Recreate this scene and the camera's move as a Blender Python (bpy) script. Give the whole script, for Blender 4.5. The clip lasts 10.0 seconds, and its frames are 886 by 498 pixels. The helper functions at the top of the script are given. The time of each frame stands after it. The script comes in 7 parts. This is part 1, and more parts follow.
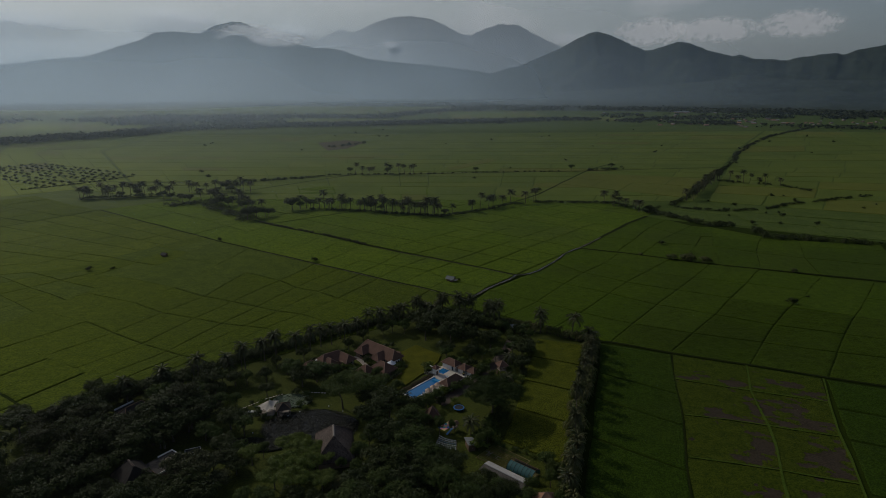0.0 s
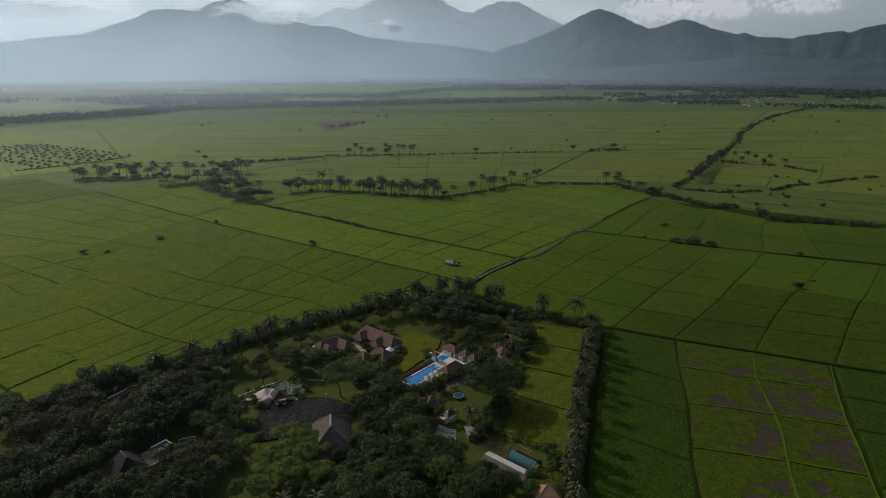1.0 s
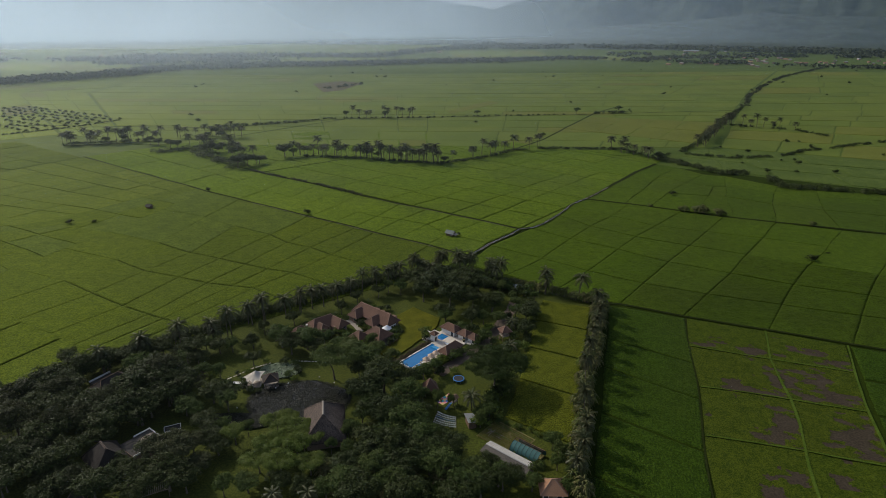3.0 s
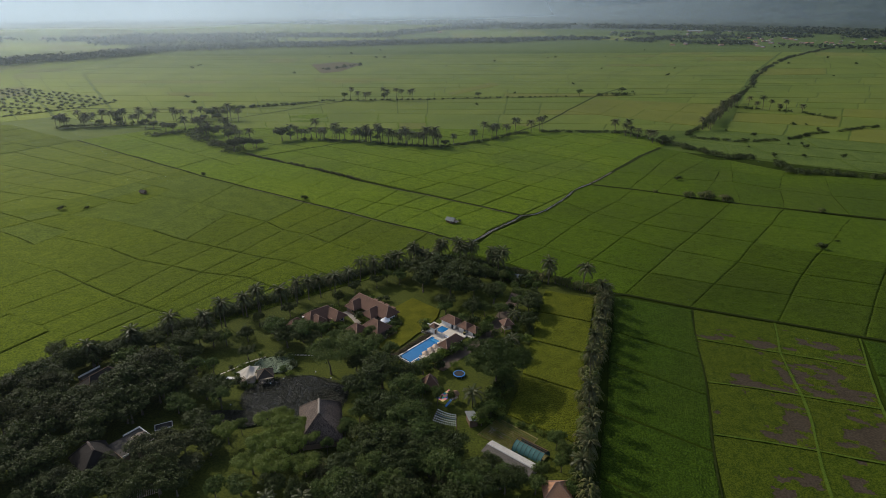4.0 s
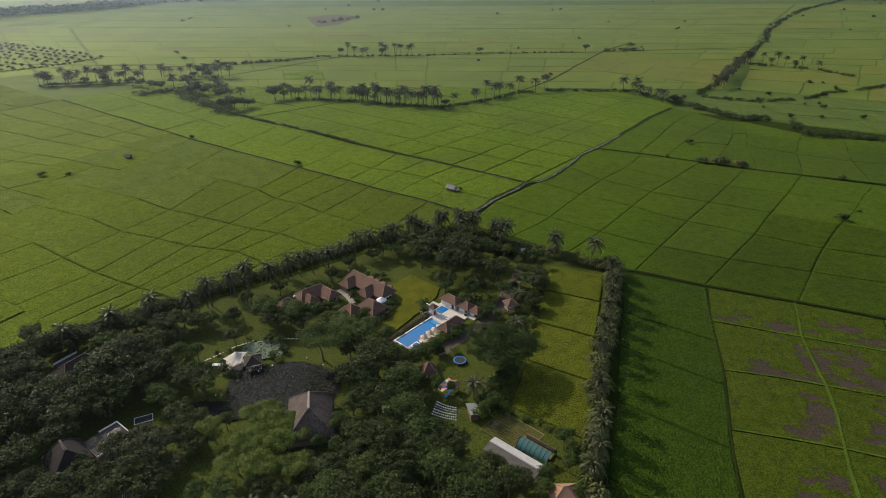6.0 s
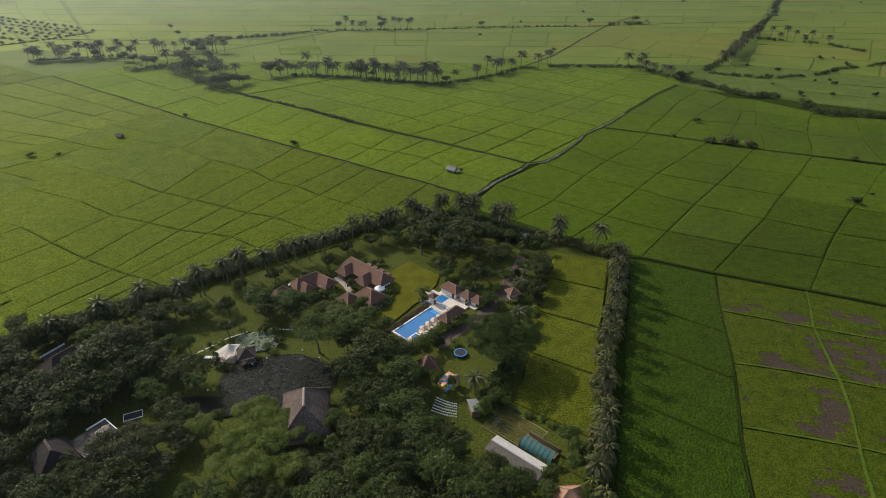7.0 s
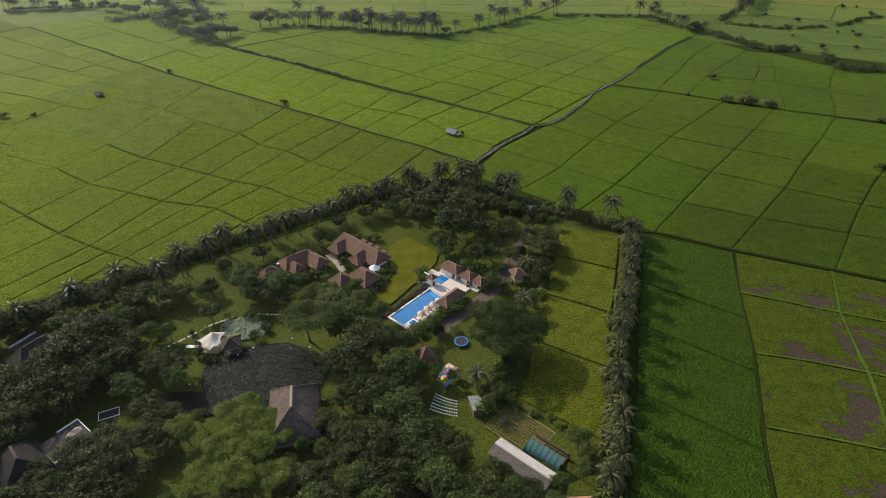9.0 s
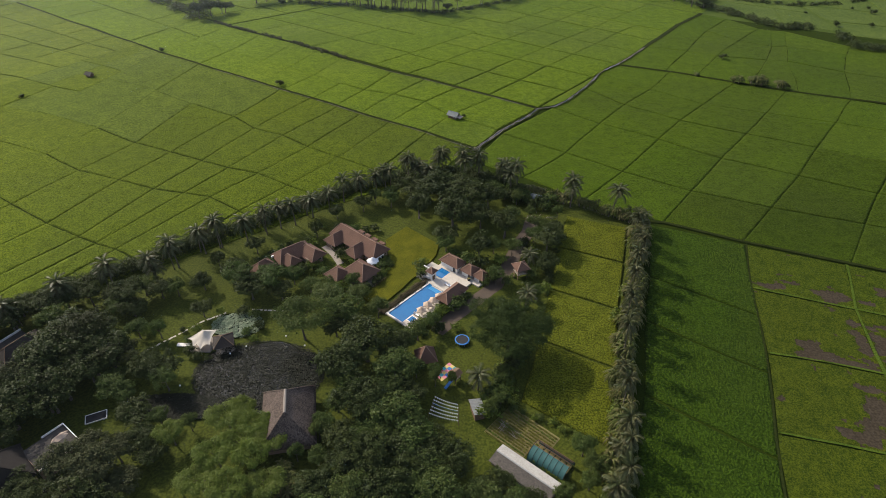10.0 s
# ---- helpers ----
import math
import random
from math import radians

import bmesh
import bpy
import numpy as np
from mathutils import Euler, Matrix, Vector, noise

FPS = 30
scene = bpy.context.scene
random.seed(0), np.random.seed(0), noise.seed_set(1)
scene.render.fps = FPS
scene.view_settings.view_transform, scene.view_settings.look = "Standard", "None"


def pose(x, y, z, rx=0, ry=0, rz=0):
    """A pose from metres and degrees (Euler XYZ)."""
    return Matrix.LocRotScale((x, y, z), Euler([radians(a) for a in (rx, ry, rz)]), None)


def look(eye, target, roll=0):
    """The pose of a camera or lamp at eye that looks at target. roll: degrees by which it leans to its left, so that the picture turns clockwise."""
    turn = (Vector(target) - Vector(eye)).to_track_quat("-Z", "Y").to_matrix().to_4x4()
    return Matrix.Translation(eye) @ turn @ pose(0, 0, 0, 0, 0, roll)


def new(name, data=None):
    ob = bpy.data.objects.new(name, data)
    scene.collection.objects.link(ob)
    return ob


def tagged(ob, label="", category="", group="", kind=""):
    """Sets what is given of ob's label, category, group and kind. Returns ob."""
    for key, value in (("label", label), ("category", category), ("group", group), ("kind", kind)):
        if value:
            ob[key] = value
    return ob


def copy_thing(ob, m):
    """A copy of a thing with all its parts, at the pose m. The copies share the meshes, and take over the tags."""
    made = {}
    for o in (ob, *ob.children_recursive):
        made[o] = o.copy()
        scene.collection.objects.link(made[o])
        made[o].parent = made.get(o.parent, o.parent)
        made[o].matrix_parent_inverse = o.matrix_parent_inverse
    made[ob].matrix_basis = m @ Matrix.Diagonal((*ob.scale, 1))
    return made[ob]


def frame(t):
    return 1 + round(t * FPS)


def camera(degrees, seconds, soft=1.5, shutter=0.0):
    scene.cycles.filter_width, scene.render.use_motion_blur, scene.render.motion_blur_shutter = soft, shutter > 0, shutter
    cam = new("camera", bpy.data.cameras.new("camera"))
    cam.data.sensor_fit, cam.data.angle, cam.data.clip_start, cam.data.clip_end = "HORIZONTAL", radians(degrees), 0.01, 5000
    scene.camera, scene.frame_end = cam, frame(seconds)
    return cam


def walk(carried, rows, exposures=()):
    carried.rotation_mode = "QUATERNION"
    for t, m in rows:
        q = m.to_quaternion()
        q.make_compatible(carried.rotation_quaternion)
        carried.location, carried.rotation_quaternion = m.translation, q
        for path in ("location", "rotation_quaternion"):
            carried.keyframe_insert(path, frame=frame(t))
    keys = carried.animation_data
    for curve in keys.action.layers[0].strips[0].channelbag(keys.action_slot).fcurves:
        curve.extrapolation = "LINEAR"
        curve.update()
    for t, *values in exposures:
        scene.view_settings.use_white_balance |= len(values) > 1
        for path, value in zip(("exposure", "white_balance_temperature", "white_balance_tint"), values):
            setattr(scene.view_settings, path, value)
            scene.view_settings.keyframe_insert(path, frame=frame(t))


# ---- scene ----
PATH = [
    (0, look((0.20, -11.86, 118.70), (-1.27, 65.18, 97.11))),
    (0.5, look((0.26, -8.66, 118.67), (-1.22, 67.98, 95.79))),
    (1, look((0.31, -5.49, 118.65), (-1.17, 70.75, 94.53))),
    (1.5, look((0.36, -2.15, 118.66), (-1.08, 73.73, 93.30))),
    (2, look((0.40, 1.35, 118.71), (-1.08, 76.79, 92.15))),
    (2.5, look((0.43, 5.05, 118.76), (-1.05, 80.09, 91.04))),
    (3, look((0.42, 8.97, 118.79), (-1.06, 83.57, 89.87))),
    (4.5, look((0.32, 21.39, 118.98), (-1.20, 94.55, 86.58))),
    (5, look((0.32, 25.57, 118.99), (-1.20, 98.09, 85.27))),
    (5.5, look((0.32, 29.82, 118.98), (-1.20, 101.70, 83.94))),
    (7, look((0.22, 42.81, 119.01), (-1.34, 112.45, 79.69))),
    (7.5, look((0.08, 47.23, 118.98), (-1.40, 116.07, 78.18))),
    (8, look((-0.06, 51.67, 118.96), (-1.50, 119.59, 76.72))),
    (8.5, look((-0.12, 56.05, 118.92), (-1.48, 123.09, 75.33))),
    (9, look((-0.05, 60.40, 118.89), (-1.53, 126.60, 73.93))),
    (9.5, look((0.01, 64.82, 118.89), (-1.55, 130.10, 72.65))),
    (10, look((0.08, 69.32, 118.88), (-1.56, 133.64, 71.40))),
]
cam = camera(73.8, 10.0, soft=0.55)
walk(cam, PATH, exposures=[
    (0, -1.63, 6250, 10), (0.3, -1.01, 6250, 10), (0.6, -0.73, 6250, 10), (1.0, -0.66, 6280, 10), (3.0, -0.31, 6400, 10),
    (5.0, 0.04, 6500, 10.5), (7.0, 0.34, 6580, 11.5), (10, 0.49, 6620, 12)])

# ---- sky and sun: low haze, morning sun ahead and to the left ----
SUN_AZ, SUN_EL = radians(-51.5), radians(36)
SUNV = Vector((math.sin(SUN_AZ) * math.cos(SUN_EL), math.cos(SUN_AZ) * math.cos(SUN_EL), math.sin(SUN_EL)))
world = bpy.data.worlds.new("sky")
scene.world = world
world.use_nodes = True
wn, wl = world.node_tree.nodes, world.node_tree.links
sky = wn.new("ShaderNodeTexSky")
sky.sky_type, sky.sun_disc = "NISHITA", False
sky.sun_elevation, sky.sun_rotation = SUN_EL, SUN_AZ
sky.air_density, sky.dust_density, sky.ozone_density = 1.0, 2.4, 2.0
wco = wn.new("ShaderNodeTexCoord")
wmap = wn.new("ShaderNodeMapping")
wmap.inputs["Scale"].default_value = (1.8, 1.8, 3.6)
wnoise = wn.new("ShaderNodeTexNoise")
wnoise.inputs["Scale"].default_value, wnoise.inputs["Detail"].default_value = 2.6, 8.0
wramp = wn.new("ShaderNodeValToRGB")
wramp.color_ramp.elements[0].position, wramp.color_ramp.elements[1].position = 0.52, 0.72
wmix = wn.new("ShaderNodeMix")
wmix.data_type = "RGBA"
wmix.inputs[7].default_value = (12.0, 11.5, 11.4, 1)
wl.new(wco.outputs["Generated"], wmap.inputs[0])
wl.new(wmap.outputs[0], wnoise.inputs["Vector"])
wl.new(wnoise.outputs[0], wramp.inputs[0])
wscale = wn.new("ShaderNodeMath")
wscale.operation = "MULTIPLY"
wscale.inputs[1].default_value = 0.55
wl.new(wramp.outputs[0], wscale.inputs[0])
wl.new(wscale.outputs[0], wmix.inputs[0])
wsep, whaze, wveil = wn.new("ShaderNodeSeparateXYZ"), wn.new("ShaderNodeMapRange"), wn.new("ShaderNodeMix")
whaze.interpolation_type = "SMOOTHSTEP"
whaze.inputs["From Max"].default_value, whaze.inputs["To Min"].default_value, whaze.inputs["To Max"].default_value = 0.4, 0.52, 0.0
wveil.data_type = "RGBA"
wdot, wnear, wtone = wn.new("ShaderNodeVectorMath"), wn.new("ShaderNodeMapRange"), wn.new("ShaderNodeMix")
wdot.operation, wdot.inputs[1].default_value = "DOT_PRODUCT", SUNV
wnear.interpolation_type, wnear.inputs["From Max"].default_value = "SMOOTHSTEP", 0.9
wtone.data_type = "RGBA"
wtone.inputs[6].default_value, wtone.inputs[7].default_value = (3.5, 4.05, 4.35, 1), (12.0, 11.8, 10.2, 1)
wl.new(wco.outputs["Generated"], wdot.inputs[0])
wl.new(wdot.outputs["Value"], wnear.inputs[0])
wl.new(wnear.outputs[0], wtone.inputs[0])
wl.new(wtone.outputs[2], wveil.inputs[7])
wl.new(wco.outputs["Generated"], wsep.inputs[0])
wl.new(wsep.outputs[2], whaze.inputs[0])
wl.new(whaze.outputs[0], wveil.inputs[0])
wl.new(sky.outputs[0], wveil.inputs[6])
wl.new(wveil.outputs[2], wmix.inputs[6])
wl.new(wmix.outputs[2], wn["Background"].inputs[0])
wn["Background"].inputs[1].default_value = 0.15

sun = new("sun", bpy.data.lights.new("sun", "SUN"))
sun.data.energy, sun.data.angle, sun.data.color = 3.6, radians(0.6), (1.0, 0.93, 0.80)
sun.matrix_world = look(SUNV * 300, (0, 0, 0))


# ---- materials ----
def mat(name, c1, c2, rough=0.9, s1=0.4, s2=6.0, bump=0.3, dist=0.05, obj=0.0, island=0.0, c3=None,
        trans=0.0, metal=0.0, spec=0.3, stretch=(1, 1, 1), gloss=None, gf=0.0, gr=0.55, grain=1.0, c4=None, nr=0.5, fd=5.0):
    """Two-scale noise between c1 and c2; obj and island: random shifts towards c3 for each object or loose piece;
    grain: how strong the fine scale is; c4: a colour of wide stretches;
    gloss: the colour of a broad soft shine, as leaf blades give against the light, by gf with roughness gr."""
    m = bpy.data.materials.new(name)
    m.use_nodes = True
    n, l = m.node_tree.nodes, m.node_tree.links
    p = n["Principled BSDF"]
    tint = lambda c: [2 * k / (a + b) for k, a, b in zip(c, c1, c2)]
    geo = n.new("ShaderNodeNewGeometry")
    mp = n.new("ShaderNodeMapping")
    mp.inputs["Scale"].default_value = stretch
    l.new(geo.outputs["Position"], mp.inputs[0])
    big, fine = n.new("ShaderNodeTexNoise"), n.new("ShaderNodeTexNoise")
    for t, s, d in ((big, s1, 3.0), (fine, s2, fd)):
        t.inputs["Scale"].default_value, t.inputs["Detail"].default_value = s, d
        l.new(mp.outputs[0], t.inputs["Vector"])
    fine.inputs["Roughness"].default_value = nr
    add = n.new("ShaderNodeMath")
    add.operation = "ADD"
    wide = n.new("ShaderNodeMath")
    wide.operation = "MULTIPLY_ADD"
    wide.inputs[1].default_value, wide.inputs[2].default_value = 0.6, 0.2
    l.new(big.outputs[0], wide.inputs[0])
    l.new(wide.outputs[0], add.inputs[0])
    sharp = n.new("ShaderNodeMath")
    sharp.operation = "MULTIPLY_ADD"
    sharp.inputs[1].default_value, sharp.inputs[2].default_value = grain, 0.5 - 0.5 * grain
    l.new(fine.outputs[0], sharp.inputs[0])
    l.new(sharp.outputs[0], add.inputs[1])
    rng = n.new("ShaderNodeMapRange")
    rng.inputs["From Min"].default_value, rng.inputs["From Max"].default_value = 0.72, 1.28
    l.new(add.outputs[0], rng.inputs[0])
    mix = n.new("ShaderNodeMix")
    mix.data_type = "RGBA"
    mix.inputs[6].default_value, mix.inputs[7].default_value = (*c1, 1), (*c2, 1)
    l.new(rng.outputs[0], mix.inputs[0])
    col = mix.outputs[2]
    if c4:
        patch = n.new("ShaderNodeTexNoise")
        patch.inputs["Scale"].default_value, patch.inputs["Detail"].default_value = 0.012, 4.0
        l.new(geo.outputs["Position"], patch.inputs["Vector"])
        pr = n.new("ShaderNodeMapRange")
        pr.inputs["From Min"].default_value, pr.inputs["From Max"].default_value, pr.inputs["To Max"].default_value = 0.47, 0.6, 0.75
        l.new(patch.outputs[0], pr.inputs[0])
        px = n.new("ShaderNodeMix")
        px.data_type, px.blend_type = "RGBA", "MULTIPLY"
        px.inputs[7].default_value = (*tint(c4), 1)
        l.new(pr.outputs[0], px.inputs[0])
        l.new(col, px.inputs[6])
        col = px.outputs[2]
    for amount, source in ((obj, "o"), (island, "i")):
        if amount:
            r = n.new("ShaderNodeObjectInfo").outputs["Random"] if source == "o" else geo.outputs["Random Per Island"]
            k = n.new("ShaderNodeMath")
            k.operation = "MULTIPLY"
            k.inputs[1].default_value = amount
            l.new(r, k.inputs[0])
            mx = n.new("ShaderNodeMix")
            mx.data_type, mx.blend_type = "RGBA", "MULTIPLY"
            mx.inputs[7].default_value = (*tint(c3 or c2), 1)
            l.new(k.outputs[0], mx.inputs[0])
            l.new(col, mx.inputs[6])
            col = mx.outputs[2]
    l.new(col, p.inputs["Base Color"])
    p.inputs["Roughness"].default_value, p.inputs["Metallic"].default_value = rough, metal
    p.inputs["Specular IOR Level"].default_value = spec
    if bump:
        b = n.new("ShaderNodeBump")
        b.inputs["Strength"].default_value, b.inputs["Distance"].default_value = bump, dist
        l.new(fine.outputs[0], b.inputs["Height"])
        l.new(b.outputs[0], p.inputs["Normal"])
    if gloss:
        t = n.new("ShaderNodeBsdfAnisotropic")
        t.inputs["Color"].default_value, t.inputs["Roughness"].default_value = (*gloss, 1), gr
        if bump:
            l.new(b.outputs[0], t.inputs["Normal"])
        ms = n.new("ShaderNodeMixShader")
        ms.inputs[0].default_value = gf
        l.new(p.outputs[0], ms.inputs[1])
        l.new(t.outputs[0], ms.inputs[2])
        l.new(ms.outputs[0], n["Material Output"].inputs[0])
    if trans:
        t = n.new("ShaderNodeBsdfTranslucent")
        l.new(col, t.inputs[0])
        ms = n.new("ShaderNodeMixShader")
        ms.inputs[0].default_value = trans
        l.new(p.outputs[0], ms.inputs[1])
        l.new(t.outputs[0], ms.inputs[2])
        l.new(ms.outputs[0], n["Material Output"].inputs[0])
    return m


def ground_mat():
    """Distant farmland: large parcels in several greens over grassy soil."""
    m = mat("farmland", gloss=(0.4, 0.48, 0.064), gf=0.04, c1=(0.022, 0.040, 0.003), c2=(0.042, 0.064, 0.005), spec=0.1, s1=0.03, s2=1.5, bump=0.3, dist=0.2)
    n, l = m.node_tree.nodes, m.node_tree.links
    geo = n.new("ShaderNodeNewGeometry")
    mp = n.new("ShaderNodeMapping")
    mp.inputs["Scale"].default_value = (0.006, 0.013, 0.0)
    mp.inputs["Rotation"].default_value = (0, 0, radians(-30))
    l.new(geo.outputs["Position"], mp.inputs[0])
    v = n.new("ShaderNodeTexVoronoi")
    l.new(mp.outputs[0], v.inputs["Vector"])
    hsv = n.new("ShaderNodeSeparateColor")
    l.new(v.outputs["Color"], hsv.inputs[0])
    ramp = n.new("ShaderNodeValToRGB")
    e = ramp.color_ramp.elements
    e[0].color, e[1].color = (0.030, 0.052, 0.004, 1), (0.054, 0.076, 0.008, 1)
    e.new(0.45).color = (0.038, 0.064, 0.005, 1)
    l.new(hsv.outputs[0], ramp.inputs[0])
    old = [k for k in l if k.to_socket == n["Principled BSDF"].inputs["Base Color"]][0].from_socket
    mx = n.new("ShaderNodeMix")
    mx.data_type = "RGBA"
    mx.inputs[0].default_value = 0.6
    l.new(old, mx.inputs[6])
    l.new(ramp.outputs[0], mx.inputs[7])
    l.new(mx.outputs[2], n["Principled BSDF"].inputs["Base Color"])
    return m


def haze_mat(name, amount, fade, low, tone):
    """A sheet standing in for haze: lets most light through and scatters a little; it fades in from the ground up to
    low, which hides its foot, and thins out again with height.
    """
    m = bpy.data.materials.new(name)
    m.use_nodes = True
    n, l = m.node_tree.nodes, m.node_tree.links
    n.remove(n["Principled BSDF"])
    d, t = n.new("ShaderNodeBsdfDiffuse"), n.new("ShaderNodeBsdfTranslucent")
    for s in (d, t):
        s.inputs[0].default_value = (*tone, 1)
    both, tr, mix = n.new("ShaderNodeMixShader"), n.new("ShaderNodeBsdfTransparent"), n.new("ShaderNodeMixShader")
    both.inputs[0].default_value = 0.82
    l.new(d.outputs[0], both.inputs[1])
    l.new(t.outputs[0], both.inputs[2])
    geo, sep = n.new("ShaderNodeNewGeometry"), n.new("ShaderNodeSeparateXYZ")
    l.new(geo.outputs["Position"], sep.inputs[0])

    def ramp(source, x0, x1, y0, y1, soft=True):
        k = n.new("ShaderNodeMapRange")
        k.interpolation_type = "SMOOTHSTEP" if soft else "LINEAR"
        for key, value in (("From Min", x0), ("From Max", x1), ("To Min", y0), ("To Max", y1)):
            k.inputs[key].default_value = value
        l.new(source, k.inputs[0])
        return k.outputs[0]

    def times(p, q):
        k = n.new("ShaderNodeMath")
        k.operation = "MULTIPLY"
        l.new(p, k.inputs[0])
        l.new(q, k.inputs[1])
        return k.outputs[0]

    puff = n.new("ShaderNodeTexNoise")
    puff.inputs["Scale"].default_value, puff.inputs["Detail"].default_value = 0.0016, 3.0
    l.new(geo.outputs["Position"], puff.inputs["Vector"])
    high = ramp(sep.outputs[2], low, fade, amount, 0)
    rise = ramp(sep.outputs[2], 0, low, 0, 1, False)
    radius = n.new("ShaderNodeVectorMath")
    radius.operation = "NORMALIZE"
    side = n.new("ShaderNodeSeparateXYZ")
    l.new(geo.outputs["Position"], radius.inputs[0])
    l.new(radius.outputs[0], side.inputs[0])
    # denser on the sun's side, so the sheet is brighter there
    west = ramp(side.outputs[0], -0.42, 0.62, 1.25, 0.25)
    amt = times(times(high, rise), times(west, ramp(puff.outputs[0], 0.25, 0.75, 0.78, 1.22, False)))
    l.new(amt, mix.inputs[0])
    l.new(tr.outputs[0], mix.inputs[1])
    l.new(both.outputs[0], mix.inputs[2])
    l.new(mix.outputs[0], n["Material Output"].inputs[0])
    return m


def cloud_mat(name, seed):
    """A wisp of cloud: thins out towards its rim and in torn patches."""
    m = bpy.data.materials.new(name)
    m.use_nodes = True
    n, l = m.node_tree.nodes, m.node_tree.links
    n.remove(n["Principled BSDF"])
    co, gr, ns = n.new("ShaderNodeTexCoord"), n.new("ShaderNodeTexGradient"), n.new("ShaderNodeTexNoise")
    gr.gradient_type = "SPHERICAL"
    mp = n.new("ShaderNodeMapping")
    mp.inputs["Scale"].default_value, mp.inputs["Location"].default_value = (4.2, 1, 2.0), (seed, 0, seed)
    l.new(co.outputs["Object"], gr.inputs[0])
    l.new(co.outputs["Object"], mp.inputs[0])
    l.new(mp.outputs[0], ns.inputs["Vector"])
    ns.inputs["Scale"].default_value, ns.inputs["Detail"].default_value = 1.7, 7.0
    k, r = n.new("ShaderNodeMath"), n.new("ShaderNodeMapRange")
    k.operation = "MULTIPLY"
    r.interpolation_type = "SMOOTHSTEP"
    l.new(gr.outputs["Fac"], k.inputs[0])
    l.new(ns.outputs[0], k.inputs[1])
    r.inputs["From Min"].default_value, r.inputs["From Max"].default_value, r.inputs["To Max"].default_value = 0.07, 0.30, 0.85
    l.new(k.outputs[0], r.inputs[0])
    d, t, both, tr, mix = n.new("ShaderNodeBsdfDiffuse"), n.new("ShaderNodeBsdfTranslucent"), n.new("ShaderNodeMixShader"), n.new("ShaderNodeBsdfTransparent"), n.new("ShaderNodeMixShader")
    for s in (d, t):
        s.inputs[0].default_value = (0.95, 0.94, 0.93, 1)
    l.new(d.outputs[0], both.inputs[1])
    l.new(t.outputs[0], both.inputs[2])
    # added emission brightens the dark undersides of the wisps
    glow, lit = n.new("ShaderNodeEmission"), n.new("ShaderNodeAddShader")
    glow.inputs[0].default_value, glow.inputs[1].default_value = (1.0, 0.95, 0.90, 1), 0.5
    l.new(both.outputs[0], lit.inputs[0])
    l.new(glow.outputs[0], lit.inputs[1])
    l.new(r.outputs[0], mix.inputs[0])
    l.new(tr.outputs[0], mix.inputs[1])
    l.new(lit.outputs[0], mix.inputs[2])
    l.new(mix.outputs[0], n["Material Output"].inputs[0])
    return m


def water_mat(name, c1, c2, rough):
    return mat(name, c1, c2, rough=rough, s1=0.5, s2=4, bump=0.08, dist=0.02, spec=0.5)


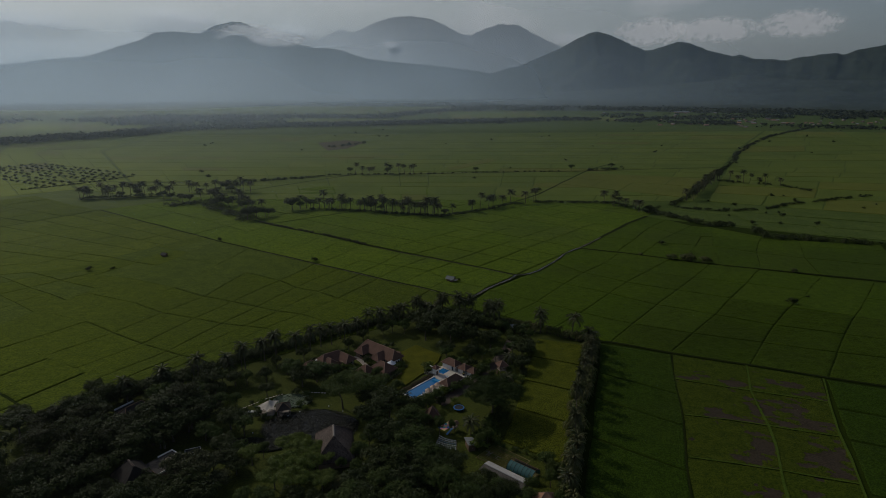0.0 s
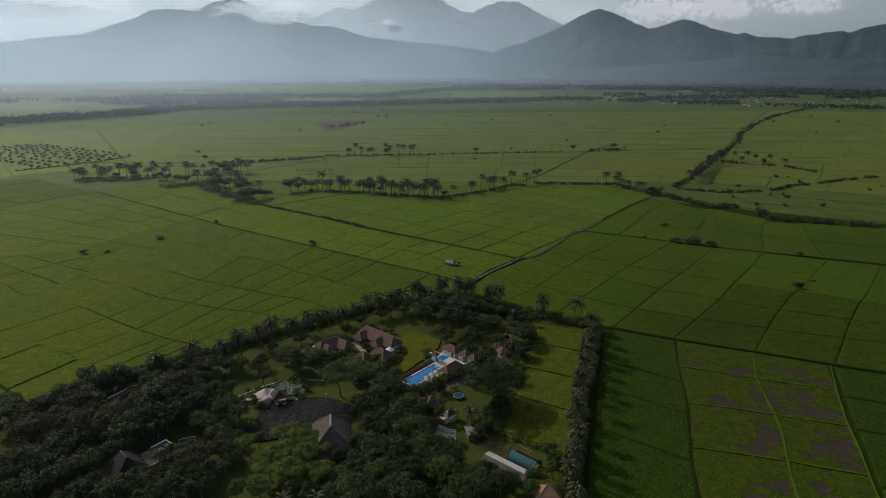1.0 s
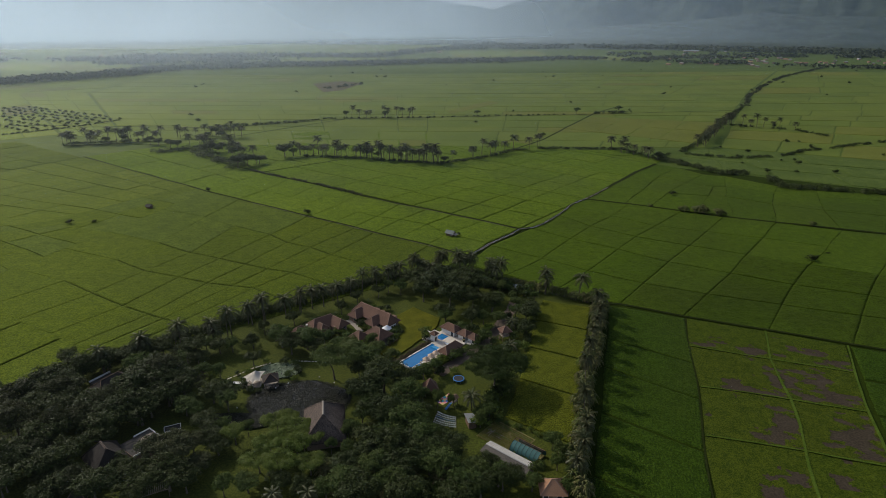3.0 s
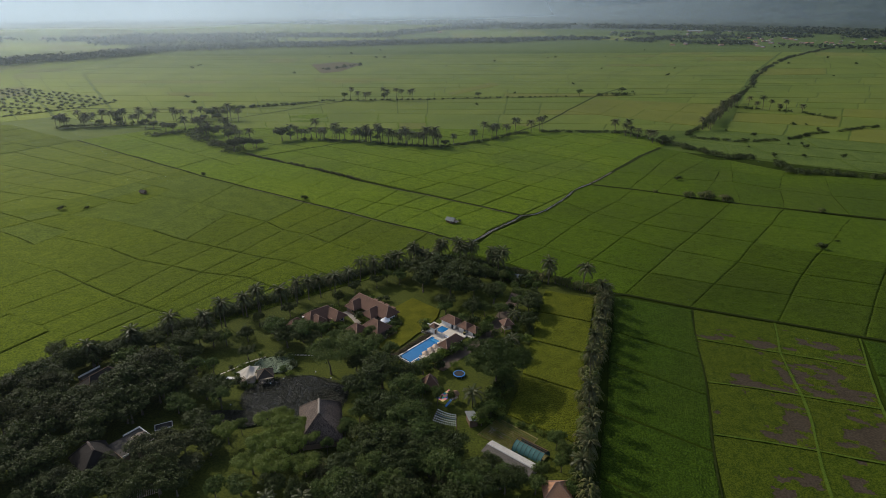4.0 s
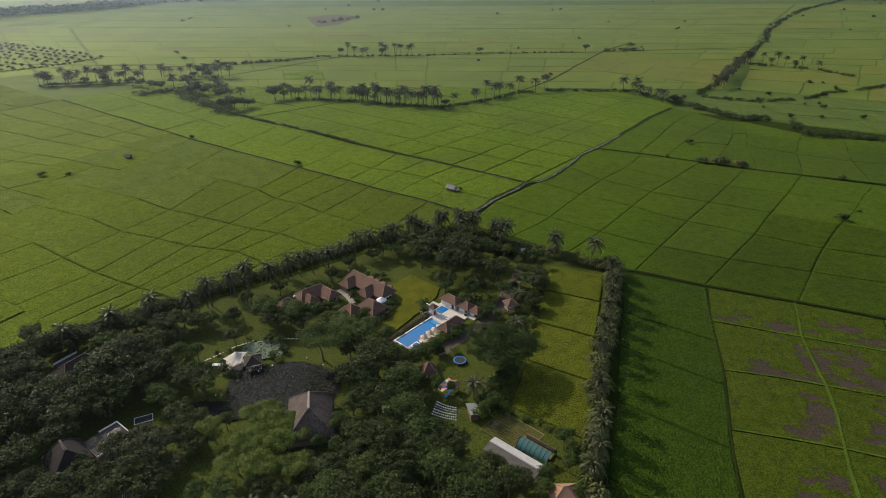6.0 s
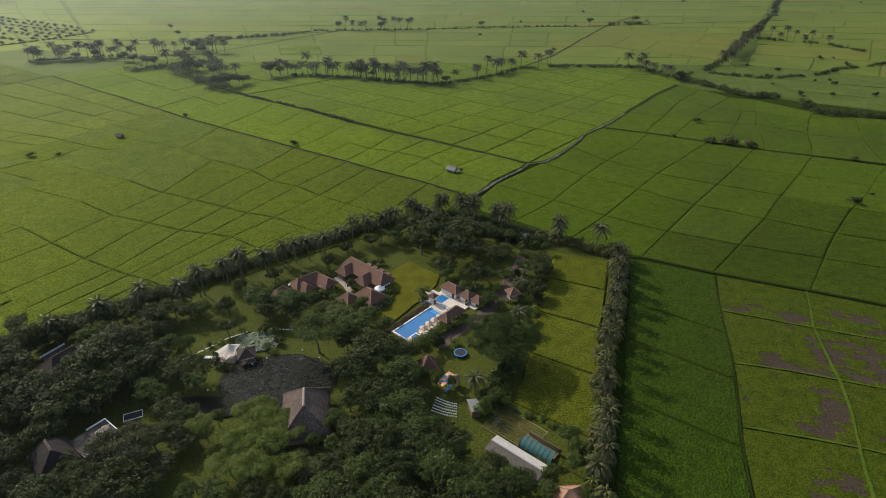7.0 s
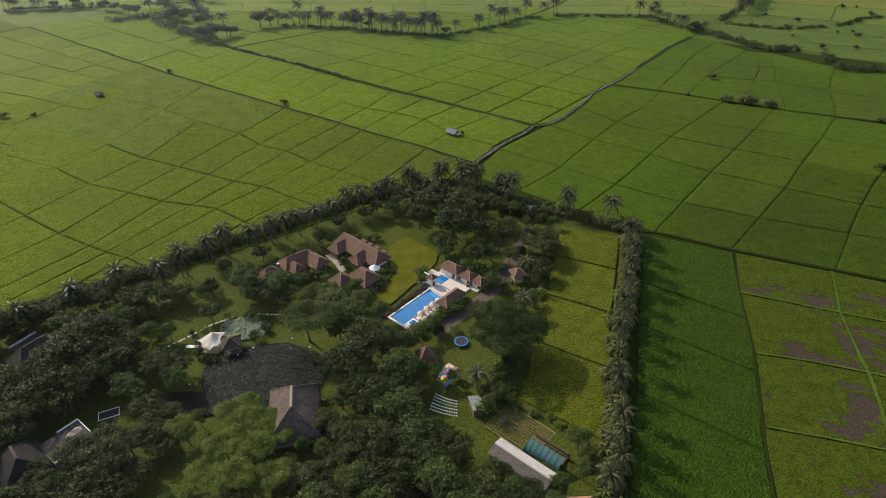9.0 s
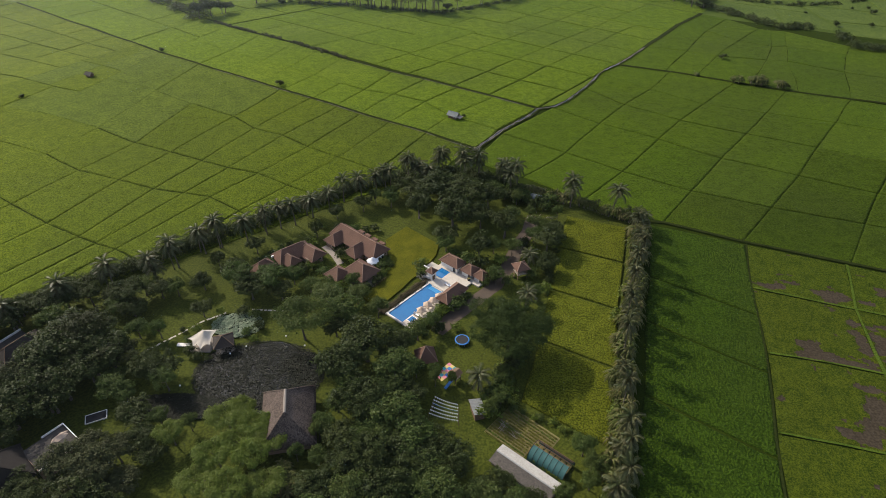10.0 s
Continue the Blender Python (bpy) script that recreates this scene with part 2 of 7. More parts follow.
M = {
    "ground": ground_mat(),
    "rice": mat("rice", (0.0126, 0.0325, 0.0022), (0.0750, 0.1160, 0.0070), s1=0.22, s2=1.9, fd=2.4, grain=2.3, nr=0.6, c4=(0.0335, 0.055, 0.0075), bump=1.0, dist=1.0, island=0.45, c3=(0.0755, 0.1010, 0.0101), spec=0.05, gloss=(0.5, 0.68, 0.03), gf=0.055),
    "westrice": mat("yellowing_rice", (0.0100, 0.0228, 0.0015), (0.0595, 0.0836, 0.0047), s1=0.22, s2=1.9, fd=2.4, grain=2.4, nr=0.6, c4=(0.0256, 0.0399, 0.0048), bump=1.0, dist=1.0, island=0.5, c3=(0.0595, 0.0760, 0.0074), spec=0.05, gloss=(0.5, 0.64, 0.03), gf=0.045),
    "palerice": mat("pale_yellow_rice", (0.0220, 0.0390, 0.0032), (0.0760, 0.0980, 0.0074), s1=0.22, s2=1.9, fd=2.4, grain=2.4, nr=0.6, c4=(0.0390, 0.0560, 0.0066), bump=1.0, dist=1.0, island=0.5, c3=(0.0740, 0.0910, 0.0098), spec=0.05, gloss=(0.5, 0.64, 0.03), gf=0.045),
    "weedyrice": mat("weedy_rice", (0.0115, 0.0242, 0.0025), (0.0590, 0.0845, 0.0087), s1=0.12, s2=1.3, fd=3.0, grain=2.5, nr=0.65, c4=(0.0255, 0.0407, 0.0060), bump=1.0, dist=1.0, island=0.4, c3=(0.0560, 0.0742, 0.0091), spec=0.05, gloss=(0.48, 0.62, 0.08), gf=0.042),
    "eastrice": mat("young_rice", (0.0078, 0.0222, 0.0014), (0.0450, 0.0790, 0.0040), s1=0.22, s2=1.9, fd=2.4, grain=1.9, nr=0.6, c4=(0.0185, 0.0335, 0.0042), bump=1.0, dist=1.0, island=0.5, c3=(0.0470, 0.0690, 0.0056), spec=0.05, gloss=(0.5, 0.68, 0.03), gf=0.045),
    "eastdeep": mat("deep_young_rice", (0.0053, 0.0151, 0.0009), (0.0306, 0.0537, 0.0027), s1=0.22, s2=1.9, fd=2.4, grain=1.9, nr=0.6, c4=(0.0126, 0.0228, 0.0029), bump=1.0, dist=1.0, island=0.5, c3=(0.0320, 0.0469, 0.0038), spec=0.05, gloss=(0.5, 0.68, 0.0240), gf=0.038),
    "dryfield": mat("ploughed_earth", (0.058, 0.050, 0.024), (0.084, 0.070, 0.034), s1=0.05, s2=0.8, grain=1.6, bump=0.4, dist=0.3, spec=0.05),
    "hutroof": mat("grey_blue_sheet", (0.085, 0.098, 0.100), (0.150, 0.165, 0.165), rough=0.6, s1=0.4, s2=3, grain=1.6, bump=0.2, dist=0.02),
    "deeprice": mat("dark_rice", (0.0041, 0.0149, 0.0009), (0.0201, 0.0447, 0.0028), s1=0.25, s2=2.0, fd=2.2, grain=2.6, nr=0.6, c4=(0.0122, 0.0231, 0.0031), bump=1.0, dist=1.0, island=0.4, c3=(0.0211, 0.0414, 0.0028), spec=0.05, gloss=(0.45, 0.62, 0.04), gf=0.032),
    "ripe": mat("ripening_rice", (0.0150, 0.0235, 0.0016), (0.0820, 0.0900, 0.0066), s1=0.22, s2=2.2, fd=2.6, grain=2.4, nr=0.6, bump=1.0, dist=0.5, spec=0.05, island=0.3, c3=(0.0682, 0.0859, 0.0092), gloss=(0.58, 0.6, 0.05), gf=0.028),
    "riper": mat("golden_rice", (0.0260, 0.0310, 0.0020), (0.0980, 0.0930, 0.0066), s1=0.22, s2=4.2, fd=2.6, grain=1.5, nr=0.6, bump=1.0, dist=0.4, spec=0.05, island=0.3, c3=(0.0900, 0.0950, 0.0100), gloss=(0.58, 0.6, 0.05), gf=0.028),
    "youngrice": mat("patchy_young_rice", (0.0099, 0.0224, 0.0015), (0.0480, 0.0662, 0.0041), s1=0.3, s2=2.8, fd=4.0, grain=2.4, nr=0.6, bump=1.0, dist=0.2, spec=0.05, obj=0.5, c3=(0.0331, 0.0356, 0.0040), gloss=(0.5, 0.62, 0.05), gf=0.022),
    "mudsoil": mat("wet_mud", (0.027, 0.0205, 0.0125), (0.047, 0.0365, 0.0235), rough=0.85, s1=0.2, s2=1.6, fd=4.0, grain=1.9, bump=0.5, dist=0.1, spec=0.08),
    "grassbund": mat("green_bund", (0.030, 0.056, 0.005), (0.068, 0.098, 0.011), s1=0.3, s2=2.2, fd=3.0, grain=1.6, bump=0.8, dist=0.25, spec=0.05),
    "farrice": mat("far_rice", (0.0400, 0.0650, 0.0066), (0.0770, 0.1020, 0.0120), s1=0.02, s2=0.8, grain=1.8, c4=(0.0500, 0.0720, 0.0096), bump=0.6, dist=0.6, spec=0.1, island=0.5, c3=(0.0860, 0.1000, 0.0130), gloss=(0.55, 0.68, 0.05), gf=0.045),
    "farrice2": mat("far_ripe_rice", (0.0660, 0.0780, 0.0082), (0.1060, 0.1140, 0.0140), s1=0.02, s2=0.8, grain=1.8, bump=0.6, dist=0.6, spec=0.1, island=0.5, c3=(0.0900, 0.1050, 0.0120)),
    "pasture": mat("pasture", (0.0280, 0.0510, 0.0050), (0.0790, 0.1070, 0.0150), s1=0.06, s2=0.9, grain=2.4, nr=0.65, bump=0.8, dist=0.5, spec=0.1),
    "lawn": mat("lawn", (0.0270, 0.0370, 0.0036), (0.0600, 0.0710, 0.0080), spec=0.1, s1=0.12, s2=1.6, grain=2.2, bump=0.4, dist=0.08),
    "dirt": mat("dirt_track", (0.0400, 0.0350, 0.0266), (0.0960, 0.0851, 0.0662), s1=0.2, s2=3, bump=0.5, dist=0.1),
    "ditch": mat("ditch_bank", (0.0095, 0.0155, 0.0026), (0.0240, 0.0310, 0.0065), spec=0.03, s1=0.2, s2=2, bump=0.6, dist=0.2),
    # bund grass, with the shade between standing rice put into the colour
    "bund": mat("shaded_bund", (0.0105, 0.0190, 0.0018), (0.0250, 0.0370, 0.0038), spec=0.02, s1=0.2, s2=2, fd=2.5, bump=0.6, dist=0.2),
    "asphalt": mat("asphalt", (0.0605, 0.04446, 0.032), (0.0935, 0.0684, 0.048), s1=0.3, s2=8, bump=0.2, dist=0.02),
    "stone": mat("pale_paving", (0.42, 0.37, 0.30), (0.56, 0.51, 0.43), s1=0.5, s2=6, bump=0.2, dist=0.02, island=0.15, c3=(0.38, 0.33, 0.27)),
    "white": mat("white_render", (0.70, 0.66, 0.60), (0.80, 0.77, 0.72), s1=0.3, s2=4, bump=0.1, dist=0.01),
    "earthwall": mat("clay_render", (0.20, 0.14, 0.10), (0.28, 0.20, 0.145), s1=0.3, s2=4, bump=0.15, dist=0.01),
    "tile": mat("clay_tile", (0.0770, 0.0395, 0.0262), (0.1270, 0.0670, 0.0440), s1=0.4, s2=5, bump=0.6, dist=0.06, island=0.45, c3=(0.1716, 0.0999, 0.0703)),
    "tile2": mat("orange_tile", (0.22, 0.11, 0.06), (0.30, 0.16, 0.09), s1=0.4, s2=5, bump=0.6, dist=0.06, island=0.4, c3=(0.33, 0.19, 0.11)),
    "ridge": mat("ridge_tile", (0.195, 0.12, 0.0825), (0.255, 0.165, 0.1162), s1=1, s2=6, bump=0.3, dist=0.03),
    "thatch": mat("thatch", (0.0390, 0.0270, 0.0210), (0.1350, 0.1010, 0.0800), s1=0.5, s2=3.2, grain=3.2, nr=0.78, bump=1.0, dist=0.3, island=0.2, c3=(0.099, 0.0759, 0.0594), stretch=(1.056, 1.056, 0.396)),
    # old brown thatch, its colour darkened further for the shade under trees
    "shadedthatch": mat("shaded_old_thatch", (0.0126, 0.0096, 0.0076), (0.0252, 0.0197, 0.0156), s1=0.35, s2=7, bump=0.9, dist=0.12, stretch=(1.155, 1.155, 0.2625)),
    "oldboards": mat("stained_boards", (0.02785, 0.02457, 0.02129), (0.05569, 0.04914, 0.04259), s1=0.7, s2=5, bump=0.3, dist=0.02, grain=1.6),
    "darkroof": mat("dark_shingle", (0.022, 0.017, 0.014), (0.045, 0.036, 0.030), s1=0.4, s2=6, bump=0.5, dist=0.05),
    "thatchcap": mat("thatch_cap", (0.182, 0.154, 0.126), (0.252, 0.217, 0.182), s1=0.6, s2=7, bump=0.6, dist=0.08),
    "wood": mat("timber", (0.10, 0.065, 0.04), (0.18, 0.12, 0.075), s1=0.6, s2=9, bump=0.3, dist=0.02, stretch=(1, 1, 0.2)),
    "palewood": mat("weathered_boards", (0.20, 0.17, 0.14), (0.32, 0.28, 0.235), s1=0.5, s2=7, bump=0.3, dist=0.02, island=0.4, c3=(0.26, 0.215, 0.175)),
    "metalroof": mat("grey_sheet_roof", (0.1728, 0.18, 0.1728), (0.2592, 0.2592, 0.2448), rough=0.6, s1=0.25, s2=3, bump=0.2, dist=0.02, stretch=(0.72, 0.72, 0.72)),
    "creamroof": mat("cream_sheet_roof", (0.2890, 0.2720, 0.2380), (0.4250, 0.4037, 0.3570), rough=0.7, s1=0.35, s2=3, grain=1.6, bump=0.2, dist=0.02),
    "net": mat("green_shade_net", (0.018, 0.066, 0.062), (0.038, 0.112, 0.104), rough=0.7, s1=0.5, s2=9, bump=0.4, dist=0.04),
    "dark": mat("dark_inside", (0.015, 0.014, 0.013), (0.03, 0.028, 0.025), s1=0.5, s2=4, bump=0),
    "glass": mat("window_glass", (0.02, 0.025, 0.03), (0.03, 0.035, 0.04), rough=0.08, s1=0.4, s2=2, bump=0, spec=0.6),
    "canvas": mat("cream_canvas", (0.50, 0.38, 0.28), (0.62, 0.49, 0.37), s1=0.6, s2=6, bump=0.2, dist=0.02, trans=0.25),
    "sail": mat("white_sail", (0.4752, 0.4224, 0.34), (0.5412, 0.495, 0.4216), s1=0.4, s2=5, bump=0.1, dist=0.02, trans=0.2),
    "brolly": mat("white_canvas", (0.74, 0.76, 0.78), (0.84, 0.85, 0.86), s1=0.6, s2=6, bump=0.1, dist=0.02, trans=0.2),
    "pool": water_mat("pool_water", (0.008, 0.108, 0.272), (0.0144, 0.148, 0.344), 0.06),
    "pooltile": mat("pool_tile", (0.03, 0.2, 0.42), (0.06, 0.27, 0.5), rough=0.4, s1=0.5, s2=6, bump=0),
    "pond": water_mat("pond_water", (0.008, 0.009, 0.006), (0.015, 0.0165, 0.011), 0.12),
    "lily": mat("lotus_leaves", (0.0058, 0.0072, 0.0034), (0.0130, 0.0150, 0.0076), rough=0.55, s1=0.2, s2=3, bump=0.2, dist=0.02, island=0.8, c3=(0.0205, 0.0212, 0.0128), spec=0.1),
    "lily2": mat("pale_water_lettuce", (0.10, 0.14, 0.075), (0.17, 0.21, 0.125), rough=0.6, s1=0.3, s2=3, bump=0.2, dist=0.02, island=0.5, c3=(0.07, 0.11, 0.055)),
    "leaf": mat("dark_foliage", (0.0160, 0.0274, 0.0052), (0.0328, 0.0480, 0.0096), rough=0.55, s1=0.25, s2=2, bump=0, obj=0.35, island=0.38, c3=(0.0475, 0.0608, 0.0144), trans=0.29, spec=0.12),
    "leafbrown": mat("brownish_foliage", (0.0130, 0.0190, 0.0044), (0.0260, 0.0330, 0.0080), rough=0.55, s1=0.25, s2=2, bump=0, obj=0.35, island=0.38, c3=(0.0400, 0.0465, 0.0135), trans=0.29, spec=0.1),
    "leafrain": mat("feathery_dark_foliage", (0.0120, 0.0265, 0.0042), (0.0250, 0.0450, 0.0075), rough=0.55, s1=0.25, s2=2, bump=0, obj=0.35, island=0.38, c3=(0.0380, 0.0560, 0.0110), trans=0.29, spec=0.08),
    "leafmid": mat("green_foliage", (0.0281, 0.0560, 0.0103), (0.0550, 0.0941, 0.0173), rough=0.55, s1=0.25, s2=2, bump=0, obj=0.35, island=0.55, c3=(0.0836, 0.1075, 0.0263), trans=0.4, spec=0.12),
    "leaflight": mat("light_foliage", (0.0570, 0.0935, 0.0091), (0.1026, 0.1459, 0.0148), rough=0.55, s1=0.25, s2=2, bump=0, obj=0.25, island=0.5, c3=(0.1277, 0.1539, 0.0285), trans=0.34, spec=0.16),
    "leafgrey": mat("olive_foliage", (0.0260, 0.0330, 0.0100), (0.0470, 0.0560, 0.0170), rough=0.6, s1=0.25, s2=2, bump=0, island=0.55, c3=(0.0700, 0.0730, 0.0290), trans=0.22, spec=0.12),
    "frond": mat("palm_fronds", (0.0260, 0.0440, 0.0115), (0.0520, 0.0700, 0.0205), rough=0.48, s1=0.5, s2=3, bump=0, obj=0.5, island=0.45, c3=(0.0950, 0.0930, 0.0400), trans=0.16, spec=0.25),
    "banana": mat("banana_leaves", (0.026, 0.044, 0.006), (0.060, 0.080, 0.013), rough=0.55, s1=0.5, s2=3, bump=0, obj=0.4, island=0.6, c3=(0.098, 0.092, 0.030), trans=0.22, spec=0.12),
    "farleaf": mat("far_woods", (0.0192, 0.0288, 0.0096), (0.0384, 0.0496, 0.016), s1=0.03, s2=0.3, bump=0, island=0.5, c3=(0.0576, 0.064, 0.024)),
    "bark": mat("bark", (0.07, 0.055, 0.04), (0.14, 0.115, 0.09), s1=0.6, s2=5, bump=0.6, dist=0.05),
    "redleaf": mat("russet_shrubs", (0.06, 0.042, 0.026), (0.11, 0.075, 0.045), s1=0.5, s2=3, bump=0, island=0.6, c3=(0.08, 0.09, 0.03), trans=0.2),
    "mount": mat("forested_slope", (0.014, 0.024, 0.017), (0.030, 0.045, 0.028), s1=0.004, s2=0.03, bump=0.6, dist=6.0),
    "steel": mat("galvanised_steel", (0.45, 0.46, 0.47), (0.58, 0.59, 0.60), rough=0.4, metal=0.8, s1=1, s2=6, bump=0.05, dist=0.01),
    "blue": mat("blue_padding", (0.02, 0.12, 0.34), (0.035, 0.17, 0.42), rough=0.5, s1=1, s2=6, bump=0.1, dist=0.01),
    "black": mat("black_mesh", (0.012, 0.012, 0.013), (0.022, 0.022, 0.024), rough=0.7, s1=1, s2=8, bump=0.1, dist=0.01),
    "pink": mat("pink_mat", (0.50, 0.16, 0.20), (0.60, 0.22, 0.26), rough=0.7, s1=1, s2=6, bump=0.05),
    "teal": mat("teal_mat", (0.03, 0.26, 0.30), (0.05, 0.33, 0.37), rough=0.7, s1=1, s2=6, bump=0.05),
    "yellow": mat("yellow_mat", (0.50, 0.38, 0.12), (0.60, 0.46, 0.17), rough=0.7, s1=1, s2=6, bump=0.05),
    "leanroof": mat("weathered_sheet", (0.040, 0.034, 0.028), (0.080, 0.068, 0.056), rough=0.7, s1=0.3, s2=3, grain=1.6, bump=0.2, dist=0.02, island=0.4, c3=(0.09, 0.078, 0.065)),
    "crop": mat("vegetable_leaves", (0.085, 0.10, 0.014), (0.15, 0.155, 0.026), rough=0.6, s1=0.3, s2=3, bump=0, island=0.5, c3=(0.17, 0.15, 0.035), trans=0.3, spec=0.1),
    "soil": mat("garden_soil", (0.1045, 0.088, 0.03), (0.176, 0.154, 0.055), s1=0.4, s2=4, bump=0.6, dist=0.08),
}


# ---- building blocks ----
class Geo:
    """Gathers vertices and faces of one mesh."""

    def __init__(self):
        self.v, self.f = [], []

    def add(self, verts, faces):
        k = len(self.v)
        self.v.extend(verts)
        self.f.extend([tuple(i + k for i in face) for face in faces])

    def box(self, x, y, z, sx, sy, sz, rz=0.0, b=0.0):
        """A block on z, its upper edges drawn in by b."""
        c, s = math.cos(radians(rz)), math.sin(radians(rz))
        out = []
        for h, k in ((0, 0), (max(sz - b, 0), 0), (sz, b)) if b else ((0, 0), (sz, 0)):
            for px, py in ((-1, -1), (1, -1), (1, 1), (-1, 1)):
                ax, ay = px * (sx / 2 - k), py * (sy / 2 - k)
                out.append((x + ax * c - ay * s, y + ax * s + ay * c, z + h))
        n = len(out) // 4
        faces = [(3, 2, 1, 0), tuple(range(4 * n - 4, 4 * n))]
        for j in range(n - 1):
            for i in range(4):
                faces.append((4 * j + i, 4 * j + (i + 1) % 4, 4 * j + 4 + (i + 1) % 4, 4 * j + 4 + i))
        self.add(out, faces)
        return self

    def tube(self, p, q, r0, r1, n=6, cap=True):
        p, q = Vector(p), Vector(q)
        a = (q - p).normalized()
        u = a.cross(Vector((0, 0, 1)) if abs(a.z) < 0.9 else Vector((1, 0, 0))).normalized()
        w = a.cross(u)
        out = []
        for o, r in ((p, r0), (q, r1)):
            for i in range(n):
                t = 2 * math.pi * i / n
                out.append(tuple(o + u * (r * math.cos(t)) + w * (r * math.sin(t))))
        faces = [(i, (i + 1) % n, n + (i + 1) % n, n + i) for i in range(n)]
        if cap:
            faces += [tuple(range(n - 1, -1, -1)), tuple(range(n, 2 * n))]
        self.add(out, faces)
        return self

    def path(self, pts, r, n=6):
        """One continuous tube along a line of points."""
        rings = []
        for i, p in enumerate(pts):
            p = Vector(p)
            a = (Vector(pts[min(i + 1, len(pts) - 1)]) - Vector(pts[max(i - 1, 0)])).normalized()
            u = a.cross(Vector((0, 0, 1)) if abs(a.z) < 0.9 else Vector((1, 0, 0))).normalized()
            w = a.cross(u)
            rings += [tuple(p + u * (r * math.cos(2 * math.pi * k / n)) + w * (r * math.sin(2 * math.pi * k / n))) for k in range(n)]
        m = len(pts)
        faces = [(j * n + k, j * n + (k + 1) % n, (j + 1) * n + (k + 1) % n, (j + 1) * n + k) for j in range(m - 1) for k in range(n)]
        faces += [tuple(range(n - 1, -1, -1)), tuple(range((m - 1) * n, m * n))]
        self.add(rings, faces)
        return self

    def prism(self, pts, z0, z1):
        n = len(pts)
        self.add([(x, y, z0) for x, y in pts] + [(x, y, z1) for x, y in pts],
                 [tuple(range(n, 2 * n))] + [(i, (i + 1) % n, n + (i + 1) % n, n + i) for i in range(n)])
        return self

    def slope(self, e0, e1, r1, r0, k, th=0.10):
        """A roof face from the eave e0-e1 up to r0-r1 in k courses, each lapping over the one below."""
        e0, e1, r0, r1 = Vector(e0), Vector(e1), Vector(r0), Vector(r1)
        nrm = (e1 - e0).cross((r0 + r1) / 2 - (e0 + e1) / 2).normalized()
        if nrm.z < 0:
            nrm = -nrm
        top, edge = [], []
        for i in range(k):
            for t, lift in ((i / k, th), ((i + 1) / k, th * 0.45)):
                top += [tuple(e0.lerp(r0, t) + nrm * lift), tuple(e1.lerp(r1, t) + nrm * lift)]
        n = len(top)
        faces = [(i, i + 1, i + 3, i + 2) for i in range(0, n - 2, 2)]
        faces += [(n, n + 1, 1, 0), (n + 1, n + 3, n - 1, *range(n - 3, 0, -2)), (n + 2, n, *range(0, n, 2)), (n, n + 2, n + 3, n + 1)]
        self.add(top + [tuple(e0), tuple(e1), tuple(r0), tuple(r1)], faces)
        return self

    def mesh(self, name, material, smooth=False):
        me = bpy.data.meshes.new(name)
        me.from_pydata(self.v, [], self.f)
        me.materials.append(material)
        if smooth:
            me.shade_smooth()
        return me


def part(name, geo, material, parent, label="", smooth=False):
    """Links one mesh as a part of a thing (geo: a Geo, or a mesh that is already made)."""
    me = geo.mesh(name, material, smooth) if isinstance(geo, Geo) else geo
    ob = new(name, me)
    ob.parent = parent
    return tagged(ob, label)


def thing(name, x, y, rz, label, category, group="", kind="", z=0.0):
    ob = new(name)
    ob.empty_display_size = 0.5
    ob.matrix_basis = pose(x, y, z, 0, 0, rz)
    return tagged(ob, label, category, group, kind)


def solo(name, geo, material, label, category="", group="", kind="", smooth=False):
    return tagged(new(name, geo.mesh(name, material, smooth)), label, category, group, kind)


def at(x, y, s=1.0, rz=None, sz=None):
    return Matrix.LocRotScale((x, y, 0), Euler((0, 0, random.uniform(0, 6.28) if rz is None else radians(rz))), (s, s, sz or s))


class Kind:
    """A kind of thing that is built once; each further one is a copy of it."""

    def __init__(self, build):
        self.build, self.first = build, None

    def put(self, m):
        if self.first is None:
            self.first = self.build()
            ob = self.first
            ob.matrix_basis = m
        else:
            s = self.first.scale
            ob = copy_thing(self.first, m @ Matrix.Diagonal((1 / s.x, 1 / s.y, 1 / s.z, 1)))
        return ob


# ---- the ground: one sheet to the horizon ----
g = Geo()
rings = [0, 60, 150, 300, 600, 1200, 2400, 4930]
g.v.append((0, 0, 0))
for r in rings[1:]:
    g.v.extend((r * math.sin(2 * math.pi * i / 72), r * math.cos(2 * math.pi * i / 72), 0) for i in range(72))
g.f.extend((0, 1 + (i + 1) % 72, 1 + i) for i in range(72))
for k in range(len(rings) - 2):
    for i in range(72):
        a, b = 1 + 72 * k, 1 + 72 * (k + 1)
        g.f.append((a + i, a + (i + 1) % 72, b + (i + 1) % 72, b + i))
ground = solo("ground", g, M["ground"], "flat green farmland plain reaching to the mountains", kind="structure")

# dark sheet seen in the gaps; bund shade is part of its colour
solo("paddy_soil", Geo().prism([(-610, 100), (420, 60), (440, 380), (180, 520), (30, 640), (-150, 540), (-250, 560), (-320, 560), (-460, 480)], -0.01, 0.012), M["bund"], "soil and grassy bunds between the rice fields, coloured dark as in shade", kind="structure")
HEDGE_L = ((-150.5, 178), (-9.5, 283.6))


def clip(poly, a, b):
    """The part of a polygon that lies to the left of the line from a to b."""
    out = []
    side = lambda p: (b[0] - a[0]) * (p[1] - a[1]) - (b[1] - a[1]) * (p[0] - a[0])
    for i, p in enumerate(poly):
        q = poly[(i + 1) % len(poly)]
        sp, sq = side(p), side(q)
        if sp >= 0:
            out.append(p)
        if sp * sq < 0:
            t = sp / (sp - sq)
            out.append((p[0] + (q[0] - p[0]) * t, p[1] + (q[1] - p[1]) * t))
    return out


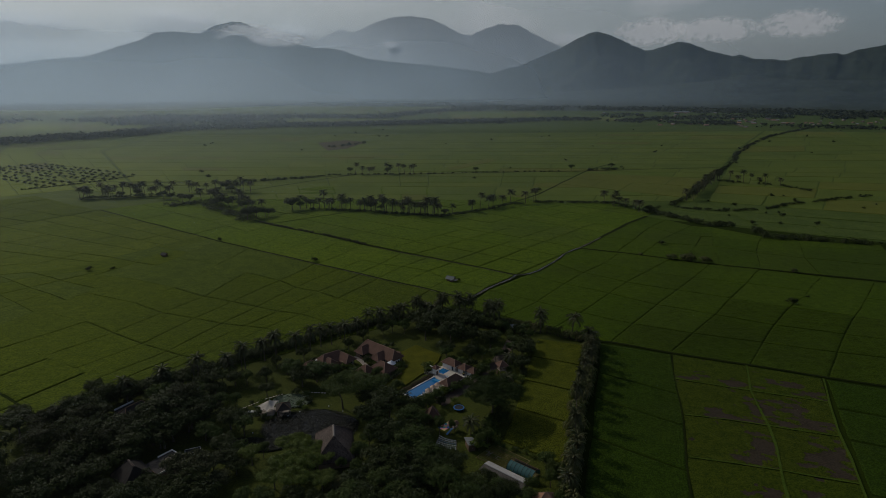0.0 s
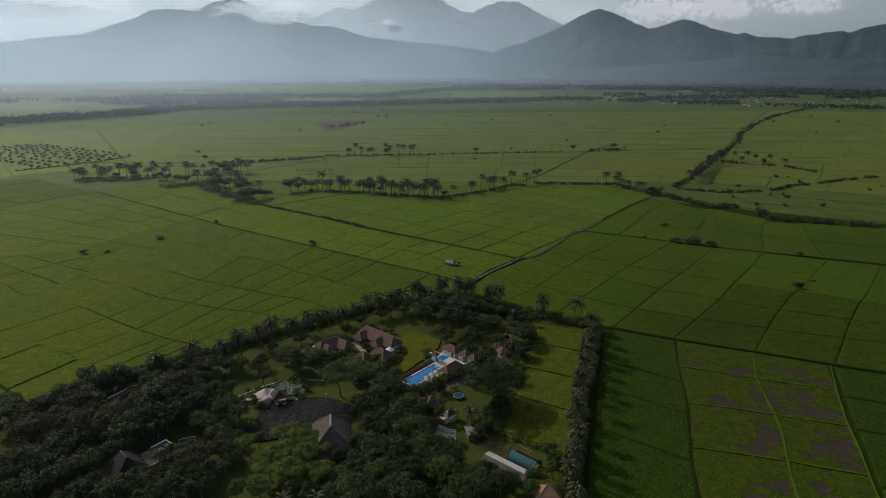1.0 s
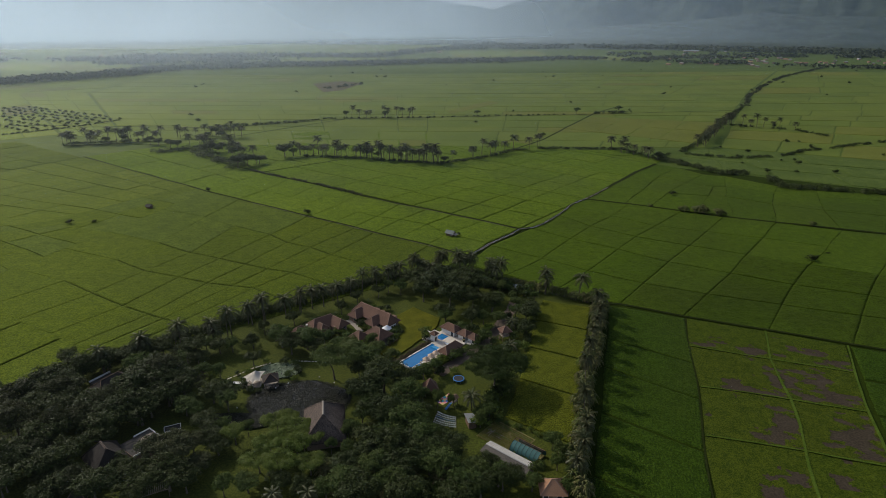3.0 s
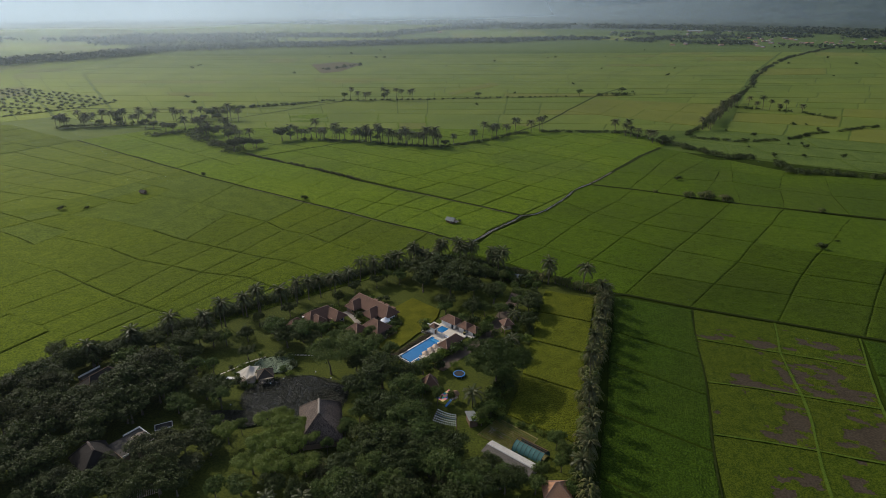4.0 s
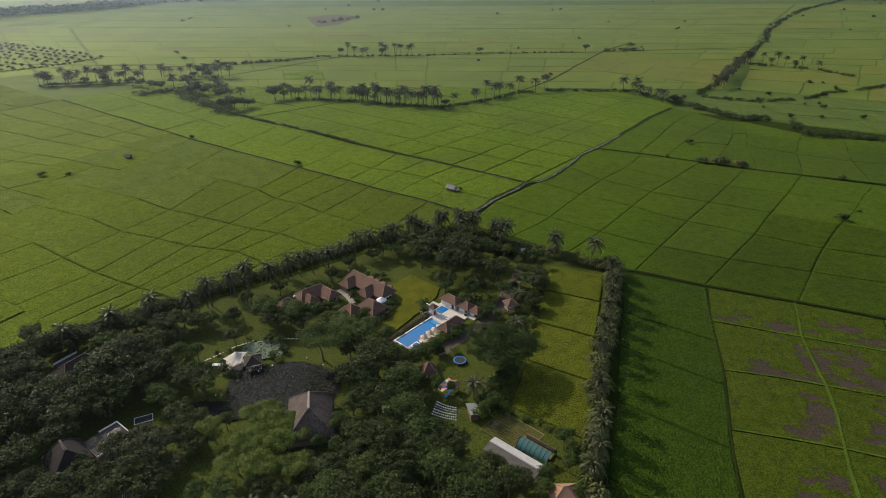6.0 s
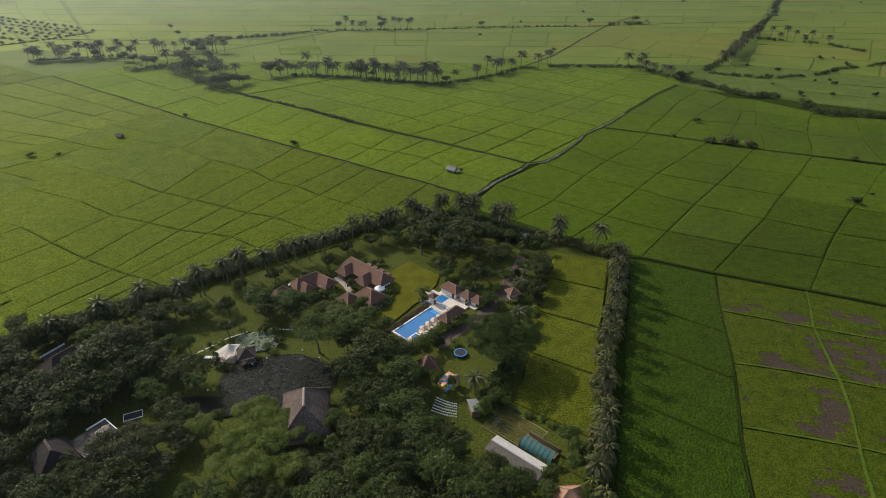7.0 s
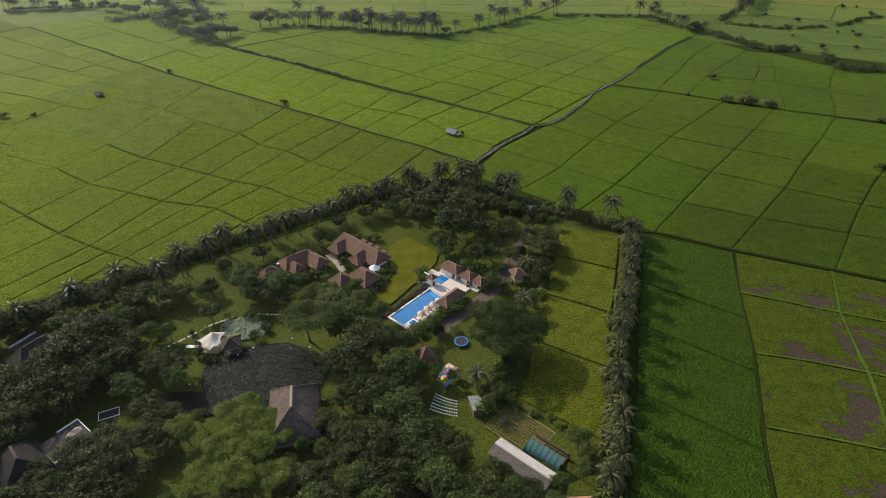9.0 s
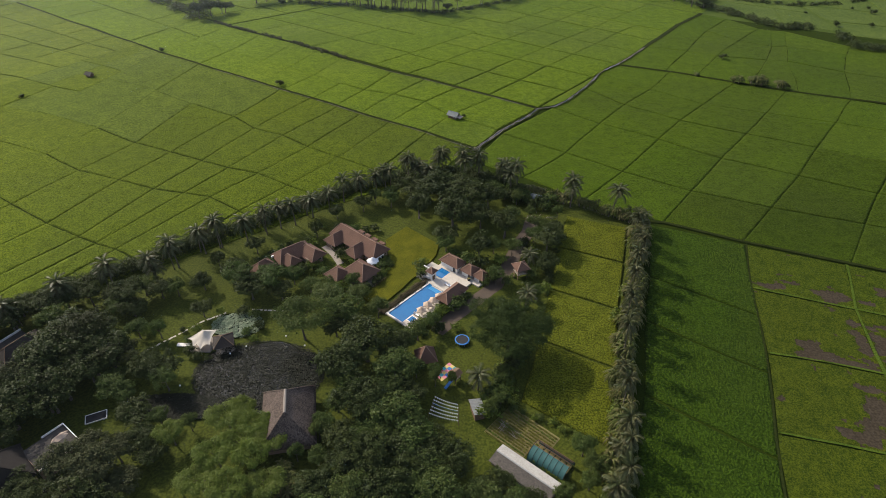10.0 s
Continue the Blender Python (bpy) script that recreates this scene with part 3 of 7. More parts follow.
def warp(x, y):
    """A gentle wander for field lines and ditches, the same for all that meet there."""
    n = noise.noise_vector(Vector((x / 34, y / 34, 2.0)))
    return x + 1.2 * n.x, y + 1.2 * n.y


FAR = {}


def paddy(poly, material, gap, rough_edge=0.35, height=0.55):
    """One field of standing rice: a low slab with uneven edges, a bund's width inside its outline."""
    n = len(poly)
    cx, cy = sum(p[0] for p in poly) / n, sum(p[1] for p in poly) / n
    pts = []
    for i, p in enumerate(poly):
        q = poly[(i + 1) % n]
        length = math.hypot(q[0] - p[0], q[1] - p[1])
        k = max(1, min(9, int(length / 3.5)))
        for j in range(k):
            t = j / k
            x, y = p[0] + (q[0] - p[0]) * t, p[1] + (q[1] - p[1]) * t
            x, y = warp(x, y)
            d = math.hypot(cx - x, cy - y) or 1
            inset = gap + random.uniform(0, rough_edge)
            pts.append((x + (cx - x) / d * inset * 1.2, y + (cy - y) / d * inset * 1.2))
    h = height + random.uniform(-0.08, 0.08)
    g = Geo()
    m = len(pts)
    ins = [(x + (cx - x) * 0.012, y + (cy - y) * 0.012) for x, y in pts]
    g.add([(x, y, 0.02) for x, y in pts] + [(x, y, h) for x, y in ins],
          [tuple(range(m, 2 * m))] + [(i, (i + 1) % m, m + (i + 1) % m, m + i) for i in range(m)])
    if math.hypot(cx, cy - 190) > 300:
        FAR.setdefault(material.name, (material, Geo()))[1].add(g.v, g.f)
        return None
    ob = new("rice_paddy", g.mesh("rice_paddy", material))
    ob.parent = ground
    return ob


def clumpy(poly, material, gap, height, cell):
    """A field near the garden: its rice stands in clumps of uneven height, so that the low sun picks them out."""
    p = np.array(poly, float)
    iu = (gap - 0.06) / np.linalg.norm((p[1] + p[2] - p[0] - p[3]) / 2)
    iv = (gap + 0.15) / np.linalg.norm((p[2] + p[3] - p[0] - p[1]) / 2)
    p = np.array([(1 - v) * (1 - u) * p[0] + (1 - v) * u * p[1] + v * u * p[2] + v * (1 - u) * p[3] for u, v in ((iu, iv), (1 - iu, iv), (1 - iu, 1 - iv), (iu, 1 - iv))])
    nu = max(4, int(np.linalg.norm(p[1] - p[0]) / cell))
    nv = max(4, int(np.linalg.norm(p[3] - p[0]) / cell))
    u, v = np.meshgrid(np.linspace(0, 1, nu + 1), np.linspace(0, 1, nv + 1))
    inner = (u > 0) & (u < 1) & (v > 0) & (v < 1)
    u2 = u + inner * rice_rng.uniform(-0.32, 0.32, u.shape) / nu
    v2 = v + inner * rice_rng.uniform(-0.32, 0.32, v.shape) / nv
    u2, v2 = u2 + (u == 0) * rice_rng.uniform(0, .28, u.shape) / nu - (u == 1) * rice_rng.uniform(0, .28, u.shape) / nu, v2 + (v == 0) * rice_rng.uniform(0, .28, u.shape) / nv - (v == 1) * rice_rng.uniform(0, .28, u.shape) / nv
    xy = ((1 - v2) * (1 - u2))[..., None] * p[0] + ((1 - v2) * u2)[..., None] * p[1] + (v2 * u2)[..., None] * p[2] + (v2 * (1 - u2))[..., None] * p[3]
    z = height + inner * rice_rng.normal(0, 0.12 * min(1.0, cell), u.shape) - (~inner) * 0.06
    pts = [(*warp(x, y), max(0.08, h)) for (x, y), h in zip(xy.reshape(-1, 2), z.reshape(-1))]
    g = Geo()
    n = nu + 1
    g.v = pts
    g.f = [(j * n + i, j * n + i + 1, (j + 1) * n + i + 1, (j + 1) * n + i) for j in range(nv) for i in range(nu)]
    rim = [i for i in range(n)] + [j * n + nu for j in range(1, nv + 1)] + [nv * n + i for i in range(nu - 1, -1, -1)] + [j * n for j in range(nv - 1, 0, -1)]
    k, m = len(g.v), len(rim)
    g.v += [(g.v[r][0], g.v[r][1], 0.0) for r in rim]
    g.f += [(k + a, k + (a + 1) % m, rim[(a + 1) % m], rim[a]) for a in range(m)]
    ob = new("rice_paddy", g.mesh("rice_paddy", material, smooth=True))
    ob.parent = ground
    return ob


rice_rng = np.random.default_rng(21)


def paddies(a, b, c, d, nu, nv, material, gap=0.1, jit=0.16, cuts=(), rough_edge=0.35, height=0.26, bund=(0.06, 0.16)):
    """A block of fields between four corners, nu by nv, with lines that wander a little and rows out of step."""
    us = [[(i + (random.uniform(-jit, jit) if 0 < i < nu else 0)) / nu for i in range(nu + 1)] for _ in range(nv)]
    vs = [(j + (random.uniform(-jit, jit) if 0 < j < nv else 0)) / nv for j in range(nv + 1)]
    at_uv = lambda u, v: tuple((1 - v) * ((1 - u) * a[k] + u * b[k]) + v * ((1 - u) * d[k] + u * c[k]) for k in (0, 1))
    bu, bv = bund[0] / math.hypot(b[0] - a[0], b[1] - a[1]), bund[1] / math.hypot(d[0] - a[0], d[1] - a[1])
    pick = (lambda: random.choice(material)) if isinstance(material, list) else (lambda: material)
    for j in range(nv):
        row = us[j] if random.random() < 0.5 else us[0]
        i = 0
        while i < nu:
            k = i + 2 if nu > 5 and i + 2 <= nu and random.random() < 0.13 else i + 1
            lo, hi, le, ri = vs[j] + bv, vs[j + 1] - bv, row[i] + bu, row[k] - bu
            poly = [at_uv(le, lo), at_uv(ri, lo), at_uv(ri, hi), at_uv(le, hi)]
            i = k
            for p, q in cuts:
                poly = clip(poly, p, q) if poly else poly
            if len(poly) > 2:
                area = abs(sum(p[0] * q[1] - q[0] * p[1] for p, q in zip(poly, poly[1:] + poly[:1]))) / 2
                near = min(math.hypot(x, y - 190) for x, y in poly)
                if area > 20 and len(poly) == 4 and near < 215:
                    clumpy(poly, pick(), gap + 0.1, height, 0.85 if near < 120 else 1.15)
                elif area > 20:
                    paddy(poly, pick(), gap, rough_edge, height)


def lattice(rows, material, gap=0.12, height=0.26, cuts=(), cell=0.95):
    """Fields between rows of corners; material: one for all, or a choice by row and column."""
    for j, (low, up) in enumerate(zip(rows, rows[1:])):
        for i in range(min(len(low), len(up)) - 1):
            poly = [low[i], low[i + 1], up[i + 1], up[i]]
            for p, q in cuts:
                poly = clip(poly, p, q) if poly else poly
            if len(poly) < 3:
                continue
            m = material(j, i) if callable(material) else material
            near = min(math.hypot(x, y - 190) for x, y in poly)
            bund = gap + random.choice((-0.1, -0.04, 0.0, 0.08))
            if len(poly) == 4 and near < 190:
                clumpy(poly, m, bund + 0.1, height, cell if near < 120 else 1.2)
            else:
                paddy(poly, m, bund, 0.35, height)


R, W, E, WEED = M["rice"], M["westrice"], M["eastrice"], M["weedyrice"]
# west of the garden, from the ditch down to the palm hedge
lattice([[(6.5, 305.5), (-14.6, 320.2), (-32, 332), (-47.1, 341.8), (-60.2, 350), (-76.1, 360), (-94.2, 371.6), (-126.3, 392.8), (-152.2, 410), (-183.6, 430.4)],
         [(-14, 272), (-33, 284), (-50.3, 294.9), (-66.2, 304.6), (-79.8, 315.7), (-94.4, 323.1), (-108.4, 336.2), (-135, 352), (-160, 369), (-196, 386)],
         [(-32, 252), (-50, 262), (-66.7, 271.5), (-81.7, 280.8), (-94.8, 285.2), (-108, 290.9), (-125.1, 298.2), (-143.5, 306), (-168, 322), (-209, 340)],
         [(-50, 232), (-66, 243), (-80, 252), (-93.8, 261.4), (-105, 264), (-118.2, 267.1), (-135.7, 274.3), (-155.8, 280.8), (-178, 295), (-217.4, 312)],
         [(-75, 205), (-86, 212), (-101, 219), (-114.7, 226.9), (-123, 230.5), (-131, 234.5), (-146.9, 242.5), (-167.9, 254.6), (-190, 268), (-225.5, 284)],
         [(-100, 180), (-110, 186), (-121, 191), (-133, 197), (-141, 201), (-149, 206), (-163, 216), (-185, 228), (-207, 242), (-233, 258)]],
        lambda j, i: WEED if i > 5 and j == 0 or i > 6 and j == 1 else W, cuts=[HEDGE_L], gap=-0.1)
paddies((-183, 429.6), (-205, 445.4), (-258, 356), (-208, 338), 2, 3, [W, WEED], gap=-0.2, height=0.29)
paddies((-208, 339), (-258, 357), (-330, 328), (-232, 257), 4, 4, [W, W, WEED], gap=-0.1, height=0.29)
paddies((-204.6, 446), (-345, 545.4), (-431, 400), (-257.4, 356), 6, 6, M["palerice"], gap=-0.05)
paddies((-258, 357), (-430.4, 400), (-431, 398.6), (-330, 327.4), 5, 2, M["palerice"], gap=0.0)
paddies((-346, 545), (-460, 620), (-610, 410), (-432, 401), 4, 6, W, gap=0.3)
paddies((-132.4, 198.6), (-232.4, 259.6), (-292, 170), (-175, 110), 4, 4, W, cuts=[HEDGE_L], gap=0.1)
paddies((-235, 257), (-431, 399), (-520, 280), (-293, 170), 8, 4, W, gap=0.2)
# between the two ditches north of the garden
lattice([[(9.5, 305.5), (-15, 321.5), (-31.6, 332.6), (-46.7, 342.6), (-61, 351.4), (-75, 360.2), (-92.5, 371.6), (-109, 382.4), (-126.9, 394), (-152, 410.8), (-183.4, 431.4)],
         [(19.5, 324.5), (-3, 339.5), (-15.5, 356.5), (-33, 366), (-49.5, 372), (-64, 381.5), (-80, 394), (-98, 405), (-116, 416), (-142, 434), (-172, 456)],
         [(39.5, 349.2), (19, 364.4), (0, 376.6), (-18, 388.4), (-37.2, 400.2), (-53, 410.8), (-69.5, 422), (-87, 435.8), (-105, 449), (-132, 468), (-160.6, 486.6)]], R, gap=-0.12)
paddies((-182.6, 430.6), (-345, 546.2), (-296, 596), (-159.4, 486), 6, 2, R, gap=-0.05, height=0.29)
# north of the second ditch as far as the palm row
paddies((41, 351), (178, 526), (30, 655), (-161, 488), 8, 9, R, jit=0.12, gap=-0.06, bund=(0.3, 0.0))
paddy([(41.6, 350.4), (48.6, 352.8), (55, 359), (68.4, 380), (80.2, 401.8), (94.2, 416.4), (116.8, 447.6), (90, 413)], R, 0.05)
paddies((179.5, 527.5), (188, 541), (168, 586), (106, 589), 3, 2, R, gap=0.0, height=0.24)
paddies((-161.6, 489), (30, 655.4), (-130, 700), (-300, 600), 6, 5, R, gap=0.3)
# east of the stream, up to the ditch
lattice([[(7, 292), (26, 279), (48, 262.5), (75.4, 248), (99.4, 237.2), (129.7, 225.8), (158, 214.6), (192, 202)],
         [(21.2, 320.6), (47.4, 302.6), (68.3, 286), (91.9, 271.2), (118.6, 258.7), (147.2, 249.3), (176.5, 239.4), (212, 227)],
         [(48, 350.8), (68.3, 332.9), (91.8, 316), (113.4, 298.1), (140, 284.1), (163.5, 270.5), (192, 259), (229, 247)],
         [(68.2, 377.6), (85.5, 355), (107.7, 337.1), (133.2, 322.9), (159.3, 309.8), (186, 296), (213, 284), (247, 270)],
         [(80.8, 400), (103.2, 377.5), (124.8, 357.5), (152.6, 347.3), (181.1, 336.4), (210, 323), (237, 311), (270, 296.5)],
         [(95, 414), (120.6, 402.8), (151.5, 388), (173.8, 375.4), (202.9, 365), (236, 351), (262, 341), (292, 325.5)]], lambda j, i: M["eastdeep"] if i > 2 and j == 0 or i > 3 and j < 3 else E, gap=-0.09)
# beyond the ditch, up to the scrub along the stream
lattice([[(96, 415.6), (119, 404.6), (134.5, 397.6), (158.3, 386), (180, 373.8), (203, 366.4), (237, 354), (292, 330.6)],
         [(120, 450), (142, 441), (157.3, 432), (185.5, 426), (197, 424), (221, 405), (247, 392), (305, 372)],
         [(153.6, 497), (168, 484), (182, 463), (199, 452), (208, 452), (237, 436), (262, 424), (318, 412)],
         [(179, 526), (193, 514), (206, 490), (213, 486), (221, 484), (249, 452), (270, 440), (325, 428)]], E, gap=-0.04)
paddies((193, 202), (330, 146), (425, 285), (293, 326), 5, 5, E, 0.1)
paddies((294, 332), (426, 288), (470, 380), (327, 426), 4, 3, E, 0.4)
# south-east: the strip beside the banana hedge
lattice([[(69.5, 247), (99.4, 235.4)], [(62.3, 217.2), (89.5, 199.2)], [(56.2, 196.2), (82.9, 177.5)], [(48.6, 169.1), (75.5, 151.1)], [(40, 141), (67, 122.7)], [(32, 118), (58, 98)]], M["deeprice"], gap=0.02, cell=0.8)
paddies((155.8, 213), (310, 154), (262, 60), (117, 120), 4, 4, M["deeprice"])


def patchy(poly, bare, furrows=(), crop="youngrice", cell=0.55):
    """A field of young rice with bare wet mud: bare spots as (u, v, half width, half depth) of the field, furrows as lines across it."""
    p = np.array(poly, float)
    c = p.mean(0)
    p = c + (p - c) * 0.98
    nu, nv = int(np.linalg.norm(p[1] - p[0]) / cell), int(np.linalg.norm(p[3] - p[0]) / cell)
    u, v = np.meshgrid(np.linspace(0, 1, nu + 1), np.linspace(0, 1, nv + 1))
    xy = ((1 - v) * (1 - u))[..., None] * p[0] + ((1 - v) * u)[..., None] * p[1] + (v * u)[..., None] * p[2] + (v * (1 - u))[..., None] * p[3]
    rough = np.array([noise.fractal(Vector((x * 0.13 - y * 0.05, y * 0.34 + x * 0.13, 1.0)), 0.75, 2.1, 5) for x, y in xy.reshape(-1, 2)]).reshape(u.shape)
    mask = 0.62 * rough - 0.42
    for bu, bv, ru, rv in bare:
        mask = np.maximum(mask, 0.72 - np.sqrt(((u - bu) / ru) ** 2 + ((v - bv) / rv) ** 2) + 1.1 * rough)
    for u0, v0, u1, v1 in furrows:
        d = np.array((u1 - u0, v1 - v0))
        t = np.clip(((u - u0) * d[0] + (v - v0) * d[1]) / d.dot(d), 0, 1)
        mask = np.maximum(mask, 0.3 - 34 * np.hypot(u - u0 - t * d[0] - 0.02 * np.sin(t * 7), v - v0 - t * d[1]))
    z = np.where(mask > 0, 0.05, 0.22 + rice_rng.normal(0, 0.085, u.shape) - 0.1 * np.clip(mask + 0.3, 0, 0.3))
    g = Geo()
    g.v = [(*warp(x, y), max(0.03, h)) for (x, y), h in zip(xy.reshape(-1, 2), z.reshape(-1))]
    n = nu + 1
    g.f = [(j * n + i, (j + 1) * n + i, (j + 1) * n + i + 1, j * n + i + 1) for j in range(nv) for i in range(nu)]
    me = g.mesh("rice_paddy", M[crop], smooth=True)
    me.materials.append(M["mudsoil"])
    k = (mask[:-1, :-1] + mask[1:, 1:] + mask[:-1, 1:] + mask[1:, :-1]) > 0
    me.polygons.foreach_set("material_index", k.astype(np.int32).reshape(-1))
    ob = new("rice_paddy", me)
    ob.parent = ground


# patchy fields with bare mud
MUD = [[(99.8, 235.2), (127.7, 225), (154.2, 213.5)], [(92.4, 212), (119.5, 203.6), (145.7, 194.1)], [(85, 184.4), (113.4, 177.6), (135.7, 170.6)],
       [(77.6, 158.4), (104.4, 151.7), (125.8, 145.6)], [(70.4, 132), (96, 126), (116, 121)], [(64, 106), (88, 100), (106, 96)]]
BARE = [[[(0.80, 0.84, 0.22, 0.16), (0.16, 0.88, 0.2, 0.08), (0.45, 0.7, 0.2, 0.05)], [(0.5, 0.55, 0.3, 0.14), (0.8, 0.78, 0.25, 0.2), (0.1, 0.8, 0.1, 0.1)]],
        [[(0.5, 0.9, 0.4, 0.12), (0.93, 0.5, 0.08, 0.42), (0.35, 0.82, 0.1, 0.15)], [(0.1, 0.5, 0.14, 0.4), (0.5, 0.42, 0.2, 0.34), (0.75, 0.78, 0.32, 0.16), (0.3, 0.88, 0.25, 0.12)]],
        [[(0.85, 0.55, 0.17, 0.4), (0.72, 0.9, 0.26, 0.16)], [(0.65, 0.62, 0.4, 0.4), (0.92, 0.3, 0.1, 0.2)]],
        [[(0.85, 0.45, 0.16, 0.17), (0.62, 0.8, 0.22, 0.2)], [(0.35, 0.4, 0.2, 0.14)]], [[(0.6, 0.5, 0.2, 0.2)], [(0.5, 0.5, 0.25, 0.2)]]]
LINES = {(1, 0): [(0.56, 0.03, 0.5, 0.85)], (2, 0): [(0.36, 0.03, 0.66, 0.95), (0.68, 0.03, 0.9, 0.95)], (3, 0): [(0.5, 0.2, 0.7, 0.97), (0.85, 0.05, 0.97, 0.97)], (0, 0): [(0.6, 0.35, 0.95, 0.5)]}
for j in range(5):
    for i in range(2):
        patchy([MUD[j][i], MUD[j][i + 1], MUD[j + 1][i + 1], MUD[j + 1][i]], BARE[j][i], LINES.get((j, i), ()), "youngrice")
# ripening rice inside the garden
lattice([[(17, 166), (37, 153)], [(23.6, 188), (43.4, 177)], [(29.2, 210), (49, 200)], [(35.2, 232), (55.2, 223.6)], [(41, 252), (61, 245)]], M["ripe"], gap=0.1, height=0.5, cell=0.7)
paddy([(-28.4, 203), (-22.4, 198.8), (-10.6, 216), (-5.4, 227), (-5, 233), (-17.4, 243.5), (-24.5, 235.4), (-20.6, 219.6), (-26, 207.5)], M["riper"], 0.2)
# rough pasture beyond the stream
paddies((262, 474), (474, 384), (556, 466), (262, 597), 4, 3, M["pasture"], gap=0.5, jit=0.2)
# a ploughed field and some ripe ones far out
paddy([(-286, 1225), (-232, 1075), (-204, 1108), (-186, 1243), (-237, 1285)], M["dryfield"], 0.5, height=0.5)
paddy([(-12, 846), (-4, 823), (70, 938), (55, 963)], M["farrice2"], 0.5, height=0.45)
paddies((129, 709), (247, 622), (332, 756), (180, 803), 4, 2, M["farrice2"], gap=0.3, height=0.42)
# the wide plain
F = [M["farrice"]] * 8 + [M["farrice2"]]
paddies((-330, 605), (250, 600), (500, 1060), (-640, 1060), 11, 11, F, gap=0.2, rough_edge=0.5, jit=0.3)
paddies((-640, 1064), (500, 1064), (800, 1560), (-700, 1400), 11, 7, F, gap=0.35, rough_edge=0.8, jit=0.3)
paddies((265, 600), (560, 470), (1150, 1150), (505, 1060), 6, 10, F, gap=0.2, rough_edge=0.8, jit=0.3)
paddies((-645, 1066), (-790, 1000), (-900, 1180), (-705, 1398), 3, 5, F, gap=0.6, rough_edge=0.9)
paddies((-440, 664), (-334, 608), (-644, 1058), (-757, 1046), 3, 8, F, gap=0.3, rough_edge=0.8)
paddies((505, 1064), (1150, 1155), (1250, 1500), (802, 1556), 5, 5, F, gap=0.3, rough_edge=0.9)
paddies((190, 532), (260, 480), (260, 595), (246, 598), 2, 2, M["pasture"], gap=0.4)
paddies((480, 320), (760, 250), (900, 600), (570, 450), 5, 8, F, gap=0.4, rough_edge=0.8)
paddies((-640, 480), (-900, 700), (-760, 1050), (-440, 660), 5, 9, F, gap=0.4, rough_edge=0.8)


# lighter fields between the tree belts in the haze
kept = random.getstate()
for q, nu, nv in ((((-1420, 1560), (-820, 1530), (-960, 1840), (-1420, 1840)), 5, 3), (((-1700, 2240), (-900, 2300), (-1250, 3250), (-2400, 3150)), 5, 4),
                  (((-900, 2300), (-30, 2560), (-60, 3200), (-1240, 3250)), 6, 4), (((-560, 1920), (-45, 1960), (-45, 2090), (-560, 2100)), 4, 2),
                  (((-50, 2900), (470, 3000), (540, 3480), (-60, 3480)), 4, 3), (((0, 2000), (340, 2140), (340, 2600), (-30, 2600)), 3, 3),
                  (((380, 2060), (560, 1990), (620, 2200), (400, 2300)), 2, 2)):
    paddies(*q, nu, nv, [M["farrice"], M["farrice"], M["farrice2"]], gap=1.0, rough_edge=1.0, jit=0.3)
random.setstate(kept)

for material, g in FAR.values():
    tagged(part("far_rice", g, material, ground), kind="stuff")


def strip(name, pts, width, material, label, z=0.06, wob=0.25, kind="structure"):
    """A ribbon of uneven width along a line of points."""
    path = []
    for (x0, y0), (x1, y1) in zip(pts, pts[1:]):
        k = max(2, int(math.hypot(x1 - x0, y1 - y0) / (2.5 if wob > 0.5 else 6)))
        path += [(x0 + (x1 - x0) * i / k, y0 + (y1 - y0) * i / k) for i in range(k)]
    path.append(pts[-1])
    path = [warp(x, y) for x, y in path]
    g = Geo()
    for i, (x, y) in enumerate(path):
        a, b = path[max(i - 1, 0)], path[min(i + 1, len(path) - 1)]
        dx, dy = b[0] - a[0], b[1] - a[1]
        d = math.hypot(dx, dy) or 1
        w = width / 2 * random.uniform(1 - wob, 1 + wob)
        ox, oy = random.uniform(-wob, wob) * width * 0.4, random.uniform(-wob, wob) * width * 0.4
        g.v += [(x - dy / d * w + ox, y + dx / d * w + oy, z), (x + dy / d * w + ox, y - dx / d * w + oy, z)]
        if i:
            g.f.append((2 * i - 2, 2 * i - 1, 2 * i + 1, 2 * i))
    return solo(name, g, material, label, kind=kind)


# ditches, tracks and the garden's own surfaces
STREAM = [(8, 302.5), (20.1, 321.8), (34.8, 339.9), (40, 348.5), (48.6, 351.9), (55.1, 357.9), (68.7, 379.1), (80.4, 400.9), (94.6, 415.4), (117.4, 447.2), (153.3, 497.5), (178.5, 527)]
strip("stream_bank", STREAM, 2.8, M["ditch"], "grassy bank of the narrow irrigation stream", z=0.46, wob=0.15)
strip("stream_bed", STREAM[:10], 1.0, M["dirt"], "pale muddy edge of the irrigation stream", z=0.5, wob=0.85)
strip("stream_water", STREAM[:9], 0.42, M["pond"], "dark water of the irrigation stream", z=0.52, wob=0.9)
strip("ditch_1", [(9, 305), (-15.2, 321), (-47.1, 342.3), (-94, 372), (-183.6, 431), (-258.6, 482.9), (-345, 546)], 1.4, M["ditch"], "dark overgrown irrigation ditch between rice fields", z=0.44, wob=0.15)
# narrow, ragged pale lines along one side of two ditches
strip("ditch_track", [(8.6, 303.6), (-15.8, 320), (-47.7, 341.3), (-94.6, 371), (-140, 401)], 0.32, M["dirt"], "pale broken line along the bank of the ditch", z=0.5, wob=0.95)
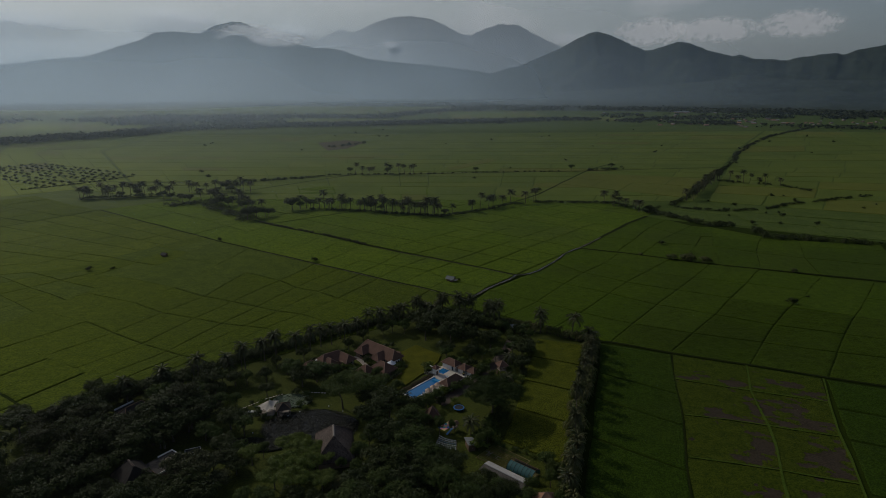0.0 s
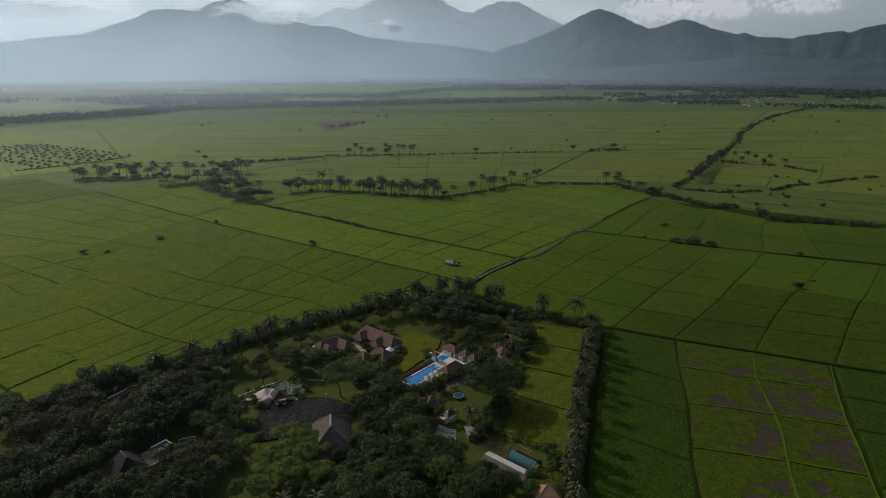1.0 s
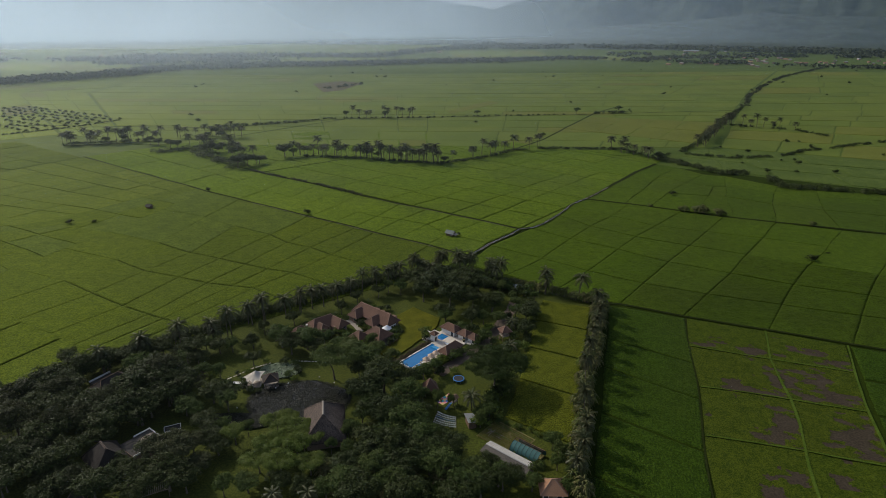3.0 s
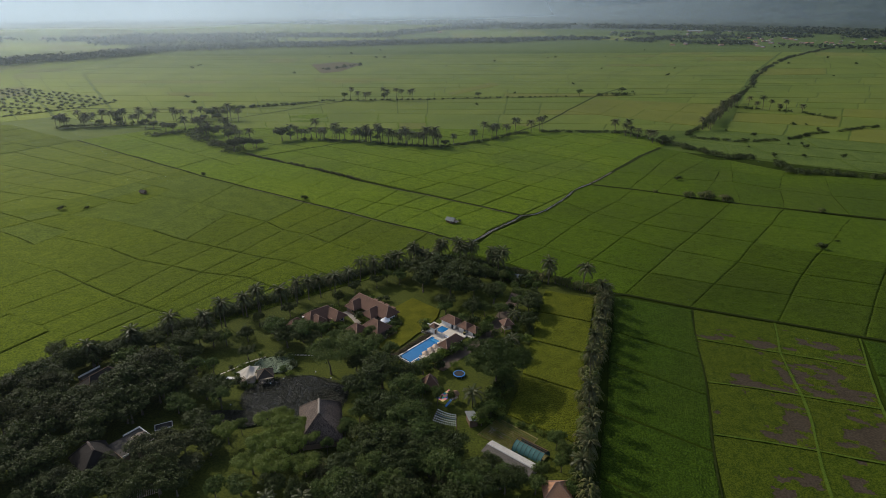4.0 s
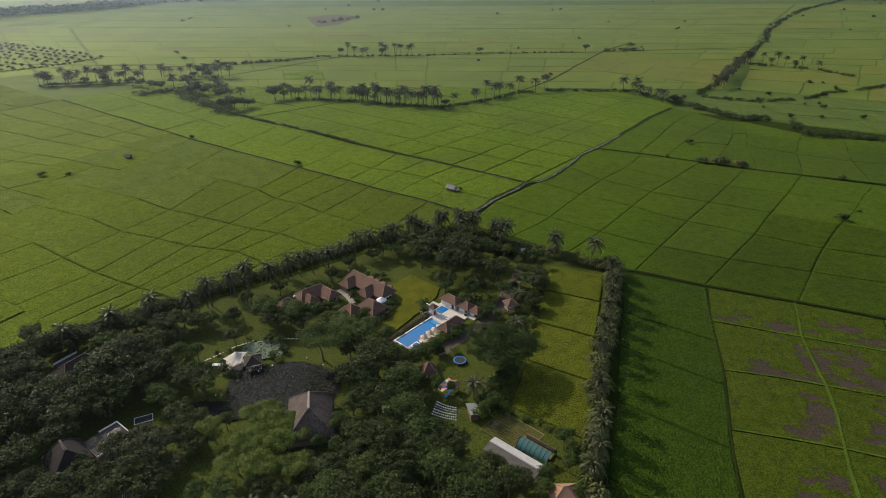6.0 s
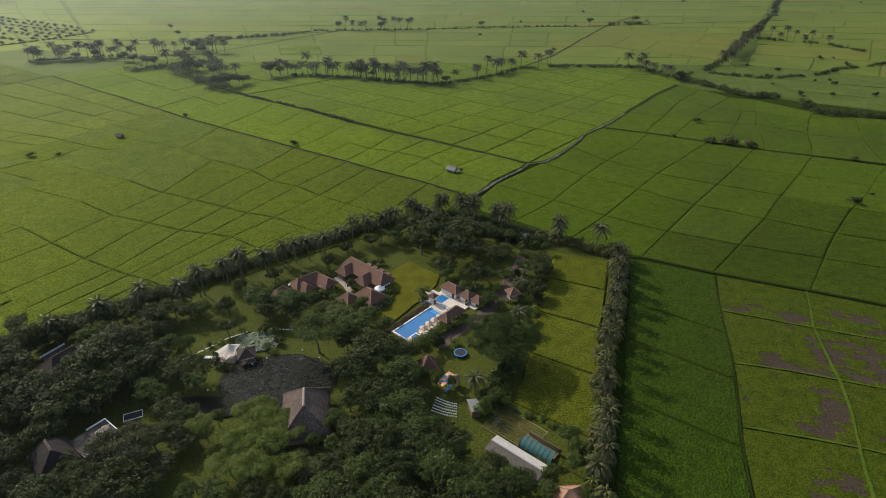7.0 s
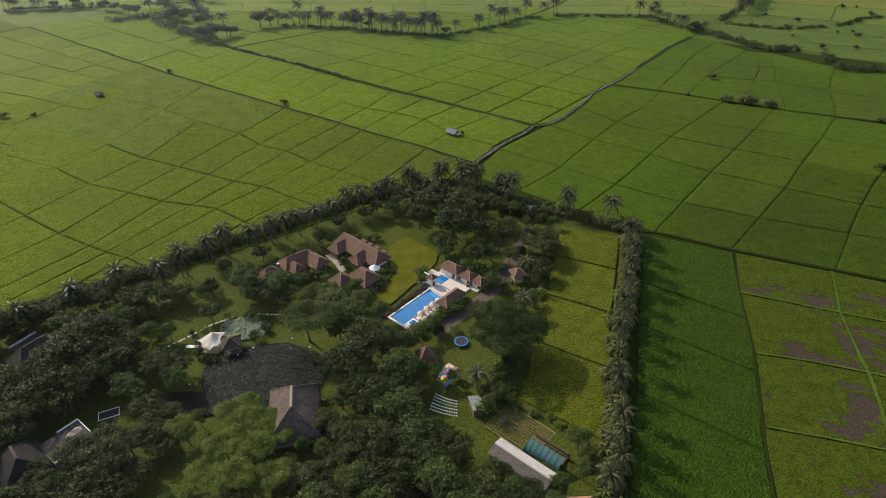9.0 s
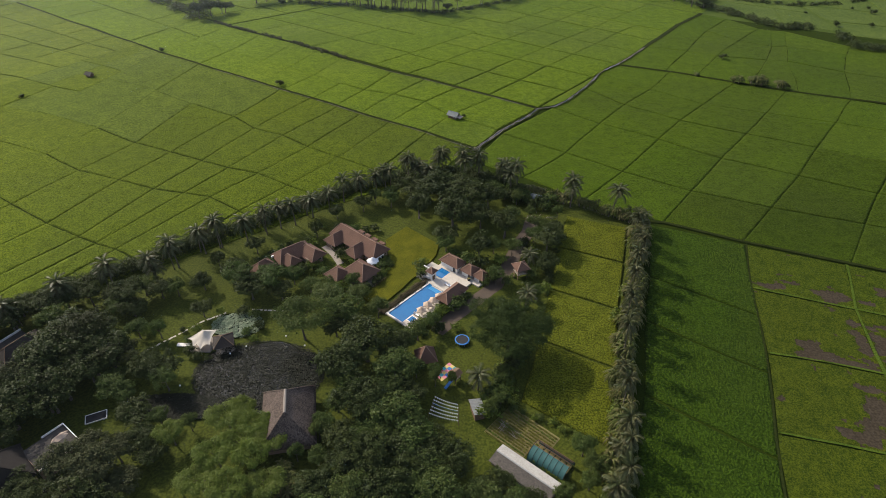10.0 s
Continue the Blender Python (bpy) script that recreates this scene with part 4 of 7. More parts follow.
strip("ditch_track", [(39.4, 348.6), (17.4, 364.7), (-3.5, 377.6), (-39.6, 400.6), (-60, 414.4)], 0.3, M["dirt"], "pale broken line along the bank of the ditch", z=0.5, wob=0.95)
strip("ditch_2", [(40, 349.5), (18, 365.6), (-2.9, 378.5), (-39, 401.5), (-64.4, 418.5), (-88.6, 437.5), (-115, 457), (-161, 487.5)], 2.0, M["ditch"], "dark ditch with shrubs between rice fields", z=0.44, wob=0.15)
strip("ditch_3", [(96, 414), (120.6, 403.5), (152, 388.6), (174, 376), (203, 366), (237, 353.6), (292, 330)], 2.2, M["ditch"], "dark ditch between rice fields", z=0.44, wob=0.15)
strip("ditch_4", [(70, 248.6), (75.4, 247.8), (99.8, 236.7), (129.7, 225.6), (156, 214.6), (192, 201.5), (300, 160)], 1.3, M["ditch"], "dark overgrown bund between fields", z=0.44, wob=0.15)
strip("ditch_5", [(57, 584), (95, 640), (190, 830), (240, 900)], 2.2, M["ditch"], "dark field ditch", z=0.44, wob=0.15)
strip("ditch_6", [(-395, 596), (-250, 640), (-136, 780)], 2.0, M["ditch"], "dark field ditch", z=0.44, wob=0.15)
strip("ditch_7", [(-560, 720), (-280, 706), (-136, 778), (158, 818), (430, 870)], 2.4, M["ditch"], "dark field ditch with scattered palms", z=0.44, wob=0.15)

for pts in ([(93.2, 212.2), (119.5, 203.8), (145.5, 194.3)], [(85.8, 184.6), (113.4, 177.8), (135.8, 170.8)], [(78.4, 158.6), (104.4, 151.9), (125.8, 145.8)], [(71.4, 132.2), (96, 126.2), (116, 121.2)]):
    strip("bund", pts, 0.6, M["grassbund"], "green grassy bund between muddy fields", z=0.42, wob=0.3)
strip("bund", [(127.8, 225), (119.5, 203.6), (113.4, 177.6), (104.4, 151.7), (96, 126), (88, 100)], 0.85, M["grassbund"], "green grassy bund between muddy fields", z=0.45, wob=0.3)
strip("bund", [(154.8, 213), (145.7, 194.1), (135.7, 170.6), (125.8, 145.6), (116, 121)], 0.8, M["grassbund"], "green grassy bund between muddy fields", z=0.45, wob=0.3)
strip("ditch_8", [(99.8, 235.6), (91.6, 209.6), (87, 192.3), (82.8, 177.5), (78.6, 162.9), (75.4, 151), (72, 140), (62, 104)], 0.55, M["ditch"], "dark overgrown furrow beside the green field strip", z=0.3, wob=0.2)

GARDEN = [(-152, 181), (-14, 283), (6, 286), (44, 262), (64.5, 246.5), (34.5, 126), (20, 104), (-60, 92), (-150, 100), (-175, 150)]
solo("lawn", Geo().prism(GARDEN, 0.0, 0.05), M["lawn"], "mown garden lawn in sun and shade", kind="structure")
strip("driveway", [(-4.5, 190.5), (0, 196.3), (5.8, 202.6), (8.8, 206.5), (12.9, 211.5), (16.6, 220), (21, 232), (26.1, 241), (29, 251)], 4.6, M["asphalt"], "dark gravelly garden drive", z=0.09, wob=0.08)
strip("villa_path", [(-45, 231), (-41, 226), (-38, 221)], 2.2, M["palewood"], "pale paved path between the villas", z=0.09, wob=0.1)


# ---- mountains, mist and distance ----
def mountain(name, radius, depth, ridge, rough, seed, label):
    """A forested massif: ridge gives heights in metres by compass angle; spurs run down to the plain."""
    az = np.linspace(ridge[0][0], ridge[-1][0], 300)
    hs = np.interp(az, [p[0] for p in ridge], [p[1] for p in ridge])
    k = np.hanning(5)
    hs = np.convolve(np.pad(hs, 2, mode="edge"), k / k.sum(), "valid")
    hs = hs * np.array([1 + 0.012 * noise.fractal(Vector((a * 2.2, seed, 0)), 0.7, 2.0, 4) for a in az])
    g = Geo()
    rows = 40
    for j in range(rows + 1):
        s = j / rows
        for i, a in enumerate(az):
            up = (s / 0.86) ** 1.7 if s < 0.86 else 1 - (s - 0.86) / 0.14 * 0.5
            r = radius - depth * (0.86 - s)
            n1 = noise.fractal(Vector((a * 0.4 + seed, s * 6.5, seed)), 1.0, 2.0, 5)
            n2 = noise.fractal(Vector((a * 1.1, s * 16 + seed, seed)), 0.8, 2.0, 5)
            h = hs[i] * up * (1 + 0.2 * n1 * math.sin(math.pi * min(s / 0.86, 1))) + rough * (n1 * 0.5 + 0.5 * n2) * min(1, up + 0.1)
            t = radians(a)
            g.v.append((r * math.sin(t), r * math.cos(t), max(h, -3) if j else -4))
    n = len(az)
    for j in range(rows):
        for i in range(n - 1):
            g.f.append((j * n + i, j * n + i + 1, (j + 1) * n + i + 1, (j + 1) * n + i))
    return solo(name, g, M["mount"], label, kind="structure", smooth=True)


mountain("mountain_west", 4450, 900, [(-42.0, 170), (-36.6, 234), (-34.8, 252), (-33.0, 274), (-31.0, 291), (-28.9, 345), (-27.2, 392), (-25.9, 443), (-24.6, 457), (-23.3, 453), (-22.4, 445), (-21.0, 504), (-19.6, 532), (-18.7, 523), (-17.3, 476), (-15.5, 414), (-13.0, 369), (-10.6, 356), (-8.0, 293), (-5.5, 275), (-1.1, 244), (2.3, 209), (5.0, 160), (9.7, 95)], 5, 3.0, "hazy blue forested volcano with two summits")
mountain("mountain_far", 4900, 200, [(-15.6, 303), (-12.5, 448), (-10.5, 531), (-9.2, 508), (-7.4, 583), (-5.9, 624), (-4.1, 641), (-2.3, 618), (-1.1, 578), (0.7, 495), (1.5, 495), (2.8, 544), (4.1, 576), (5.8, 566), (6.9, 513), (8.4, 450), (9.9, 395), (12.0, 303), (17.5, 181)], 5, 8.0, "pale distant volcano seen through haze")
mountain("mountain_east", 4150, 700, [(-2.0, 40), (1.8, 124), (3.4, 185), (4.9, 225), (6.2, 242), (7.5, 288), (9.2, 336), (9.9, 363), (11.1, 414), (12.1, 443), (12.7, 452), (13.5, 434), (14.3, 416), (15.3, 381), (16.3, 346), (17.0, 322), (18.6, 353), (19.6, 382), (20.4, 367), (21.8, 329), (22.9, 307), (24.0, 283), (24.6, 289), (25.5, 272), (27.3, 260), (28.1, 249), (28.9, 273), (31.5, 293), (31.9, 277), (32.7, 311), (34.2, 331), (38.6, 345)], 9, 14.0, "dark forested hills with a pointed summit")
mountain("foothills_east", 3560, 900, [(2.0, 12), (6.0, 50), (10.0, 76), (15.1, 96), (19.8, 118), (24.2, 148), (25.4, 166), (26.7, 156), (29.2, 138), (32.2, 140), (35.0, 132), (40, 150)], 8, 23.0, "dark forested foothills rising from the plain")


def mist(radius, amount, fade, low, label, tone=(0.64, 0.77, 0.89)):
    g = Geo()
    for i in range(61):
        a = radians(-62 + 124 * i / 60)
        g.v += [(radius * math.sin(a), radius * math.cos(a), 0.0), (radius * math.sin(a), radius * math.cos(a), fade)]
        if i:
            g.f.append((2 * i - 2, 2 * i - 1, 2 * i + 1, 2 * i))
    return solo("mist_layer", g, haze_mat("mist_layer", amount, fade, low, tone), label, kind="structure")


HAZE = "thin translucent sheet standing in for morning haze over the plain"
# upright sheets imitate haze; the one at 86 m is added to lift dark tones
for r, amount, fade, low in ((86, 0.0032, 330, 110), (420, 0.055, 330, 110), (850, 0.10, 330, 95), (1600, 0.28, 400, 75)):
    mist(r, amount, fade, low, HAZE)
mist(3050, 0.50, 640, 50, HAZE, (0.55, 0.73, 0.94))
mist(4470, 0.88, 1100, 60, "pale translucent sheet standing in for haze before the farthest volcano", (0.80, 0.90, 1.0))


def cloud(az, z, width, height, radius, seed, label):
    """A torn wisp of cloud hanging at a summit."""
    g = Geo()
    for j in range(9):
        for i in range(17):
            u, v = -1 + i / 8, -1 + j / 4
            g.v.append((u, 0.25 * (1 - u * u), v))
            if i and j:
                k = j * 17 + i
                g.f.append((k - 18, k - 17, k, k - 1))
    ob = solo("cloud", g, cloud_mat("cloud_wisp", seed), label, kind="structure")
    t = radians(az)
    ob.matrix_basis = pose(radius * math.sin(t), radius * math.cos(t), z, 0, 0, -az) @ Matrix.Diagonal((width, 60, height, 1))


SKYWARD = "white cloud drifting behind the mountains"
cloud(-18.4, 432, 300, 105, 4330, 1.0, "white cloud wisp caught on the volcano's summit")
cloud(-16.0, 405, 260, 70, 4300, 3.0, "white cloud wisp caught on the volcano's summit")
cloud(-24.2, 505, 420, 120, 4500, 4.0, SKYWARD)
cloud(-14.7, 450, 210, 75, 4500, 7.0, SKYWARD)
cloud(-6.0, 392, 75, 38, 4500, 9.0, "small white cloud before the far volcano")
cloud(11.0, 415, 260, 75, 4500, 12.0, SKYWARD)
cloud(17.3, 455, 330, 130, 4400, 15.0, SKYWARD)
cloud(22.4, 455, 360, 120, 4420, 18.0, SKYWARD)
cloud(28.6, 470, 330, 120, 4400, 22.0, SKYWARD)
cloud(-35.0, 470, 520, 80, 4520, 30.0, SKYWARD)


# ---- plants ----
rng = np.random.default_rng(7)


def leaf_mesh(name, lobes, n, size, material, per=18, spread=0.7, droop=0.3, seed=1):
    """A crown of many small leaves in clumps on the outer part of several lobes (x, y, z, rx, ry, rz)."""
    r = np.random.default_rng(seed)
    lob = np.array(lobes, float)
    w = lob[:, 3] * lob[:, 4]
    clumps = max(1, n // per)
    pick = r.choice(len(lob), clumps, p=w / w.sum())
    d = r.normal(size=(clumps, 3))
    d[:, 2] = np.abs(d[:, 2]) * 0.9 - 0.25
    d /= np.linalg.norm(d, axis=1)[:, None]
    rad = r.uniform(0.62, 1.06, clumps)[:, None]
    cen = lob[pick, :3] + d * lob[pick, 3:] * rad
    c = np.repeat(cen, per, 0) + r.normal(size=(clumps * per, 3)) * spread * np.array((1, 1, 0.6))
    nrm = np.repeat(d, per, 0) * 0.65 + r.normal(size=c.shape) * 0.42 + np.array((0, 0, 0.55))
    nrm /= np.linalg.norm(nrm, axis=1)[:, None]
    a = np.cross(nrm, r.normal(size=c.shape))
    a /= np.linalg.norm(a, axis=1)[:, None]
    b = np.cross(nrm, a)
    s = size * r.uniform(0.6, 1.35, len(c))[:, None]
    v = np.empty((len(c), 3, 3))
    v[:, 0], v[:, 1] = c - a * s * 0.5 - b * s * 0.62, c - a * s * 0.5 + b * s * 0.62
    v[:, 2] = c + a * s * 1.1 - np.array((0, 0, 1)) * s * droop
    me = bpy.data.meshes.new(name)
    k = len(c)
    me.vertices.add(3 * k)
    me.vertices.foreach_set("co", v.reshape(-1))
    me.loops.add(3 * k)
    me.loops.foreach_set("vertex_index", np.arange(3 * k, dtype=np.int32))
    me.polygons.add(k)
    me.polygons.foreach_set("loop_start", np.arange(0, 3 * k, 3, dtype=np.int32))
    me.update(calc_edges=True)
    me.materials.append(material)
    return me


def trunk_geo(h, r, lobes, lean=0.0, n=6):
    """A tapered trunk with limbs that reach towards the lobes."""
    g = Geo()
    p, k = Vector((0, 0, -0.2)), 4
    for i in range(k):
        q = Vector((lean * ((i + 1) / k) ** 2 + random.uniform(-0.1, 0.1), random.uniform(-0.12, 0.12), h * (i + 1) / k))
        g.tube(p, q, r * (1 - 0.16 * i) * (1.25 if i == 0 else 1), r * (1 - 0.16 * (i + 1)), n, cap=False)
        p = q
    for x, y, z, rx, ry, rz in lobes:
        e = Vector((x, y, z))
        m = p.lerp(e, 0.5) + Vector((0, 0, -0.08 * (e - p).length))
        g.tube(p, m, r * 0.42, r * 0.26, 6, cap=False)
        g.tube(m, e, r * 0.26, r * 0.06, 5, cap=False)
        for _ in range(1):
            f = e + Vector((random.uniform(-rx, rx) * 0.7, random.uniform(-ry, ry) * 0.7, random.uniform(0, rz) * 0.6))
            g.tube(m, f, r * 0.16, r * 0.04, 4, cap=False)
    return g


def lobes_for(n, spread, z, r, flat, seed):
    rr = random.Random(seed)
    out = []
    for i in range(n):
        a = 2 * math.pi * (i + rr.uniform(-0.3, 0.3)) / n
        d = spread * rr.uniform(0.55, 1.0) * (1 if i else 0.2)
        k = r * rr.uniform(0.7, 1.15)
        out.append((d * math.cos(a), d * math.sin(a), z + rr.uniform(-0.5, 0.9) * r * 0.5, k, k, k * flat))
    return out


def tree_kind(name, label, category, group, material, th, tr, lobes, n, size, seed, spread=0.7, lean=0.0):
    def build():
        t = thing(name, 0, 0, 0, label, category, group)
        part("trunk", trunk_geo(th, tr, lobes, lean), M["bark"], t, "grey-brown bark")
        part("crown", leaf_mesh("crown", lobes, n, size, material, spread=spread, seed=seed), material, t)
        return t
    return Kind(build)


GT = "garden trees"
DARK = [tree_kind("broadleaf_tree", "broad dark green tree with a dense rounded crown in the garden", "tree", GT, M["leaf"],
                  3.4, 0.34, lobes_for(9, 3.3, 5.6, 2.2, 0.9, s), 4600, 0.25, s, spread=0.34) for s in (1, 2, 3)]
MID = [tree_kind("broadleaf_tree", "green garden tree with clumped leaves and gaps", "tree", GT, M["leafmid"],
                 3.2, 0.30, lobes_for(8, 3.3, 5.6, 1.9, 0.8, s), 3900, 0.25, s, spread=0.34) for s in (4, 5)]
LIGHT = [tree_kind("feathery_tree", "light yellow-green tree with soft feathery foliage", "tree", GT, M["leaflight"],
                   3.8, 0.24, lobes_for(11, 3.3, 5.8, 1.35, 0.75, s), 7000, 0.18, s, spread=0.32) for s in (6, 7)]
GREY = [tree_kind("olive_tree", "grey-green tree with fine drooping foliage", "tree", GT, M["leafgrey"],
                  3.4, 0.28, lobes_for(8, 3.1, 5.4, 1.9, 0.8, s), 5200, 0.23, s, spread=0.36) for s in (8,)]
BROAD = [tree_kind("broadleaf_tree", "wide dark tree with a low domed crown", "tree", GT, M["leafbrown"],
                   4.2, 0.42, lobes_for(5, 2.6, 8.0, 2.9, 0.6, s) + lobes_for(11, 5.8, 6.6, 2.7, 0.55, s + 1), 9600, 0.24, s, spread=0.36) for s in (31, 34)]
RAIN = tree_kind("rain_tree", "wide umbrella-shaped rain tree with a flat dark crown", "tree", GT, M["leafrain"],
                 5.0, 0.5, lobes_for(9, 3.4, 9.9, 3.2, 0.42, 10) + lobes_for(15, 7.6, 9.3, 3.2, 0.38, 11), 56000, 0.165, 11, spread=0.3)
TALL = tree_kind("tall_tree", "tall open-crowned tree on a bare trunk over the lawn", "tree", GT, M["leafmid"],
                 7.0, 0.34, lobes_for(13, 6.0, 9.6, 2.0, 0.45, 12), 8000, 0.27, 12, lean=1.2)
SHRUB = [tree_kind("shrub", "rounded green garden shrub", "shrub", "shrubs", m,
                   0.7, 0.08, lobes_for(4, 0.9, 1.2, 0.9, 0.9, s), 400, 0.23, s, spread=0.3) for s, m in ((13, M["leaf"]), (14, M["leafmid"]), (15, M["leaflight"]))]
FIELD = [tree_kind("field_tree", "small dark tree standing alone among rice fields", "tree", "field trees", M["leaf"],
                   1.0, 0.2, lobes_for(6, 1.25, 1.75, 1.5, 0.95, s), 360, 0.44, s, spread=0.35) for s in (16, 17)]
RUSSET = tree_kind("shrub", "low russet planting beside the swimming pool", "shrub", "pool planting", M["redleaf"],
                   0.5, 0.05, lobes_for(4, 0.8, 0.7, 0.7, 0.7, 18), 420, 0.16, 18, spread=0.25)


def frond_mesh(name, length, arch, material, leaflets=15, wide=0.52):
    """One arching frond: a rib with paired hanging leaflets."""
    g = Geo()
    pts = []
    for i in range(leaflets + 1):
        t = i / leaflets
        pts.append(Vector((length * (t - 0.18 * t * t), 0, length * arch * (0.9 * t - 1.35 * t * t))))
    for p, q in zip(pts[::3], pts[3::3]):
        g.tube(p, q, 0.05, 0.035, 3, cap=False)
    for i in range(1, leaflets):
        t = i / leaflets
        ln = wide * length * (0.30 + 0.70 * math.sin(math.pi * (0.12 + 0.8 * t)))
        ln *= random.uniform(0.8, 1.1) * 0.62
        for side in (-1, 1):
            p = pts[i]
            q = pts[i + 1]
            tip = p + Vector((ln * 0.45, side * ln * 0.72, -ln * (0.35 + 0.5 * t) + random.uniform(-0.08, 0.08)))
            g.add([tuple(p), tuple(q), tuple(tip)], [(0, 1, 2)])
            mid = (p + tip) / 2
            g.add([tuple(p), tuple(mid + Vector((0.10, 0, 0.03))), tuple(tip)], [(0, 1, 2)])
    return g.mesh(name, material)


FRONDS = [frond_mesh("frond", 3.9, a, M["frond"]) for a in (0.95, 0.8, 0.55)]


def palm_kind(h, lean, seed, split, group, label):
    def build():
        rr = random.Random(seed)
        t = thing("coconut_palm", 0, 0, 0, label, "palm tree", group)
        g = Geo()
        p = Vector((0, 0, -0.1))
        for i in range(6):
            s = (i + 1) / 6
            q = Vector((lean * s * s, 0, h * s))
            g.tube(p, q, 0.20 - 0.012 * i + (0.08 if i == 0 else 0), 0.19 - 0.012 * i, 7, cap=False)
            p = q
        part("trunk", g, M["bark"], t, "slender ringed grey trunk")
        crown = Geo()
        k = 21
        for i in range(k):
            tier = i % 3
            me = FRONDS[tier]
            m = Matrix.Translation(p) @ Euler((0, radians((-58, -28, 8)[tier] + rr.uniform(-8, 8)), 2 * math.pi * i * 0.382 + rr.uniform(-0.2, 0.2))).to_matrix().to_4x4() @ Matrix.Scale(rr.uniform(0.85, 1.1), 4)
            if split:
                f = part("frond", me, M["frond"], t)
                f.matrix_basis = m
            else:
                crown.add([tuple(m @ v.co) for v in me.vertices], [tuple(q.vertices) for q in me.polygons])
        if not split:
            part("crown", crown, M["frond"], t, "arching green fronds")
        return t
    return Kind(build)


PALM = [palm_kind(h, l, s, True, "hedge palms", "coconut palm with arching grey-green fronds in the garden hedge") for h, l, s in ((6.2, 0.5, 1), (7.0, 0.9, 2), (5.2, 0.2, 3))]
FPALM = [palm_kind(h, l, s, False, "field palms", "coconut palm in the row between rice fields") for h, l, s in ((7.5, 0.6, 4), (9.5, 1.2, 5), (6.0, -0.4, 6))]


def banana_kind(seed):
    def build():
        rr = random.Random(seed)
        t = thing("banana_plant", 0, 0, 0, "banana plant with broad tattered leaves in the hedge", "banana plant", "banana hedge")
        g = Geo()
        stems = [(rr.uniform(-0.7, 0.7), rr.uniform(-0.7, 0.7), rr.uniform(1.6, 2.6)) for _ in range(3)]
        for x, y, h in stems:
            g.tube((x, y, -0.1), (x * 1.1, y * 1.1, h), 0.16, 0.09, 6, cap=False)
        part("stem", g, M["bark"], t, "pale green-brown stems")
        lv = Geo()
        for x, y, h in stems:
            for i in range(9):
                a = 2 * math.pi * (i / 9 + rr.uniform(-0.05, 0.05))
                ln, w = rr.uniform(1.8, 2.8), rr.uniform(0.17, 0.27)
                up = rr.uniform(0.3, 1.1)
                prev = None
                for s in range(6):
                    u = s / 5
                    d = ln * (u - 0.12 * u * u)
                    c = Vector((x * 1.1 + d * math.cos(a), y * 1.1 + d * math.sin(a), h + ln * (up * u - (up + 0.35) * u * u * 0.9)))
                    ww = w * math.sin(math.pi * min(1, 0.10 + 0.86 * u)) + 0.03
                    sx, sy = -math.sin(a) * ww, math.cos(a) * ww
                    pair = [(c.x - sx, c.y - sy, c.z - 0.10), tuple(c), (c.x + sx, c.y + sy, c.z - 0.10)]
                    if prev:
                        lv.add(prev + pair, [(0, 1, 4, 3), (1, 2, 5, 4)])
                    prev = pair
        part("leaf_crown", lv, M["banana"], t, "broad tattered green leaves")
        return t
    return Kind(build)


BANANA = [banana_kind(s) for s in (21, 22, 23)]


def along(pts, step, put, jit=1.0):
    for (x0, y0), (x1, y1) in zip(pts, pts[1:]):
        n = max(1, int(math.hypot(x1 - x0, y1 - y0) / step))
        for i in range(n):
            t = (i + random.random() * 0.6) / n
            put(x0 + (x1 - x0) * t + random.uniform(-jit, jit), y0 + (y1 - y0) * t + random.uniform(-jit, jit))


def scatter(kinds, rows, size, jit=0.12):
    """Plants at (x, y, crown radius); size: the radius of the kind as it is built."""
    for x, y, r in rows:
        s = r / size
        random.choice(kinds).put(at(x, y, s * random.uniform(1 - jit, 1 + jit), None, min(1.5, max(0.75, s)) * random.uniform(0.9, 1.1)))


# the dense grove between the pool and the long shed
scatter(DARK + MID + MID, [(-23, 179, 8), (-29, 171, 6.5), (-15, 172, 6.5), (-22, 161, 6.7), (-13, 157, 6.7), (-9, 151, 6), (-26, 152, 5),
               (-19, 146, 6.2), (-10, 145, 6), (0, 146, 6), (-13, 138, 5.5), (-2, 138, 6), (-21, 138, 5.3), (6, 138, 5), (13, 136, 4.4), (-12, 129, 6), (2, 128, 6), (-24, 128, 6)], 5.3)
scatter(MID, [(-19, 153, 5), (-6, 145, 5), (4, 132, 5), (-17, 166, 4.5), (-28, 162, 4)], 5.0)
scatter(DARK + MID + MID, [(-25, 166, 5.5), (-19, 159, 5), (-27, 177, 5), (-16, 180, 5), (-11, 165, 4.5), (-24, 145, 5), (-30, 156, 3.6), (-16, 151, 5), (-5, 151, 4.5), (-28, 139, 5), (-16, 133, 5), (8, 132, 5), (-6, 140, 5), (-29, 132, 5)], 5.3)
# light feathery trees by the thatched house
scatter(LIGHT, [(-53, 156, 4.4), (-45.7, 154.3, 4.6), (-52.1, 146, 5), (-44.2, 145, 5.2), (-47, 138, 5.2), (-40.8, 150.6, 4.2), (-53.8, 140, 4.4), (-39.1, 139.4, 4.2), (-50, 159.6, 3.2), (-64.5, 151.5, 4.5), (-48.5, 150, 4.4)], 4.7)
scatter(MID, [(-35, 148, 2.4), (-30, 147, 3), (-31, 154, 2.6), (-85, 165, 4.5), (-82, 186, 3), (-112, 188, 5), (-98, 196, 4), (-84, 204, 3.4)], 5.0)
scatter(DARK, [(-46, 132.5, 3.6), (-39.5, 131.5, 3.2)], 5.3)
scatter(DARK, [(-68, 147, 3.6)], 5.3)
